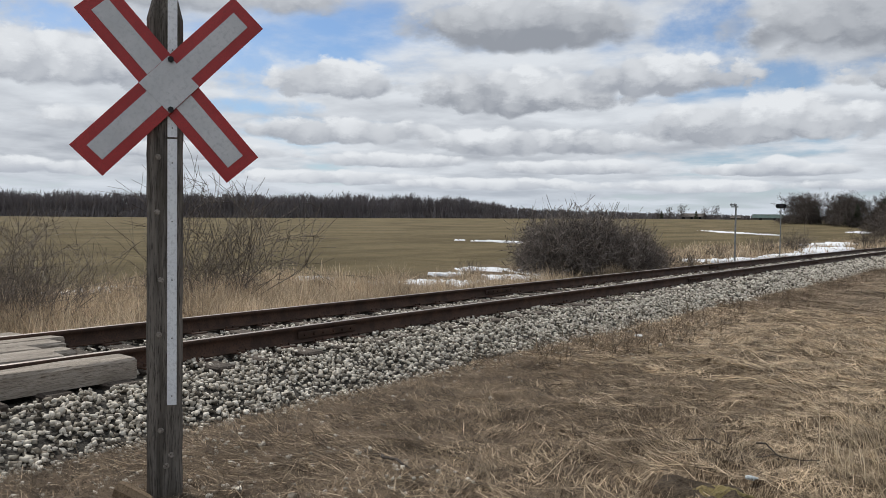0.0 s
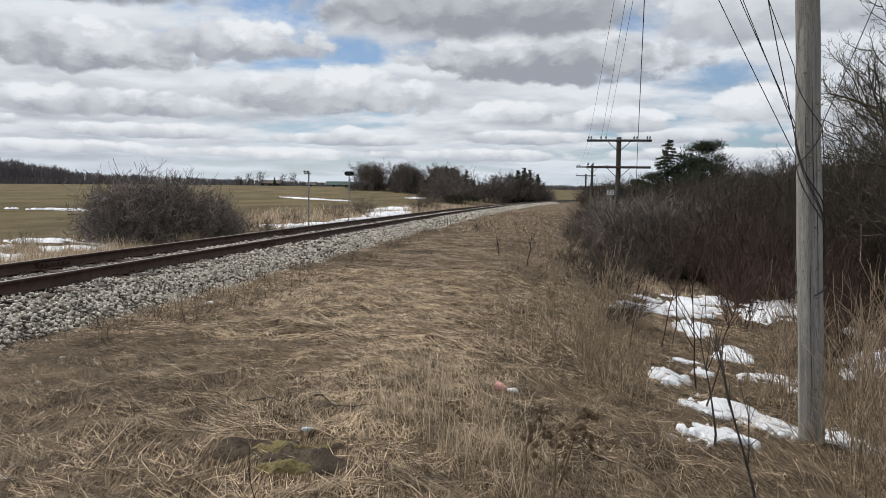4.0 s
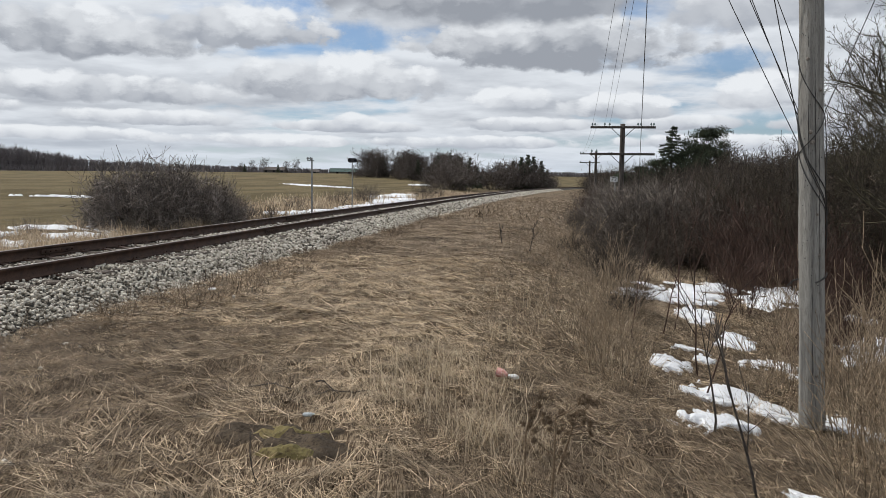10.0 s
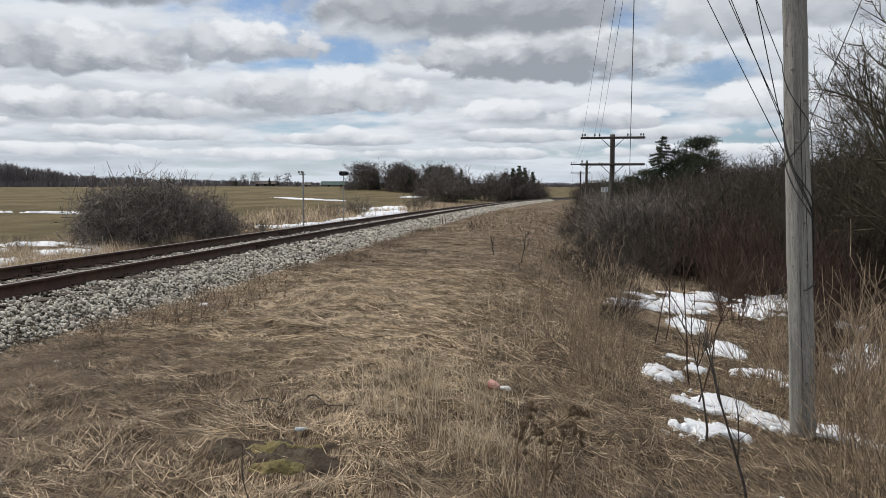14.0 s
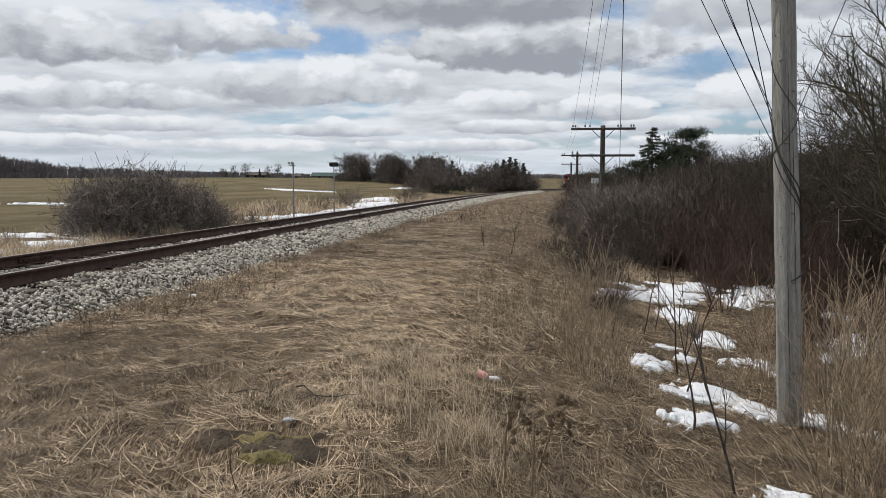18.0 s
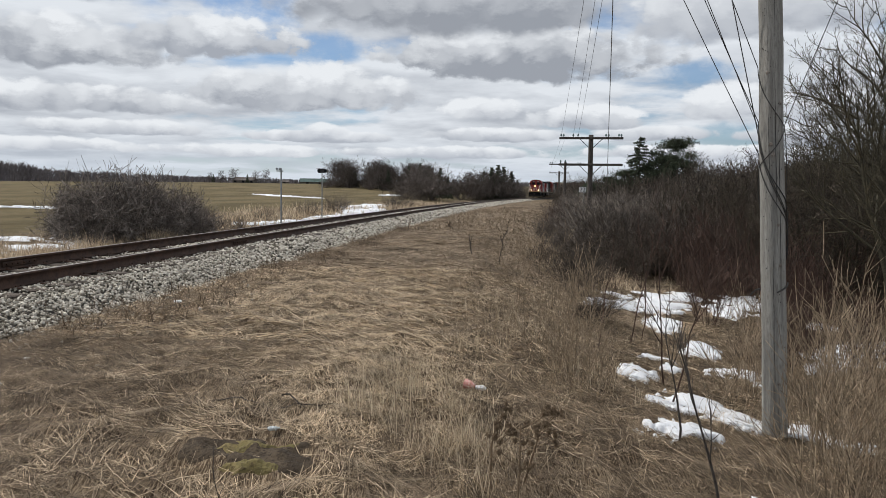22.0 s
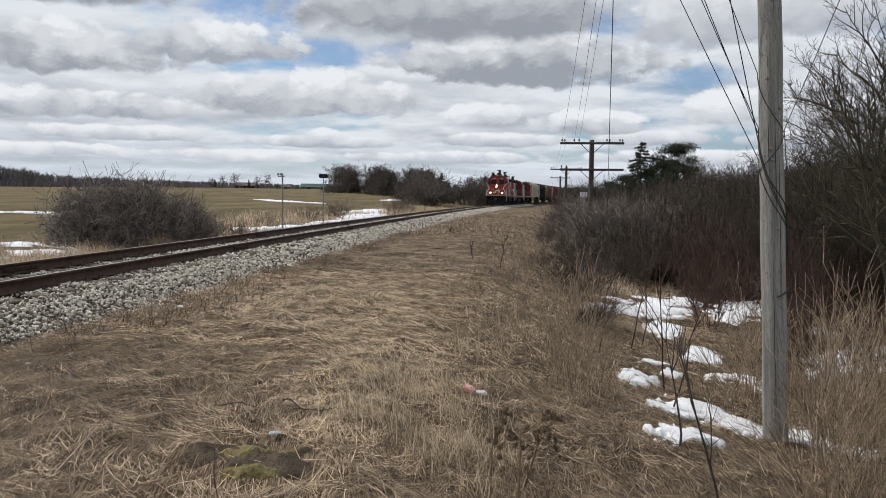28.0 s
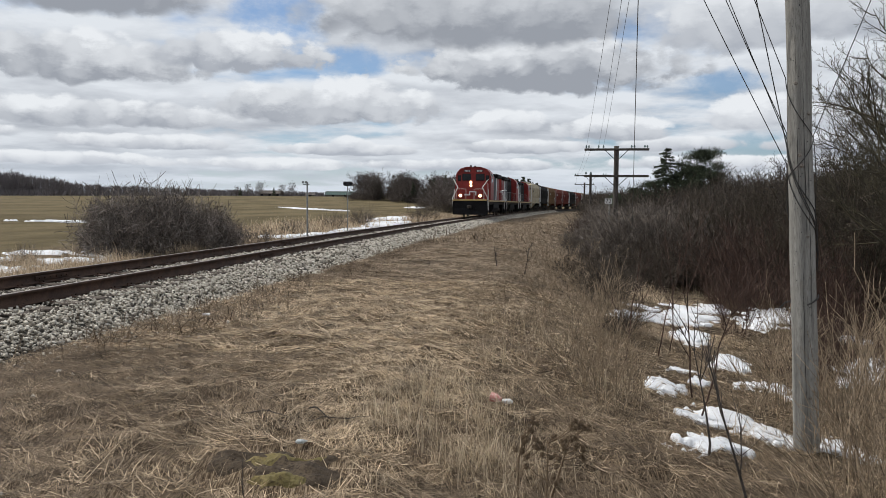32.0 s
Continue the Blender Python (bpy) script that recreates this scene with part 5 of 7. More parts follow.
    # across the track: pale upright grass in the ditch
    tufts(380, (-3.0, 20.0), (-9.0, -2.9), 75, 0.72, 0.011, M_GOLD, "tall pale golden dry grass beyond the track", 41, 1.1, 0.17)
    tufts(160, (-4.0, 20.0), (-12.0, -9.5), 55, 0.6, 0.015, M_GOLD, "pale dry grass at the edge of the field", 42, 1.05, 0.4)
    tufts(200, (18.0, 60.0), (-6.2, -2.9), 45, 0.42, 0.02, M_GREYGRASS, "dry grass along the far side of the track", 43, 1.0, 0.4)
    tufts(120, (40.0, 130.0), (-14.0, -8.0), 50, 0.7, 0.045, M_GOLD, "tawny grass along the field", 44, 0.9, 0.9)
    tufts(7, (28.0, 30.0), (-6.6, -5.6), 160, 0.75, 0.014, M_GOLD, "golden clump of grass by the grey bush", 45, 1.1, 0.25)
    tufts(90, (18.0, 31.0), (-9.5, -4.5), 60, 0.5, 0.014, M_GOLD, "pale dry grass beside the snow beyond the track", 46, 0.9, 0.3)
    tufts(80, (15.0, 62.0), (3.0, 9.5), 36, 0.28, 0.012, M_DEADGRASS, "dark dead weeds on the bank", 47, 0.55, 0.3)
    tufts(50, (7.0, 15.0), (5.0, 9.0), 60, 0.2, 0.0028, M_DEADGRASS, "dark dead clumps in the matted grass", 48, 0.5, 0.14)
    tufts(70, (9.0, 36.0), (2.2, 3.1), 70, 0.30, 0.008, M_DEADGRASS, "dark dry weeds along the foot of the ballast", 49, 0.6, 0.2)
    # long single stalks
    n = 900
    s, u = rng.uniform(3, 16, n), rng.uniform(4.5, 10.5, n)
    x, y = at(s, u)
    blades("grass_stalks", "single long pale stalks lying on the matted grass", x, y, rng.uniform(0.25, 0.6, n), rng.uniform(0.003, 0.005, n), np.abs(rng.normal(0.12, 0.2, n)), rng.uniform(0, 6.28, n), M_GOLD, 51, 0.15)


make_grass()


# ---- shrubs and trees ----
def shrub(name, label, height, width, stems, kids, levels, r, m_stem, m_twig, seed, spread=0.55, lift=0.2, thick=1.0, floor_r=0.0, wander=0.16, category="shrub", sides=3):
    rng = np.random.default_rng(seed)
    out = []
    for _ in range(stems):
        a, k = rng.uniform(0, 2 * np.pi), rng.uniform(0, 1) ** 0.6
        base = (math.cos(a) * k * width * 0.22, math.sin(a) * k * width * 0.22, -0.1)
        lean = k * rng.uniform(0.3, 1.0) * width / height * 0.75
        way = (math.cos(a) * lean, math.sin(a) * lean, 1.0)
        grow(rng, base, way, height * rng.uniform(0.55, 0.95), r * rng.uniform(0.6, 1.2), levels, out, spread, kids, lift, wander)
    root = thing(name, label, category)
    part("stemwork", limbs(out, (levels, levels - 1) if levels > 2 else (levels,), "stemwork", m_stem, 4, thick, floor_r), m_stem, root)
    part("crown", limbs(out, tuple(range(levels - 1 if levels > 2 else levels)), "crown", m_twig, sides, thick, floor_r), m_twig, root)
    for o in root.children:
        o["kind"] = "stuff"
    return root


def bare_tree(name, label, height, r, kids, levels, m_stem, m_twig, seed, crown=0.62, spread=0.55, thick=1.0, floor_r=0.0, trunks=1, bare=0.25, lift=0.18, sides=3):
    rng = np.random.default_rng(seed)
    out = []
    for t in range(trunks):
        way = (rng.normal(0, 0.12), rng.normal(0, 0.12), 1.0)
        p, d = np.array([rng.normal(0, 0.15) * (trunks > 1), rng.normal(0, 0.15) * (trunks > 1), -0.3]), np.array(way)
        n = 8
        for i in range(n):
            d = d + rng.normal(0, 0.06, 3)
            d[2] = max(d[2], 0.9)
            q = p + d / np.linalg.norm(d) * (height * 0.9 / n)
            rr = r * (1 - 0.85 * i / n)
            out.append((levels + 1, p, q, rr, r * (1 - 0.85 * (i + 1) / n)))
            if i / n >= bare:
                for _ in range(kids):
                    a = rng.uniform(0, 2 * np.pi)
                    w = np.array([math.cos(a), math.sin(a), rng.uniform(0.25, 1.0)])
                    grow(rng, p + (q - p) * rng.uniform(0, 1), w, height * crown * 0.5 * (1.1 - 0.7 * i / n) * rng.uniform(0.6, 1.2), rr * 0.4, levels, out, spread, kids, lift, 0.2)
            p = q
    root = thing(name, label, "tree")
    part("trunk", limbs(out, (levels + 1,), "trunk", m_stem, 8, thick, floor_r), m_stem, root)
    part("branchwork", limbs(out, (levels,), "branchwork", m_stem, 4, thick, floor_r), m_stem, root)
    part("crown", limbs(out, tuple(range(levels)), "crown", m_twig, sides, thick, floor_r), m_twig, root)
    for o in root.children:
        if not o.name.startswith("trunk"):
            o["kind"] = "stuff"
    return root


def arch_tree(name, label, height, r, stems, limbs_n, m_stem, m_twig, seed, reach=0.5, fine=0.0036):
    """A leafless tree: leaning stems, arching limbs, then forked twigs that curve upwards."""
    rng = np.random.default_rng(seed)
    out = []

    def limb(p, d, length, rad, level, lift):
        seg = (7, 6, 5, 4, 3)[level]
        pts, ds = [p], [d]
        for i in range(seg):
            d = d + rng.normal(0, 0.10 + 0.03 * level, 3) + np.array([0, 0, lift / seg])
            d = d / np.linalg.norm(d)
            q = p + d * length / seg
            out.append((level, p, q, max(rad * (1 - 0.8 * i / seg), fine), max(rad * (1 - 0.8 * (i + 1) / seg), fine)))
            p = q
            pts.append(p)
            ds.append(d)
        if level == 4:
            return
        for c in range((limbs_n, 7, 5, 3)[level]):
            k = (0.22 + 0.76 * (c + rng.uniform(0, 1)) / (limbs_n, 7, 5, 3)[level]) * seg
            i = min(int(k), seg - 1)
            b = pts[i] + (pts[i + 1] - pts[i]) * (k - i)
            side = rng.normal(0, 1, 3)
            side -= ds[i] * side.dot(ds[i])
            side /= np.linalg.norm(side)
            turn = rng.uniform(0.5, 0.95)
            w = ds[i] * math.cos(turn) + side * math.sin(turn)
            limb(b, w / np.linalg.norm(w), length * (reach, 0.52, 0.5, 0.5)[level] * rng.uniform(0.65, 1.2) * (1.15 - 0.5 * k / seg), rad * 0.45, level + 1, (0.35, 0.45, 0.5, 0.3)[level])

    for _ in range(stems):
        a = rng.uniform(0, 2 * np.pi)
        lean = rng.uniform(0.05, 0.38)
        limb(np.array([math.cos(a) * 0.2, math.sin(a) * 0.2, -0.3]), np.array([math.cos(a) * lean, math.sin(a) * lean, 1.0]), height * rng.uniform(0.75, 1.0), r * rng.uniform(0.6, 1.1), 0, 0.1)
    root = thing(name, label, "tree")
    part("trunk", limbs(out, (0,), "trunk", m_stem, 8), m_stem, root)
    part("branchwork", limbs(out, (1, 2), "branchwork", m_stem, 4), m_stem, root)["kind"] = "stuff"
    part("crown", limbs(out, (3, 4), "crown", m_twig, 3), m_twig, root)["kind"] = "stuff"
    return root


def place(ob, x, y, scale, rz, group="", label="", tall=1.0):
    m = pose(x, y, gz(x, y), rz=rz) @ Matrix.Diagonal((scale, scale, scale * tall, 1))
    c = copy_thing(ob, m)
    tagged(c, label, group=group)
    return c


def drop_thing(ob):
    for o in list(ob.children_recursive) + [ob]:
        bpy.data.objects.remove(o)


def conifer(name, label, height, width, seed, pine=False, dense=1.0):
    rng = np.random.default_rng(seed)
    root = thing(name, label, "tree")
    part("trunk", Geo().tube([(0, 0, -0.3), (0.05, 0, height * 0.5), (0, 0.03, height * (0.98 if not pine else 0.86))], [height * 0.018, height * 0.011, 0.015], 8), M_BARK, root)
    p0, p1, boughs = [], [], []
    if not pine:
        n = 26
        for i in range(n):
            k = i / n
            z = height * (0.12 + 0.86 * k)
            for _ in range(6):
                a = rng.uniform(0, 2 * np.pi)
                L = width / 2 * (1 - k) ** 0.9 * rng.uniform(0.45, 1.3) + 0.12
                tip = np.array([math.cos(a) * L, math.sin(a) * L, z - L * 0.28 + 0.15 * k])
                base = np.array([0, 0, z])
                boughs.append((base, tip))
                for _ in range(int((12 + 40 * L) * dense)):
                    q = base + (tip - base) * rng.uniform(0.15, 1.0)
                    w = (tip - base) / max(L, 0.1) * 0.7 + rng.normal(0, 0.45, 3)
                    p0.append(q)
                    p1.append(q + w / np.linalg.norm(w) * rng.uniform(0.12, 0.3))
    else:
        for i in range(86):
            a, k = rng.uniform(0, 2 * np.pi), rng.uniform(0.14, 1.0)
            L = width / 2 * (1.12 - abs(k - 0.55) * 1.3) * rng.uniform(0.0, 1.0) ** 0.6
            c = np.array([math.cos(a) * L, math.sin(a) * L, height * k])
            boughs.append((np.array([0, 0, height * k - L * 0.35]), c))
            for _ in range(210):
                q = c + rng.normal(0, 1, 3) * np.array([0.42, 0.42, 0.2]) * width / 5.5
                w = rng.normal(0, 1, 3) + np.array([0, 0, 0.5])
                p0.append(q)
                p1.append(q + w / np.linalg.norm(w) * rng.uniform(0.15, 0.34))
    part("bough_frame", sticks("bough_frame", [b[0] for b in boughs], [b[1] for b in boughs], [0.04] * len(boughs), [0.012] * len(boughs), M_BARK, 4), M_BARK, root)
    nn = len(p0)
    part("foliage", sticks("foliage", p0, p1, [0.038 / dense] * nn, [0.010 / dense] * nn, M_NEEDLE, 3), M_NEEDLE, root, "dark green needles")
    return root


def make_plants():
    rng = random.Random(21)
    # --- big grey bush beyond the track
    bush = shrub("large_bush", "large dense bare grey-brown bush beyond the track", 1.75, 4.2, 130, 8, 2, 0.014, M_TWIG_BUSH, M_TWIG_BUSH, 5, 0.62, 0.03, floor_r=0.0075, wander=0.24, sides=2)
    for s, u, k, rz in ((29.6, -8.1, 1.05, 0), (31.0, -7.2, 0.98, 100), (30.2, -9.2, 0.8, 200), (31.6, -6.2, 0.72, 60)):
        x, y = at(s, u)
        place(bush, float(x), float(y), k, rz, "grey bushes beyond the track", tall=1.26)
    drop_thing(bush)
    small = [shrub("low_shrub", "low bare brown shrub in dry grass", 1.3, 2.2, 34, 5, 1, 0.012, M_TWIG, M_TWIG_GREY, 40 + i, 0.5, 0.15, floor_r=0.006) for i in range(2)]
    for s, u, k in ((36, -7.0, 0.9), (37.5, -8.2, 0.8), (39, -6.6, 0.7), (26.5, -7.0, 0.45), (41, -8.5, 0.7), (24.8, -9.5, 0.5), (12.5, -9.6, 0.7), (8.8, -9.4, 0.8), (70, -10, 1.2), (76, -11, 1.3), (64, -10.5, 1.0),
                    (52, -10, 0.8), (92, -9, 1.5), (100, -9.5, 1.6)):
        x, y = at(s, u)
        place(rng.choice(small), float(x), float(y), k, rng.uniform(0, 360), "low shrubs beyond the track")
    # shrubs by the crossing
    tall = shrub("tall_shrub", "tall leafless shrub with many thin upright stems", 2.0, 2.6, 22, 5, 2, 0.011, M_TWIG_GREY, M_TWIG_GREY, 61, 0.55, 0.1, floor_r=0.0035, wander=0.24)
    for s, u, k, rz in ((7.7, -7.4, 1.0, 20), (6.4, -7.7, 1.1, 140), (12.9, -8.9, 1.5, 220), (14.0, -9.6, 0.7, 60), (5.2, -7.2, 0.9, 70), (11.6, -8.6, 0.5, 10), (8.6, -8.3, 0.8, 300)):
        x, y = at(s, u)
        place(tall, float(x), float(y), k, rz, "leafless shrubs by the crossing")
    drop_thing(tall)
    # --- thicket on the near side of the line
    grey = [shrub("thicket_shrub", "leafless grey-brown shrub of the thicket", 2.4, 3.2, 44, 6, 2, 0.014, M_TWIG_GREY, M_TWIG_GREY, 70 + i, 0.5, 0.12, floor_r=0.0085, wander=0.2, sides=2) for i in range(3)]
    dark = [shrub("thicket_shrub", "leafless dark brown shrub of the thicket", 3.0, 3.6, 34, 6, 2, 0.018, M_TWIG, M_TWIG, 80 + i, 0.55, 0.12, floor_r=0.009, wander=0.24, sides=2) for i in range(3)]
    red = [shrub("dogwood", "leafless dark red dogwood shrub", 1.8, 2.2, 36, 5, 2, 0.009, M_TWIG_RED, M_TWIG_RED, 90 + i, 0.42, 0.25, floor_r=0.004, wander=0.2, sides=2) for i in range(2)]
    trees = [bare_tree("bare_tree", "leafless brown tree in the thicket", 6.5, 0.09, 3, 2, M_BARK, M_TWIG, 100 + i, floor_r=0.010, trunks=2, sides=2) for i in range(3)]
    # left edge of the thicket, which leaves the bend of the line in view
    es, eu = [20, 26, 30, 50, 80, 112, 150, 200, 260], [12.5, 10.6, 10.3, 10.6, 10.5, 9.9, 8.4, 5.5, 5.0]
    for i in range(64):
        s = rng.uniform(26, 76)
        u = float(np.interp(s, es, eu)) + abs(rng.gauss(0, 2.2)) - 0.4
        x, y = at(s, u)
        if abs(float(x) - LINE[0][0]) < 0.6 and abs(float(y) - LINE[0][1]) < 1:
            continue
        if s > 44:
            x = max(float(x), 0.176 * float(y) + 1.5)
        place(rng.choice(grey), float(x), float(y), rng.uniform(0.6, 0.92), rng.uniform(0, 360), "shrubs of the thicket", tall=rng.uniform(0.85, 1.05))
    for az, dd, top in ((9.3, 33, 1.1), (10.3, 29, 0.75), (11.2, 35, 1.5), (11.9, 30, 1.0), (12.9, 33, 1.5), (13.7, 29, 1.1), (14.3, 36, 1.9), (15.4, 32, 1.6), (16.4, 35, 1.9), (16.9, 30, 1.3), (17.9, 33, 1.6), (10.6, 39, 1.5), (12.2, 41, 1.9), (18.8, 31, 1.3)):
        x, y = dd * math.sin(radians(az)), dd * math.cos(radians(az))
        if abs(x - LINE[0][0]) < 1.2 and y < LINE[0][1] and LINE[0][1] - y < 3:
            x += 0.9
        place(rng.choice(grey), x, y, (top - 0.35 - gz(x, y)) / 3.0, rng.uniform(0, 360), "rounded grey shrubs before the thicket", label="rounded pale grey leafless shrub before the dark thicket")
    for i in range(66):
        s = rng.uniform(22, 84)
        u = rng.uniform(14.5 if s < 32 else 13.0, 25)
        x, y = at(s, u)
        place(rng.choice(dark), float(x), float(y), rng.uniform(0.7, 1.05), rng.uniform(0, 360), "shrubs of the thicket")
    for i in range(64):
        s = rng.uniform(74, 330)
        u = float(np.interp(s, es, eu)) + 0.6 + abs(rng.gauss(0, 3.5))
        x, y = at(s, u)
        k = rng.uniform(0.8, 1.25) * (1.0 if s < 120 else 1.25)
        x, y = max(float(x), 0.176 * float(y) + 2.1 * k), float(y)
        place(rng.choice(dark), x, y, k, rng.uniform(0, 360), "shrubs of the thicket")
    for i in range(64):
        s = rng.uniform(26, 150)
        u = rng.uniform(18, 42)
        x, y = at(s, u)
        place(rng.choice(trees), float(x), float(y), rng.uniform(0.6, 0.98), rng.uniform(0, 360), "bare trees of the thicket")
    for i in range(34):
        az, dd = rng.uniform(15.5, 27), rng.uniform(44, 66)
        x, y = dd * math.sin(radians(az)), dd * math.cos(radians(az))
        el = float(np.interp(az, [15, 18, 20, 23, 27], [1.2, 2.3, 2.9, 2.8, 3.2])) * rng.uniform(0.75, 1.05)
        place(rng.choice(trees), x, y, (2.6 + dd * math.tan(radians(el))) / 6.6, rng.uniform(0, 360), "bare trees of the thicket")
    for i in range(100):
        az, dd = rng.uniform(10.5, 33), rng.uniform(46, 98)
        x, y = dd * math.tan(radians(az)), dd
        s, u = (float(q[0]) for q in along(np.array([x]), np.array([y])))
        if u < float(np.interp(s, es, eu)) + 3.0:
            continue
        el = float(np.interp(az, [10, 13, 15, 20, 22, 24, 33], [0.4, 0.9, 0.9, 1.0, 1.9, 2.2, 2.8])) * rng.uniform(0.7, 1.05)
        hh = 2.5 + dd * math.tan(radians(el))
        x = max(x, 0.176 * y + 2.1 * hh / 3.1)
        place(rng.choice(dark), x, y, hh / 3.1, rng.uniform(0, 360), "shrubs of the thicket")
    for s, u, k in ((18.4, 12.9, 0.85), (20.5, 13.9, 1.0), (22.6, 12.8, 1.0), (24.0, 12.6, 1.0), (21.4, 15.2, 1.1), (25, 13.8, 1.1), (17.4, 11.2, 0.7), (46, 9.4, 0.8), (49, 9.2, 0.7), (52, 9.4, 0.8)):
        x, y = at(s, u)
        place(rng.choice(red), float(x), float(y), k, rng.uniform(0, 360), "red dogwood shrubs")
    # low dark growth at the foot of the thicket
    for s, u, k in ((17.5, 8.4, 0.26), (18.8, 8.9, 0.24), (21.5, 8.6, 0.28), (24.6, 10.2, 0.4), (26.0, 10.6, 0.45), (27.4, 9.8, 0.35), (25.4, 12.0, 0.5), (23.2, 8.0, 0.22), (27.0, 12.0, 0.55), (29.0, 10.4, 0.5), (24.5, 13.6, 0.6), (22.6, 14.0, 0.5), (28.0, 13.4, 0.7)):
        x, y = at(s, u)
        place(rng.choice(dark), float(x), float(y), k, rng.uniform(0, 360), "dark shrubs at the foot of the thicket", label="low dark leafless shrub at the thicket's foot")
    # near brush at the foot of the grey pole
    brush = [shrub("brush", "tangle of thin pale leafless stems by the grey pole", 0.95, 1.7, 11, 4, 1, 0.0055, M_TWIG_TAN, M_TWIG_TAN, 120 + i, 0.5, 0.1, floor_r=0.0024, wander=0.2) for i in range(3)]
    for i in range(34):
        x, y = rng.uniform(3.3, 6.6), rng.uniform(5.6, 10.5)
        if x < 0.36 * y + 0.35 or (abs(x - P1[0]) < 0.25 and abs(y - P1[1]) < 0.25):
            continue
        place(rng.choice(brush), x, y, rng.uniform(0.6, 1.25), rng.uniform(0, 360), "pale brush by the pole", tall=rng.uniform(0.8, 1.2))
    for i in range(44):
        y = rng.uniform(9.0, 18.0)
        x = 0.40 * y + rng.uniform(0.3, 4.2)
        place(rng.choice(brush if i % 5 else red), x, y, rng.uniform(0.5, 0.9) if i % 5 else rng.uniform(0.35, 0.6), rng.uniform(0, 360), "brush in the hollow")
    for s, u, k in ((12.6, 8.2, 0.5), (12.3, 7.9, 0.6), (14.0, 9.0, 0.6), (8.6, 8.1, 0.45), (8.4, 7.8, 0.5), (11.8, 8.1, 0.5), (15.5, 8.6, 0.6), (13.4, 8.6, 0.6), (16.4, 7.6, 0.55), (18.6, 8.0, 0.6)):
        x, y = at(s, u)
        place(rng.choice(brush), float(x), float(y), k, rng.uniform(0, 360), "pale brush on the bank")
    stalky = [shrub("stalky_shrub", "small pale leafless shrub of straight thin stems", 1.15, 1.2, 13, 3, 2, 0.0075, M_TWIG_TAN, M_TWIG_TAN, 125 + i, 0.4, 0.2, floor_r=0.0026, wander=0.12) for i in range(2)]
    for x, y, k in ((3.05, 5.5, 0.8), (3.45, 6.1, 0.95), (3.7, 6.9, 1.0), (4.2, 7.3, 1.1), (4.3, 8.3, 1.15), (5.0, 9.0, 1.3), (3.35, 5.2, 0.9), (4.9, 8.2, 1.2), (5.9, 10.6, 1.4), (4.6, 10.2, 1.0), (4.1, 9.6, 0.9)):
        place(rng.choice(stalky), x, y, k, rng.uniform(0, 360), "pale shrubs by the grey pole")
    place(stalky[0], 1.72, 7.7, 0.66, 40, "pale shrubs on the bank")
    place(stalky[1], 1.55, 8.1, 0.5, 160, "pale shrubs on the bank")
    for x, y, k in ((2.75, 12.6, 0.12), (3.05, 13.2, 0.15)):
        place(dark[0], x, y, k, 90 * x, "dark shrubs at the foot of the thicket", label="low dark tangled shrub on the bank")
    for s, u, k in ((9.8, 7.7, 0.75), (9.5, 7.9, 0.6), (12.8, 8.2, 0.8), (15.0, 8.4, 0.9), (16.8, 7.4, 0.8), (19.0, 7.8, 0.9)):
        x, y = at(s, u)
        place(rng.choice(stalky), float(x), float(y), k, rng.uniform(0, 360), "pale shrubs on the bank")
    # the large tree behind the grey pole
    big = [arch_tree("large_bare_tree", "large leafless tree with spreading fine branches", 6.6, 0.075, 4, 8, M_BARK_OLIVE, M_BARK_OLIVE, 131 + i) for i in range(2)]
    for i, (x, y, k, rz) in enumerate(((9.6, 15.6, 0.98, 30), (12.6, 20.6, 1.08, 150), (15.2, 25.5, 1.1, 260), (10.9, 17.0, 0.7, 200), (13.8, 28.0, 0.85, 110))):
        place(big[i % 2], float(x), float(y), k, rz, "large bare trees behind the pole")
    hedge = arch_tree("thicket_tree", "dense dark leafless brush tree of the thicket", 3.4, 0.035, 7, 7, M_BARK_OLIVE, M_TWIG, 135, reach=0.45)
    for x, y, k in ((10.0, 17.8, 0.9), (11.4, 18.6, 1.1), (12.6, 17.2, 1.2), (9.0, 20.2, 0.8), (10.6, 21.5, 1.0), (12.0, 23.0, 1.1), (9.6, 24.0, 0.9), (14.2, 19.4, 1.2), (8.6, 26.0, 0.9), (11.0, 26.4, 1.1), (13.0, 25.6, 1.1)):
        place(hedge, x, y, k, rng.uniform(0, 360), "dense dark brush behind the pole")
    drop_thing(hedge)
    for o in big[1:]:
        drop_thing(o)
    big = big[0]
    drop_thing(big)
    pale = shrub("pale_sapling", "pale leafless forked sapling before the dark thicket", 2.4, 1.6, 2, 4, 2, 0.022, M_TWIG_TAN, M_TWIG_TAN, 140, 0.5, 0.2)
    x, y = at(35.0, 14.5)
    place(pale, float(x), float(y), 1.2, 40)
    drop_thing(pale)
    # --- conifers
    spruce = conifer("spruce", "dark green pointed spruce above the thicket", 8.2, 5.6, 150)
    place(spruce, 19.75, 71.4, 1.0, 0, tall=0.97)
    pine = conifer("pine", "broad dark green pine with a rounded crown", 8.0, 5.6, 151, pine=True)
    place(pine, 22.9, 70.6, 0.92, 0)
    place(pine, 17.4, 73.5, 0.52, 130, label="low dark green pine half hidden in the thicket")
    place(pine, 16.0, 74.5, 0.45, 60, label="low dark green pine half hidden in the thicket")
    place(pine, 24.2, 72.0, 0.66, 90, label="lower dark green pine beside the broad pine")
    place(pine, 18.9, 73.0, 0.6, 20, label="lower dark green pine before the spruce")
    place(pine, 21.2, 73.4, 0.62, 190, label="lower dark green pine beside the spruce")
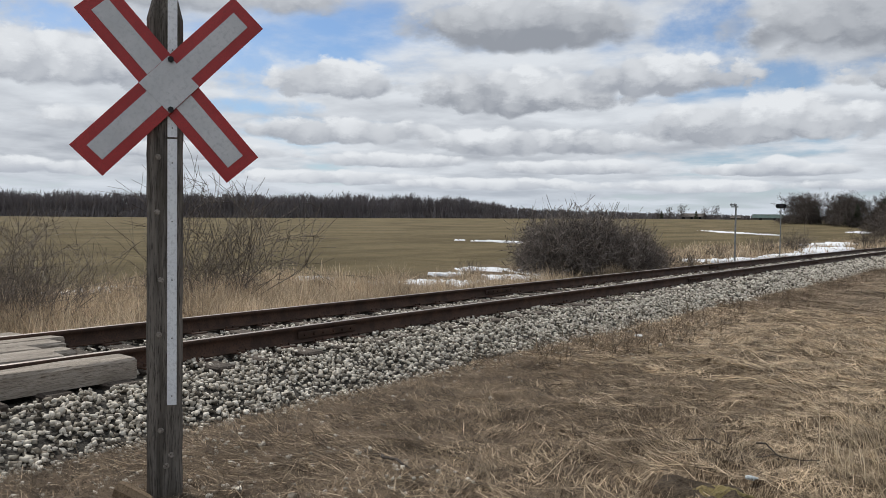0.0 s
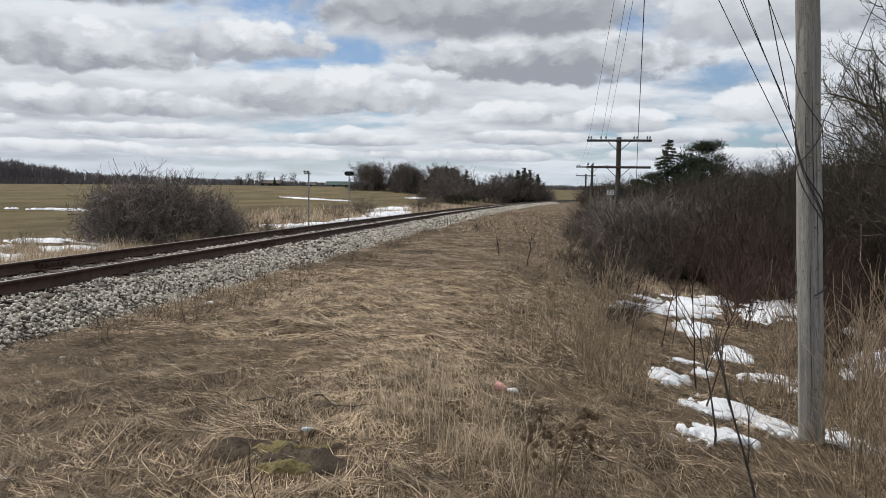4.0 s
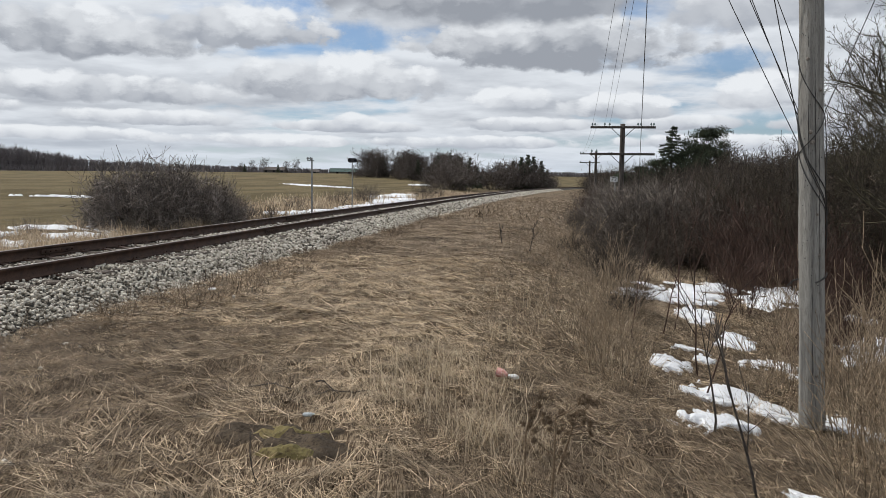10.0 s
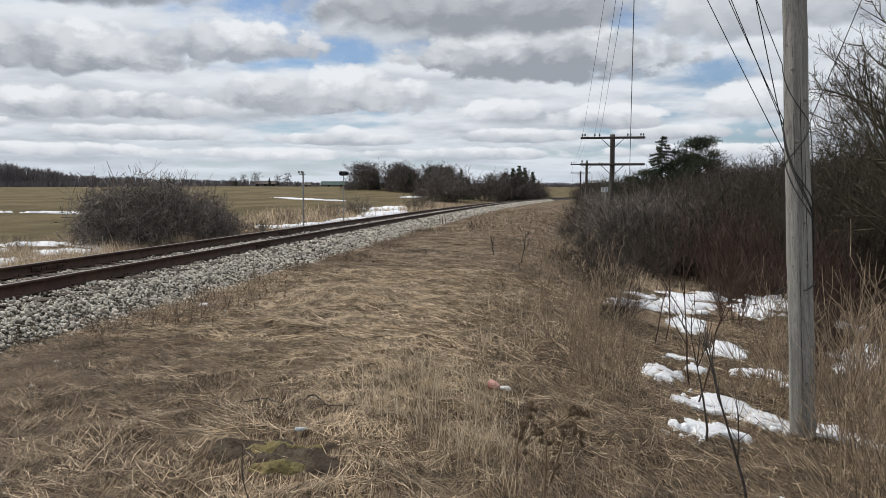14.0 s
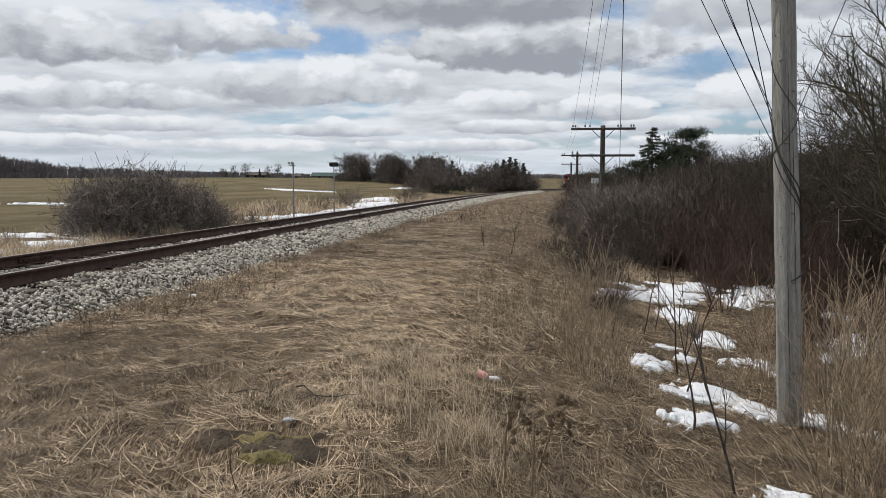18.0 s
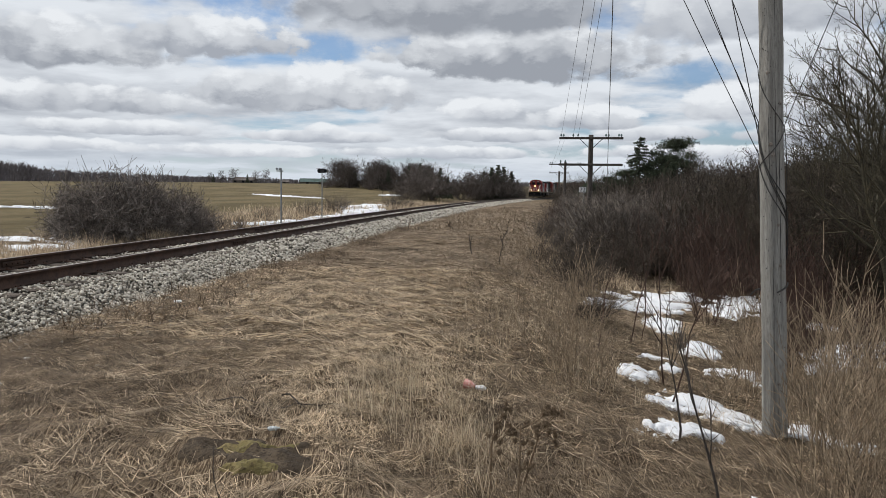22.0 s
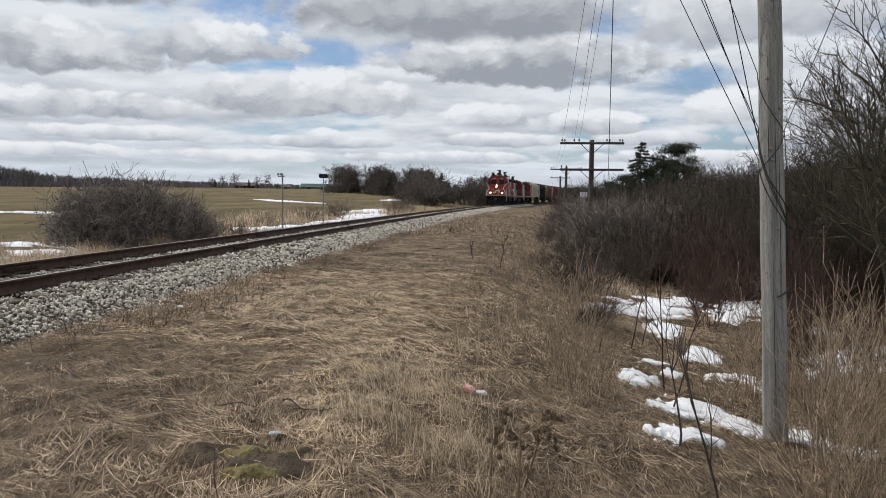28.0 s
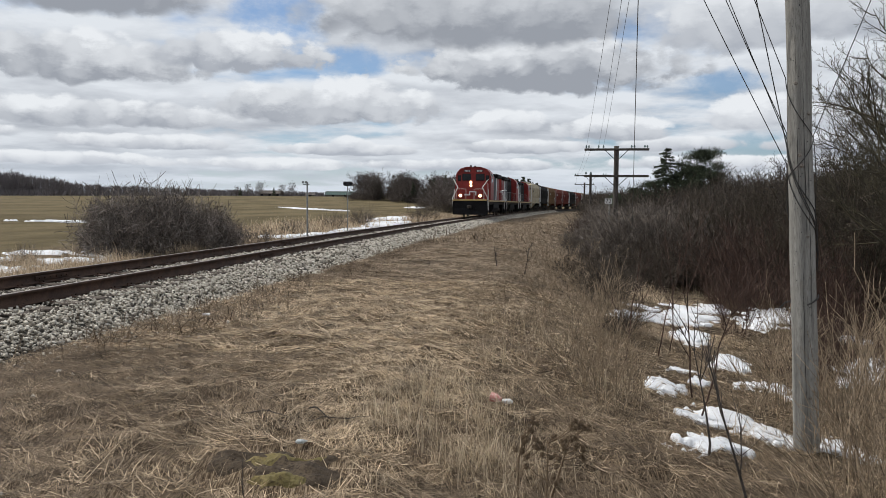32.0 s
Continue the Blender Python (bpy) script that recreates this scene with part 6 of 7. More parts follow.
    # --- far bushes by the line and the grove beyond
    fartree = [bare_tree("far_tree", "leafless tree in the distance", 9.0, 0.13, 4, 2, M_TWIG_FAR, M_TWIG_FAR, 160 + i, crown=0.8, floor_r=0.022, trunks=2, bare=0.08, sides=2) for i in range(3)]
    farbush = [shrub("far_bush", "dense bare bush in the distance", 5.0, 7.0, 50, 6, 2, 0.04, M_TWIG_FAR, M_TWIG_FAR, 170 + i, 0.55, 0.05, floor_r=0.02, wander=0.22, sides=2) for i in range(2)]
    farcon = conifer("far_spruce", "dark conifer in the far grove", 7.0, 3.6, 180, dense=0.35)
    for X, Y, k in ((10.2, 178, 1.0), (13.5, 184, 1.1), (17.5, 186, 1.15), (20.5, 192, 1.0), (23.0, 198, 0.85), (15.5, 190, 1.2), (0.6, 150, 1.05), (-1.8, 158, 0.9), (1.9, 156, 1.15), (25.5, 205, 0.7)):
        place(rng.choice(farbush), X, Y, k, rng.uniform(0, 360), "bushes far down the line")
    for X, Y, k in ((12, 196, 0.75), (18.5, 190, 0.8), (22.0, 200, 0.7), (0.5, 160, 0.75), (15.6, 187, 0.85)):
        place(rng.choice(fartree), X, Y, k, rng.uniform(0, 360), "bare trees far down the line")
    for X, Y, k in ((2.2, 163, 0.85), (4.4, 166, 0.95), (6.2, 170, 0.7), (17.0, 187, 1.15), (18.7, 189, 1.25), (20.3, 191, 1.2), (22.4, 193, 1.05), (15.4, 190, 1.0), (26.5, 215, 0.8)):
        place(farcon, X, Y, k, rng.uniform(0, 360), "conifers far down the line")
    for i in range(56):
        X, Y = rng.uniform(-22.5, 4), rng.uniform(196, 222)
        place(rng.choice(fartree), X, Y, rng.uniform(0.58, 0.84), rng.uniform(0, 360), "trees of the far grove")
    for i in range(18):
        X, Y = rng.uniform(-23, 9), rng.uniform(194, 202)
        place(rng.choice(farbush), X, Y, rng.uniform(0.35, 0.6), rng.uniform(0, 360), "undergrowth of the far grove")
    for X, Y, k in ((-9.5, 200, 0.7), (-7.5, 198, 0.75), (-2.5, 202, 0.95), (0.5, 202, 1.1), (2.6, 204, 1.0), (-16, 202, 0.6), (6.8, 206, 0.7), (9.0, 208, 0.6)):
        place(farcon, X, Y, k, rng.uniform(0, 360), "conifers of the far grove")
    for X, Y, k in ((-98, 400, 0.68), (-91, 398, 0.8), (-80, 398, 0.66), (-76, 400, 0.76), (-104, 402, 0.55)):
        place(rng.choice(fartree), X, Y, k, rng.uniform(0, 360), "lone trees across the field")
    for X, Y, k in ((-84, 396, 0.62), (-101, 398, 0.6)):
        place(farcon, X, Y, k, rng.uniform(0, 360), "conifers across the field")
    for o in small + grey + dark + red + trees + brush + stalky + fartree + farbush + [spruce, pine, farcon]:
        drop_thing(o)


make_plants()


def make_woods():
    """Far leafless woods round the fields, as one mass of trunks and boughs."""
    rng = np.random.default_rng(77)
    azs = np.array([-75, -60, -45, -36, -30, -26.5, -24.8, -21, -15, -10, 0, 6, 12, 20, 30])
    dst = np.array([330, 360, 380, 390, 395, 405, 440, 540, 600, 640, 700, 700, 680, 600, 500])
    hgt = np.array([10.5, 11.2, 12.2, 12.4, 12.0, 10.4, 7.4, 6.8, 5.4, 4.4, 4.0, 4.4, 5, 6, 7])
    n = 7000
    az = rng.uniform(-72, 25, n)
    d = np.interp(az, azs, dst) + rng.uniform(0, 40, n)
    h = np.interp(az, azs, hgt) * rng.uniform(0.82, 1.04, n) * (1 + 0.05 * np.sin(az * 1.7) + 0.03 * np.sin(az * 5.3))
    x, y = d * np.sin(np.radians(az)), d * np.cos(np.radians(az))
    z = ground_z(x, y) - 0.5
    k = 18
    base = np.stack([x, y, z], -1)
    trunk = base + np.stack([rng.normal(0, 0.3, n), rng.normal(0, 0.3, n), h * 0.92], -1)
    a, t, ln = rng.uniform(0, 6.28, (n, k)), rng.uniform(0.0, 0.8, (n, k)), h[:, None] * rng.uniform(0.16, 0.34, (n, k))
    b0 = base[:, None] + np.stack([0 * a, 0 * a, h[:, None] * t], -1)
    b1 = b0 + np.stack([np.cos(a) * ln * 0.42, np.sin(a) * ln * 0.42, ln * 0.85], -1)
    p0, p1 = np.concatenate([base, b0.reshape(-1, 3)]), np.concatenate([trunk, b1.reshape(-1, 3)])
    r0, r1 = np.concatenate([np.full(n, 0.2), np.full(n * k, 0.15)]), np.concatenate([np.full(n, 0.05), np.full(n * k, 0.05)])
    # undergrowth along the edge of the wood
    m = 16000
    az = rng.uniform(-72, 25, m)
    d = np.interp(az, azs, dst) + rng.uniform(-2, 8, m)
    x, y = d * np.sin(np.radians(az)), d * np.cos(np.radians(az))
    q0 = np.stack([x, y, ground_z(x, y) - 0.4], -1)
    q1 = q0 + np.stack([rng.normal(0, 0.9, m), rng.normal(0, 0.9, m), rng.uniform(1.2, 3.4, m)], -1)
    p0, p1 = np.concatenate([p0, q0]), np.concatenate([p1, q1])
    r0, r1 = np.concatenate([r0, np.full(m, 0.3)]), np.concatenate([r1, np.full(m, 0.12)])
    # the haze over the woods is in this material's colour
    me = sticks("far_woods", p0, p1, r0, r1, M_WOODS_HAZED, 2)
    tagged(new("far_woods", me), "leafless woods at the far side of the field, distance haze put into their colour", "woods", kind="stuff")


make_woods()


def make_far_buildings():
    def house(name, label, X, Y, L, W, wall, roof_h, wallm, roofm, rz, windows):
        z = gz(X, Y)
        root = thing(name, label, "building", m=pose(X, Y, z, rz=rz))
        part("wall", Geo().prism([(-W / 2, -0.6), (W / 2, -0.6), (W / 2, wall), (0, wall + roof_h), (-W / 2, wall)], -L / 2, L / 2, Matrix.Rotation(radians(90), 4, "Z")), wallm, root)
        g = Geo()
        for sg in (-1, 1):
            g.prism([(0, wall + roof_h + 0.25), (sg * (W / 2 + 0.4), wall - 0.2), (sg * (W / 2 + 0.4), wall - 0.02), (0, wall + roof_h + 0.05)], -L / 2 - 0.4, L / 2 + 0.4, Matrix.Rotation(radians(90), 4, "Z"))
        part("roof", g, roofm, root)
        for wx in windows:
            part("window", Geo().box((wx, -W / 2 - 0.02, wall * 0.55), (1.2, 0.1, 1.1), ch=0.02), M_GLASS, root)

    house("barn", "low far barn with a long dull green roof", -52.0, 400.0, 13, 7, 0.9, 1.5, M_WALL_FAR, M_ROOF_GREEN, 4, (-3, 3))
    house("farm_house", "low brown far farm house", -86.0, 400.0, 10, 6, 1.3, 1.3, M_ROOF_FAR, M_ROOF_FAR, -5, (-4, 0, 4))
    house("shed", "small pale far shed", -66.0, 396.0, 4, 3, 0.8, 0.8, M_WALL_FAR, M_ROOF_FAR, 10, (0,))


make_far_buildings()


# ---- small things on the verge ----
def make_small():
    # moss patch on dark soil
    for nm, mat, lab, cx, cy, w, d, h, seed in (("soil_patch", M_SOIL, "dark bare soil round the moss", -0.95, 4.66, 0.38, 0.30, 0.006, 3), ("moss_patch", M_MOSS, "olive green moss cushion on bare soil", -0.96, 4.72, 0.22, 0.12, 0.022, 4),
                                              ("moss_patch", M_MOSS, "olive green moss cushion on bare soil", -0.90, 4.42, 0.19, 0.07, 0.02, 5)):
        rng = np.random.default_rng(seed)
        na, nr = 72, 18
        th = np.linspace(0, 2 * np.pi, na, endpoint=False)
        rim = 1 + sum(rng.normal(0, 0.4 / k) * np.cos(k * th + rng.uniform(0, 6)) for k in range(2, 9))
        a, r = np.meshgrid(th, np.linspace(0.05, 1, nr))
        x, y = cx + rim * r * np.cos(a) * w, cy + rim * r * np.sin(a) * d
        z = ground_z(x.ravel(), y.ravel()).reshape(x.shape) + h * (1 - r ** 3) * (1 + 0.5 * wob(x, y, 14.0, seed) + 0.5 * wob(x, y, 43.0, seed)) + 0.022 - 0.04 * r ** 4
        v = list(np.stack([x, y, z], -1).reshape(-1, 3))
        f = [(j * na + i, (j + 1) * na + i, (j + 1) * na + (i + 1) % na, j * na + (i + 1) % na) for j in range(nr - 1) for i in range(na)] + [tuple(range(na))]
        tagged(part(nm, Geo().add(v, f), mat, smooth=True), lab, "moss" if "moss" in nm else "soil", kind="structure" if nm == "soil_patch" else "")
    # crumpled clear plastic bottle
    x, y = -0.88, 4.99
    rng = random.Random(5)
    g = Geo()
    pts = [(-0.08 + 0.02 * i, rng.uniform(-0.012, 0.012), 0.05 + rng.uniform(-0.008, 0.008)) for i in range(9)]
    g.tube(pts, [0.012, 0.03, 0.036, 0.026, 0.038, 0.03, 0.034, 0.022, 0.012], 9)
    root = thing("plastic_bottle", "crumpled pale plastic bottle lying in the grass", "bottle", m=pose(x, y, gz(x, y) + 0.01, rz=30) @ Matrix.Scale(0.42, 4))
    part("body", g, M_PLASTIC, root)
    part("cap", Geo().tube([(0.085, 0, 0.05), (0.105, 0, 0.05)], 0.014, 10), M_WHITE, root, "white cap")
    # torn red and white paper cup
    x, y = 0.50, 6.76
    root = thing("paper_cup", "torn red and white paper cup on the grass", "litter", m=pose(x, y, gz(x, y) + 0.03, 0, 0, -25))
    part("cup", Geo().tube([(-0.07, 0, 0.035), (-0.02, 0, 0.03), (0.02, 0, 0.02)], [0.042, 0.036, 0.018], 12), M_PINK, root, "faded red cup")
    part("torn_lid", Geo().tube([(0.03, 0.0, 0.015), (0.09, 0.01, 0.012), (0.12, 0.01, 0.01)], [0.014, 0.024, 0.012], 9), M_WHITE, root, "white torn piece")
    x, y = -3.1, 10.45
    tagged(part("paper_scrap", Geo().box((0, 0, 0.04), (0.10, 0.05, 0.02), Matrix.Rotation(0.3, 4, "X"), 0.008), M_WHITE), "small white scrap of paper in the grass", "litter").location = (x, y, gz(x, y) + 0.05)
    # fallen sticks
    rng = np.random.default_rng(9)
    for x0, y0, x1, y1, r in ((-1.45, 5.85, -1.05, 5.64, 0.0045), (-0.99, 5.85, -0.78, 5.6, 0.006), (-0.95, 5.62, -0.5, 5.6, 0.004), (-3.2, 4.3, -2.7, 4.1, 0.012), (0.9, 4.4, 1.6, 4.75, 0.006)):
        pts = [(x0 + (x1 - x0) * k + rng.normal(0, 0.02), y0 + (y1 - y0) * k + rng.normal(0, 0.02), gz(x0 + (x1 - x0) * k, y0 + (y1 - y0) * k) + 0.015 + 0.03 * math.sin(3 * k)) for k in np.linspace(0, 1, 7)]
        tagged(part("fallen_stick", Geo().tube(pts, [r, r, r, r * 0.9, r * 0.8, r * 0.6, r * 0.4], 6), M_BARK), "dark dead stick lying in the grass", "stick", "fallen sticks")

    # dried burdock with round burrs
    def burdock(x, y, h, seed, n_br=7):
        rng = np.random.default_rng(seed)
        z = gz(x, y)
        root = thing("burdock", "dead brown burdock stalk with round prickly burrs", "weed", "dead burdock stalks", m=pose(x, y, z))
        lean = rng.normal(0, 0.12, 2)
        top = np.array([lean[0] * h, lean[1] * h, h])
        part("stalk", Geo().tube([(0, 0, -0.05), top * 0.5 + rng.normal(0, 0.01, 3), top], [0.008, 0.006, 0.003], 6), M_SEED, root)
        for _ in range(n_br):
            k = rng.uniform(0.5, 1.0)
            a = rng.uniform(0, 6.28)
            L = h * rng.uniform(0.12, 0.32)
            b = top * k
            e = b + np.array([math.cos(a) * L, math.sin(a) * L, L * rng.uniform(0.3, 0.9)])
            part("branch", Geo().tube([b, (b + e) / 2 + [0, 0, -0.01], e], [0.004, 0.003, 0.002], 5), M_SEED, root)
            for _ in range(3):
                c = e + rng.normal(0, 0.02, 3)
                sp = 60
                d = rng.normal(0, 1, (sp, 3))
                d /= np.linalg.norm(d, axis=1, keepdims=True)
                part("burr", sticks("burr", c + d * 0.004, c + d * rng.uniform(0.014, 0.022, (sp, 1)), [0.0035] * sp, [0.0008] * sp, M_SEED, 3), M_SEED, root, "prickly brown burr")

    for x, y, h, sd in ((0.58, 4.3, 0.5, 1), (0.66, 4.75, 0.46, 3), (0.46, 4.55, 0.44, 6)):
        burdock(x, y, h, sd)

    # thin saplings at the foot of the bank
    def sapling(x, y, h, r, seed, mat, lean=(0, 0), kids=4, levels=2):
        rng = np.random.default_rng(seed)
        out = []
        grow(rng, (0, 0, -0.1), (lean[0], lean[1], 1), h, r, levels, out, 0.45, kids, 0.25, 0.08, 0.45, 5)
        root = thing("sapling", "thin dark leafless sapling on the bank", "sapling", "saplings on the bank", m=pose(x, y, gz(x, y)))
        part("stem", limbs(out, (levels,), "stem", mat, 6), mat, root)
        part("crown", limbs(out, tuple(range(levels)), "crown", mat, 4, floor_r=0.0018), mat, root)

    sapling(2.15, 5.35, 1.3, 0.012, 1, M_BARK, (-0.22, 0.05), 5)
    sapling(2.28, 6.68, 1.0, 0.012, 2, M_BARK, (0.03, 0), 4)
    sapling(2.75, 8.4, 1.5, 0.011, 3, M_TWIG_RED, (0.1, 0), 5)
    sapling(3.0, 9.4, 1.7, 0.012, 4, M_TWIG_RED, (-0.1, 0), 5)
    sapling(2.5, 10.8, 1.5, 0.011, 5, M_TWIG_RED, (0.15, 0), 5)
    sapling(1.25, 9.9, 0.9, 0.008, 6, M_TWIG_TAN, (-0.05, 0), 4)
    sapling(1.5, 8.3, 0.75, 0.007, 7, M_TWIG_TAN, (0.1, 0), 4)
    sapling(-0.95, 4.0, 0.42, 0.004, 8, M_BARK, (0.02, 0), 2, 1)
    sapling(4.3, 6.2, 1.5, 0.008, 9, M_TWIG_TAN, (0.05, 0), 6)
    sapling(3.4, 5.9, 1.2, 0.006, 10, M_TWIG_TAN, (0.15, 0), 6)
    sapling(1.94, 19.2, 0.85, 0.02, 11, M_BARK, (0.3, 0), 3)
    sapling(1.45, 21.0, 0.65, 0.02, 12, M_BARK, (-0.2, 0), 3)
    sapling(3.2, 11.8, 1.9, 0.011, 13, M_TWIG_RED, (0.0, 0), 5)
    sapling(3.6, 12.6, 2.0, 0.011, 14, M_TWIG_RED, (0.1, 0), 5)


make_small()


# ---- the train ----
def wheel_mesh():
    g = Geo().tube([(-0.065, 0, 0), (-0.045, 0, 0), (-0.035, 0, 0), (0.065, 0, 0)], [0.53, 0.53, 0.50, 0.49], 28)
    g.tube([(0.065, 0, 0), (0.09, 0, 0)], [0.12, 0.10], 12)
    for k in range(5):
        a = 2 * math.pi * k / 5
        g.tube([(0.062, 0.3 * math.cos(a), 0.3 * math.sin(a)), (0.072, 0.3 * math.cos(a), 0.3 * math.sin(a))], 0.07, 10)
    me = g.mesh("wheel")
    me.materials.append(M_UNDER)
    return me


WHEEL = wheel_mesh()


def truck(parent, y, axles, gap):
    """A bogie with its wheels, about y."""
    t = part("bogie", Geo().box((0.98, y, 0.62), (0.14, gap * (axles - 1) + 1.3, 0.26), ch=0.05).box((-0.98, y, 0.62), (0.14, gap * (axles - 1) + 1.3, 0.26), ch=0.05).box((0, y, 0.7), (2.0, 0.5, 0.3), ch=0.05), M_UNDER, parent, "black bogie frame")
    for i in range(axles):
        yy = y + (i - (axles - 1) / 2) * gap
        for sx in (-1, 1):
            w = part("wheel", WHEEL, M_UNDER, t)
            w.location, w.rotation_euler = (sx * 0.765, yy, 0.5), (0, 0, 0 if sx > 0 else math.pi)
            part("axle_box", Geo().box((sx * 1.06, yy, 0.5), (0.12, 0.3, 0.3), ch=0.04), M_UNDER, t)
    return t


def locomotive():
    L = 17.6
    root = thing("locomotive", "red and black diesel freight locomotive with lit headlights on the track", "locomotive", "locomotives of the train")
    h = L / 2
    # frame, deck, sill
    part("underframe", Geo().box((0, 0, 1.25), (2.7, L - 1.0, 0.3), ch=0.04), M_UNDER, root, "black underframe")
    part("deck", Geo().box((0, 0, 1.46), (3.05, L - 0.5, 0.10), ch=0.02), M_LOCO_BLACK, root)
    for sx in (-1, 1):
        part("sill_stripe", Geo().box((sx * 1.54, 0, 1.42), (0.02, L - 1.4, 0.13), ch=0.004), M_YELLOW, root, "pale yellow sill stripe")
    # pilots
    for sg in (1, -1):
        g = Geo()
        g.prism([(-1.5, 0.28), (1.5, 0.28), (1.5, 1.42), (-1.5, 1.42)], sg * (h - 0.42), sg * (h - 0.30))
        part("pilot", g, M_LOCO_BLACK, root, "black pilot plate")
        part("plow", Geo().add([(-1.45, sg * (h - 0.3), 0.22), (1.45, sg * (h - 0.3), 0.22), (0, sg * (h + 0.12), 0.22), (-1.45, sg * (h - 0.3), 0.75), (1.45, sg * (h - 0.3), 0.75), (0, sg * (h - 0.1), 0.75)],
                                [(0, 2, 5, 3), (2, 1, 4, 5), (0, 3, 4, 1), (3, 5, 4), (0, 1, 2)]), M_LOCO_BLACK, root, "black snow plough")
        part("coupler", Geo().box((0, sg * (h + 0.12), 0.9), (0.3, 0.8, 0.28), ch=0.06), M_UNDER, root)
        part("end_sill", Geo().box((0, sg * (h - 0.27), 1.47), (3.0, 0.08, 0.14), ch=0.02), M_YELLOW if sg > 0 else M_WHITE, root, "pale end sill")
        for sx in (-1, 1):
            st = part("step_well", Geo().box((sx * 1.26, sg * (h - 0.75), 0.9), (0.04, 0.65, 1.1), ch=0.01), M_LOCO_BLACK, root)
            for z in (0.5, 0.95):
                part("step", Geo().box((sx * 1.38, sg * (h - 0.75), z), (0.3, 0.6, 0.04), ch=0.01), M_LOCO_BLACK, st)
    # wide nose and cab, at +y
    nose = Geo().prism([(-1.38, 1.5), (1.38, 1.5), (1.38, 2.85), (1.22, 3.06), (-1.22, 3.06), (-1.38, 2.85)], h - 2.55, h - 0.95)
    part("nose", nose, M_LOCO_RED, root, "wide red nose")
    cab = Geo().prism([(-1.54, 1.5), (1.54, 1.5), (1.54, 3.45), (1.42, 3.88), (1.12, 4.2), (0.62, 4.36), (-0.62, 4.36), (-1.12, 4.2), (-1.42, 3.88), (-1.54, 3.45)], h - 5.0, h - 2.5)
    cb = part("cab", cab, M_LOCO_RED, root, "red cab with arched roof")
    part("cab_roof", Geo().prism([(-1.59, 3.45), (-1.46, 3.91), (-1.15, 4.24), (-0.63, 4.41), (0.63, 4.41), (1.15, 4.24), (1.46, 3.91), (1.59, 3.45), (1.535, 3.45), (1.415, 3.87), (1.11, 4.19), (0.61, 4.35), (-0.61, 4.35), (-1.11, 4.19), (-1.415, 3.87), (-1.535, 3.45)], h - 5.1, h - 2.38), M_LOCO_RED, cb)
    for sx in (-1, 1):
        part("windshield", Geo().box((sx * 0.60, h - 2.49, 3.5), (0.78, 0.05, 0.62), ch=0.02), M_GLASS, cb, "dark windshield")
        part("corner_window", Geo().box((sx * 1.25, h - 2.49, 3.42), (0.3, 0.05, 0.5), ch=0.02), M_GLASS, cb)
        part("side_window", Geo().box((sx * 1.545, h - 3.7, 3.45), (0.03, 1.3, 0.75), ch=0.01), M_GLASS, cb, "dark side window")
        part("number_board", Geo().box((sx * 0.55, h - 2.47, 4.05), (0.6, 0.06, 0.22), ch=0.02), M_BLACK, cb, "black number board")
        for k in range(4):
            part("white_bar", Geo().box((sx * 0.55 - 0.19 + 0.125 * k, h - 2.435, 4.05), (0.08, 0.02, 0.12), ch=0.004), M_WHITE, cb)
        part("mirror", Geo().box((sx * 1.7, h - 2.7, 3.5), (0.05, 0.12, 0.35), ch=0.01), M_LOCO_BLACK, cb)
    # lamps
    hl = part("headlight_box", Geo().box((0, h - 0.93, 2.86), (0.34, 0.1, 0.60), ch=0.04), M_LOCO_RED, root)
    for z in (3.0, 2.72):
        part("headlight", Geo().tube([(0, h - 0.88, z), (0, h - 0.84, z)], 0.105, 16), M_LAMP, hl, "lit warm headlight")
    for sx in (-1, 1):
        d = part("ditch_light_box", Geo().box((sx * 0.86, h - 0.55, 1.85), (0.34, 0.2, 0.34), ch=0.05), M_LOCO_RED, root)
        part("ditch_light", Geo().tube([(sx * 0.86, h - 0.45, 1.85), (sx * 0.86, h - 0.41, 1.85)], 0.13, 16), M_LAMP, d, "lit warm ditch light")
    # plain emblem on the nose: a bent white band
    part("emblem", Geo().box((-0.42, h - 0.94, 2.05), (0.1, 0.02, 0.34), ch=0.01).box((-0.15, h - 0.94, 2.2), (0.45, 0.02, 0.09), ch=0.01).box((0.12, h - 0.94, 2.05), (0.1, 0.02, 0.34), ch=0.01).box((0.36, h - 0.94, 1.92), (0.45, 0.02, 0.09), ch=0.01), M_WHITE, root, "white bent band emblem")
    part("nose_door", Geo().box((0.95, h - 0.945, 2.3), (0.55, 0.03, 1.3), ch=0.02), M_LOCO_RED, root)
    # long hood in panels, red at its end
    y0, y1 = -h + 0.9, h - 5.0
    n = 9
    step = (y1 - y0) / n
    for i in range(n):
        a, b = y0 + i * step, y0 + (i + 1) * step - 0.015
        mat = M_LOCO_RED if i < 2 else M_LOCO_GREY if i in (2, 3, 4) else M_LOCO_BLACK
        hood = part("hood_panel", Geo().prism([(-0.92, 1.5), (0.92, 1.5), (0.92, 3.8), (0.78, 4.02), (-0.78, 4.02), (-0.92, 3.8)], a, b), mat, root, "dark hood panel")
        for sx in (-1, 1):
            part("hood_door", Geo().box((sx * 0.93, (a + b) / 2, 2.55), (0.03, step * 0.8, 1.7), ch=0.008), mat, hood)
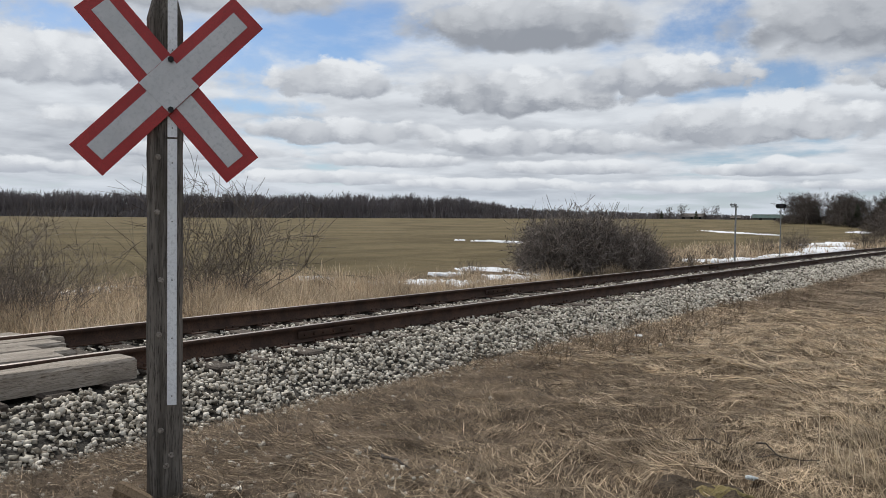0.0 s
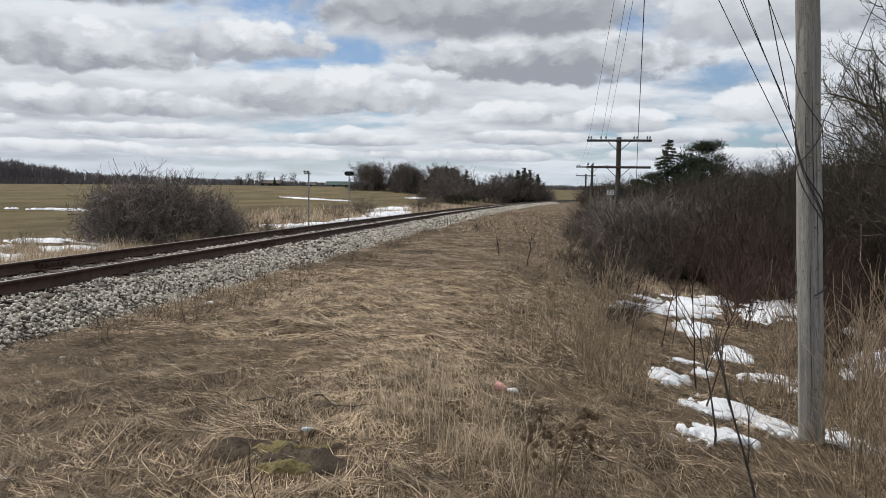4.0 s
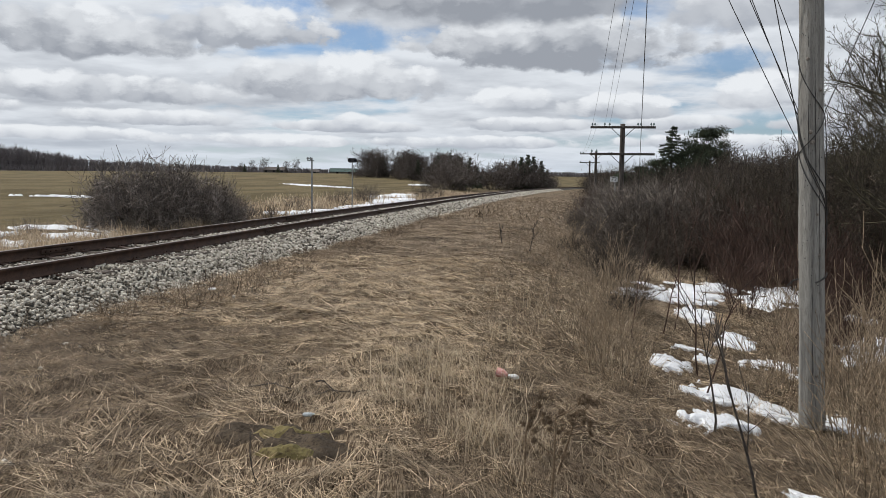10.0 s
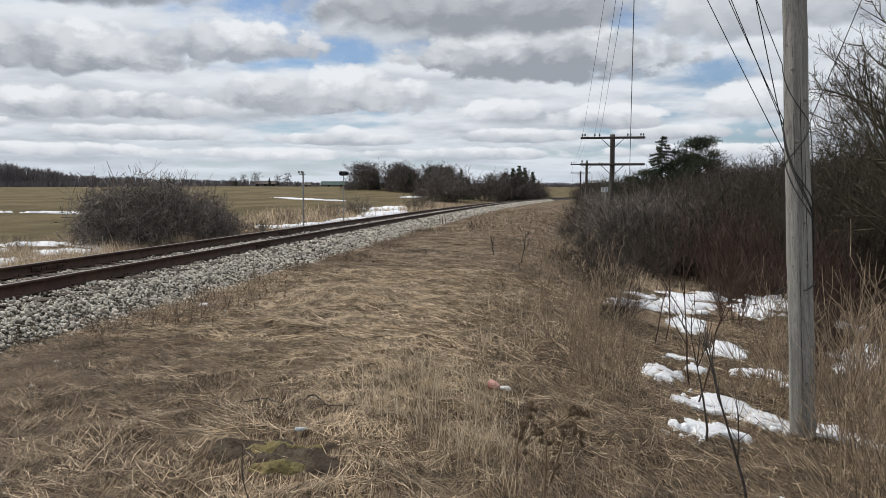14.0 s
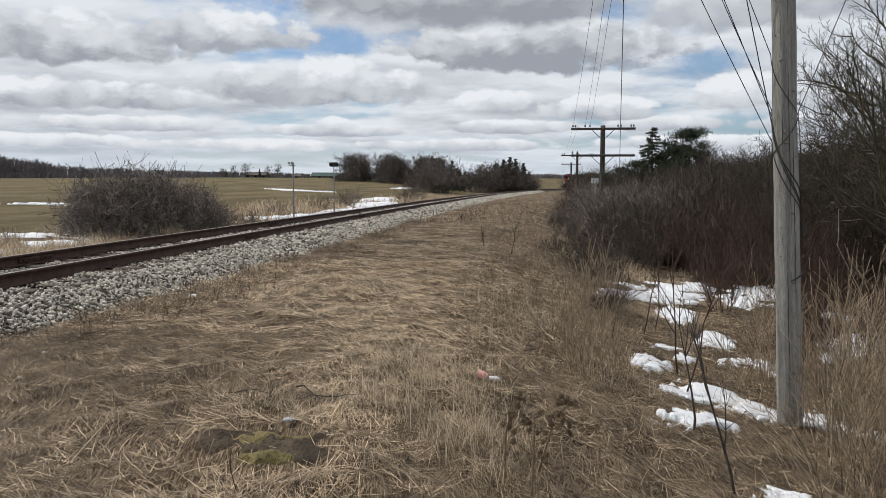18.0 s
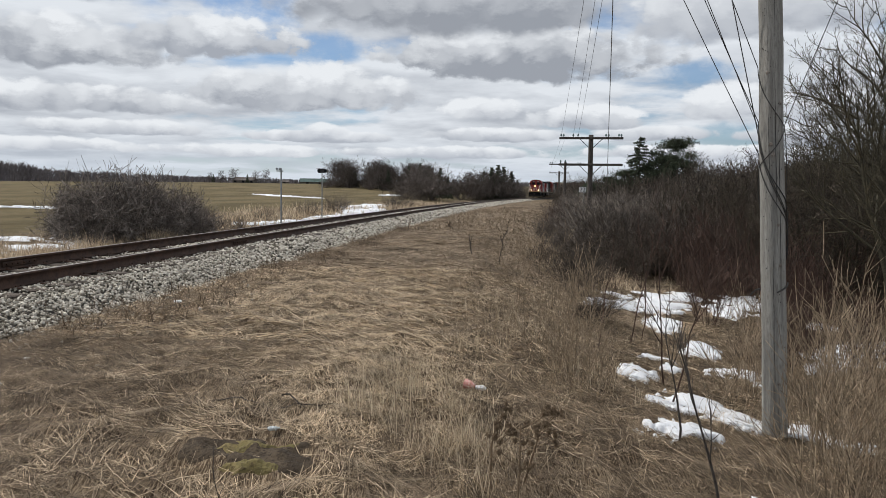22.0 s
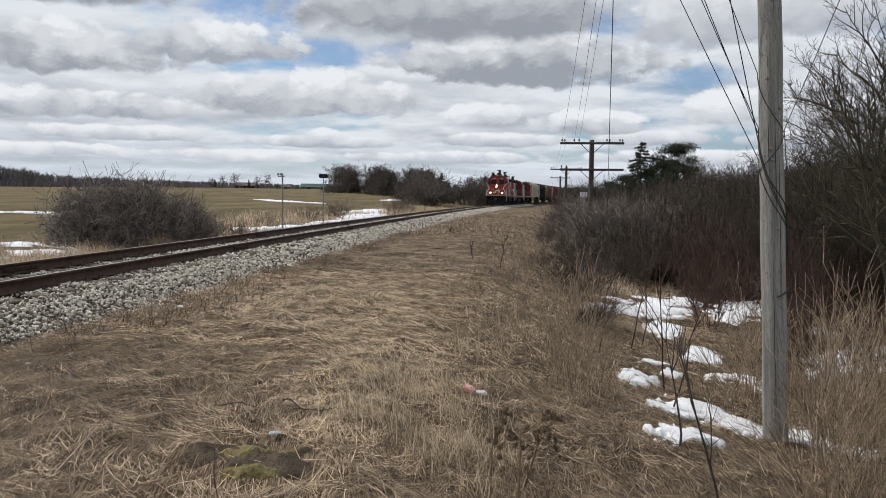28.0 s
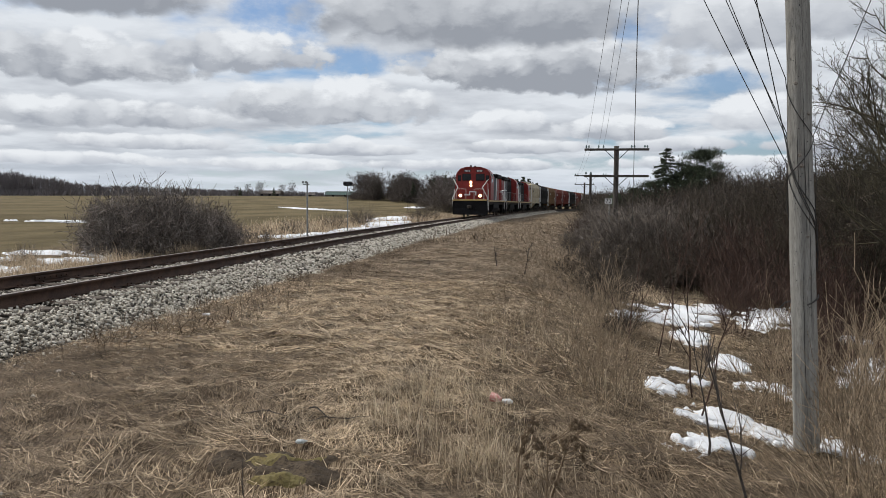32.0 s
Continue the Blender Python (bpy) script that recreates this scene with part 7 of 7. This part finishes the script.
    # slanting white stripe on the hood flanks
    for sx in (-1, 1):
        for k in (0.6,):
            part("white_stripe", Geo().add([(sx * 0.952, y0 + 2.6 + k, 1.55), (sx * 0.952, y0 + 3.5 + k, 1.55), (sx * 0.952, y0 + 2.9 + k, 3.95), (sx * 0.952, y0 + 2.0 + k, 3.95),
                                            (sx * 0.962, y0 + 2.6 + k, 1.55), (sx * 0.962, y0 + 3.5 + k, 1.55), (sx * 0.962, y0 + 2.9 + k, 3.95), (sx * 0.962, y0 + 2.0 + k, 3.95)],
                                           [(0, 1, 2, 3), (4, 5, 6, 7), (0, 1, 5, 4), (1, 2, 6, 5), (2, 3, 7, 6), (3, 0, 4, 7)]), M_WHITE, root, "slanting white stripe")
    # roof gear
    for yy in (-6.2, -4.6, -3.0):
        part("fan", Geo().tube([(0, yy, 4.02), (0, yy, 4.26)], [0.62, 0.58], 20), M_LOCO_BLACK, root, "round roof fan")
    part("radiator", Geo().box((0, -5.6, 3.95), (2.5, 4.6, 0.4), ch=0.1), M_LOCO_BLACK, root, "flared radiator")
    part("exhaust", Geo().box((0, 0.2, 4.2), (0.5, 1.1, 0.34), ch=0.05), M_UNDER, root)
    part("dynamic_brake", Geo().box((0, 1.6, 4.0), (2.1, 2.0, 0.35), ch=0.12), M_LOCO_BLACK, root)
    part("horn", Geo().tube([(0.3, h - 3.4, 4.45), (0.3, h - 2.9, 4.5)], [0.05, 0.09], 8), M_UNDER, root)
    part("beacon", Geo().tube([(0, h - 3.6, 4.38), (0, h - 3.6, 4.56)], [0.09, 0.07], 8), M_UNDER, root)
    # fuel tank, trucks
    part("fuel_tank", Geo().prism([(-1.2, 0.42), (1.2, 0.42), (1.42, 0.75), (1.42, 1.2), (-1.42, 1.2), (-1.42, 0.75)], -2.6, 2.6), M_LOCO_BLACK, root, "black fuel tank")
    truck(root, 5.4, 2, 2.74)
    truck(root, -5.4, 2, 2.74)
    # handrails
    for sx in (-1, 1):
        part("handrail", Geo().tube([(sx * 1.5, -h + 0.9, 2.45), (sx * 1.5, h - 5.2, 2.45)], 0.012, 6), M_STEEL, root, "grey side handrail")
        for i in range(8):
            yy = -h + 0.9 + i * (L - 6.2) / 7
            part("stanchion", Geo().tube([(sx * 1.5, yy, 1.48), (sx * 1.5, yy, 2.45)], 0.010, 6), M_STEEL, root)
        for sg in (1, -1):
            part("corner_rail", Geo().tube([(sx * 1.46, sg * (h - 0.35), 0.55), (sx * 1.5, sg * (h - 0.35), 1.7), (sx * 1.05, sg * (h - 0.3), 2.55), (sx * 1.5, sg * (h - 0.8), 3.25 if sg > 0 else 2.6)], 0.036, 6), M_WHITE, root, "white bent corner handrail")
            part("corner_rail", Geo().tube([(sx * 1.5, sg * (h - 1.2), 0.6), (sx * 1.5, sg * (h - 1.2), 2.4)], 0.03, 6), M_WHITE, root, "white handrail")
            part("end_rail", Geo().tube([(sx * 1.2, sg * (h - 0.3), 1.5), (sx * 1.2, sg * (h - 0.3), 2.42), (sx * 0.35, sg * (h - 0.3), 2.42), (sx * 0.35, sg * (h - 0.3), 1.5)], 0.024, 6), M_WHITE, root)
    # end of the long hood
    part("hood_end", Geo().box((0, -h + 0.86, 2.8), (1.78, 0.08, 2.5), ch=0.05), M_LOCO_RED, root, "red hood end")
    return root


def hopper_car(paint, label):
    """A covered grain hopper."""
    L, h = 16.4, 8.2
    root = thing("hopper_car", label, "freight car", "freight cars of the train")
    prof = [(-1.38, 1.5), (1.38, 1.5), (1.55, 2.2), (1.56, 3.7), (1.35, 4.3), (0.6, 4.58), (-0.6, 4.58), (-1.35, 4.3), (-1.56, 3.7), (-1.55, 2.2)]
    part("body", Geo().prism(prof, -h + 1.5, h - 1.5), paint, root)
    for i in range(14):
        yy = -h + 1.7 + i * (L - 3.4) / 13
        for sx in (-1, 1):
            part("side_rib", Geo().box((sx * 1.575, yy, 2.95), (0.05, 0.09, 1.5), ch=0.01), paint, root)
    for sg in (-1, 1):
        part("end_slope", Geo().add([(-1.4, sg * (h - 1.5), 4.25), (1.4, sg * (h - 1.5), 4.25), (1.4, sg * (h - 0.5), 4.1), (-1.4, sg * (h - 0.5), 4.1), (-1.4, sg * (h - 1.5), 1.9), (1.4, sg * (h - 1.5), 1.9), (1.4, sg * (h - 0.5), 3.95), (-1.4, sg * (h - 0.5), 3.95)],
                                     [(0, 1, 2, 3), (4, 5, 6, 7), (0, 1, 5, 4), (2, 3, 7, 6), (0, 3, 7, 4), (1, 2, 6, 5)]), paint, root)
        part("end_platform", Geo().box((0, sg * (h - 0.7), 1.3), (2.9, 1.4, 0.16), ch=0.03), M_UNDER, root)
        for sx in (-1, 1):
            part("end_post", Geo().box((sx * 1.35, sg * (h - 0.55), 2.7), (0.09, 0.12, 2.7), ch=0.02), paint, root)
            part("ladder", Geo().tube([(sx * 1.5, sg * (h - 1.0), 0.8), (sx * 1.5, sg * (h - 1.0), 4.2)], 0.025, 5).tube([(sx * 1.5, sg * (h - 0.6), 0.8), (sx * 1.5, sg * (h - 0.6), 4.2)], 0.025, 5), M_WHITE, root, "pale ladder rails")
        part("coupler", Geo().box((0, sg * (h + 0.1), 0.9), (0.28, 0.8, 0.26), ch=0.05), M_UNDER, root)
        truck(root, sg * (h - 2.1), 2, 1.75)
    part("roof_walk", Geo().box((0, 0, 4.68), (0.7, L - 2.4, 0.06), ch=0.01), M_STEEL, root, "galvanised roof walkway")
    part("side_sill", Geo().box((1.5, 0, 1.42), (0.12, L - 0.8, 0.22), ch=0.02).box((-1.5, 0, 1.42), (0.12, L - 0.8, 0.22), ch=0.02), paint, root)
    for yy in (-3.6, 0, 3.6):
        part("outlet", Geo().add([(-1.2, yy - 1.6, 1.5), (1.2, yy - 1.6, 1.5), (1.2, yy + 1.6, 1.5), (-1.2, yy + 1.6, 1.5), (-0.5, yy - 0.4, 0.55), (0.5, yy - 0.4, 0.55), (0.5, yy + 0.4, 0.55), (-0.5, yy + 0.4, 0.55)],
                                  [(0, 1, 5, 4), (1, 2, 6, 5), (2, 3, 7, 6), (3, 0, 4, 7), (4, 5, 6, 7), (0, 1, 2, 3)]), paint, root)
    # plain blocks where lettering cannot be read
    for sx in (-1, 1):
        for yy, z, w2, h2 in ((5.2, 3.2, 1.1, 0.22), (-5.0, 2.4, 1.0, 0.18)):
            part("lettering_block", Geo().box((sx * 1.61, yy, z), (0.012, w2, h2), ch=0.002), M_WHITE if "white" not in label and "grey" not in label else M_LOCO_BLACK, root)
    return root


LEAD_WHEELS = []
TRAIN = []       # (thing, distance of its middle behind the front, faces backwards)


def make_train():
    lead = locomotive()
    TRAIN.append((lead, 8.8, False))
    LEAD_WHEELS.extend(o for o in lead.children_recursive if o.name.startswith("wheel"))
    for i in (1, 2):
        c = copy_thing(lead, pose(0, 0, 0))
        tagged(c, "red and black diesel freight locomotive running hood first behind the leader")
        for o in c.children_recursive:      # trailing engines run dark
            if o.name.startswith(("headlight", "ditch_light")) and not o.name.startswith(("headlight_box", "ditch_light_box")):
                o.material_slots[0].link = "OBJECT"
                o.material_slots[0].material = M_GLASS
                o["label"] = "unlit lamp"
        TRAIN.append((c, 8.8 + 18.3 * i, True))
    d = 18.3 * 3 + 8.4
    paints = [(car_paint("car_cream", (0.50, 0.45, 0.34), (0.24, 0.17, 0.10)), "rust-streaked pale grey covered hopper car"),
              (car_paint("car_black", (0.016, 0.015, 0.015), (0.035, 0.028, 0.022)), "black covered hopper car with small white marks"),
              (car_paint("car_tan", (0.17, 0.10, 0.05), (0.09, 0.055, 0.03)), "tan covered hopper car"),
              (car_paint("car_red", (0.16, 0.036, 0.027), (0.08, 0.03, 0.022)), "dull red covered hopper car")]
    made = [hopper_car(*p) for p in paints]
    for i, k in enumerate((0, 1, 2, 3, 3, 1, 3, 2)):
        car = made[k] if k not in [q for q in (0, 1, 2, 3, 3, 1, 3, 2)[:i]] else copy_thing(made[k], pose(0, 0, 0))
        TRAIN.append((car, d + 17.0 * i, False))


make_train()


def motions():
    """The train comes on at a steady 13.2 m/s."""
    times = [0, 4, 8, 12, 16, 18, 20, 22, 24, 26, 28, 30, 32]
    for ob, back, reverse in TRAIN:
        rows = []
        for t in times:
            s = 69.0 + 13.2 * (32.0 - t) + back
            x, y = at(s, 0.0)
            phi = float(np.interp(s, TS, _phi))
            rows.append((t, pose(float(x), float(y), RAIL_Z, 0, 0, 180.0 - math.degrees(phi) + (180.0 if reverse else 0.0))))
        walk(ob, rows)
    # the leader's wheels roll while it is in view
    first = 18.0
    for w in LEAD_WHEELS:
        x, y, z = w.location
        flip = 180.0 if x < 0 else 0.0
        rows = [(0.0, pose(x, y, z, 0, 0, flip))]
        for i in range(int(14.0 * 30) + 1):
            turn = -math.degrees(13.2 / 0.5 * i / 30.0)
            rows.append((first + i / 30.0, pose(x, y, z, turn, 0, 0) @ pose(0, 0, 0, 0, 0, flip)))
        walk(w, rows)


motions()
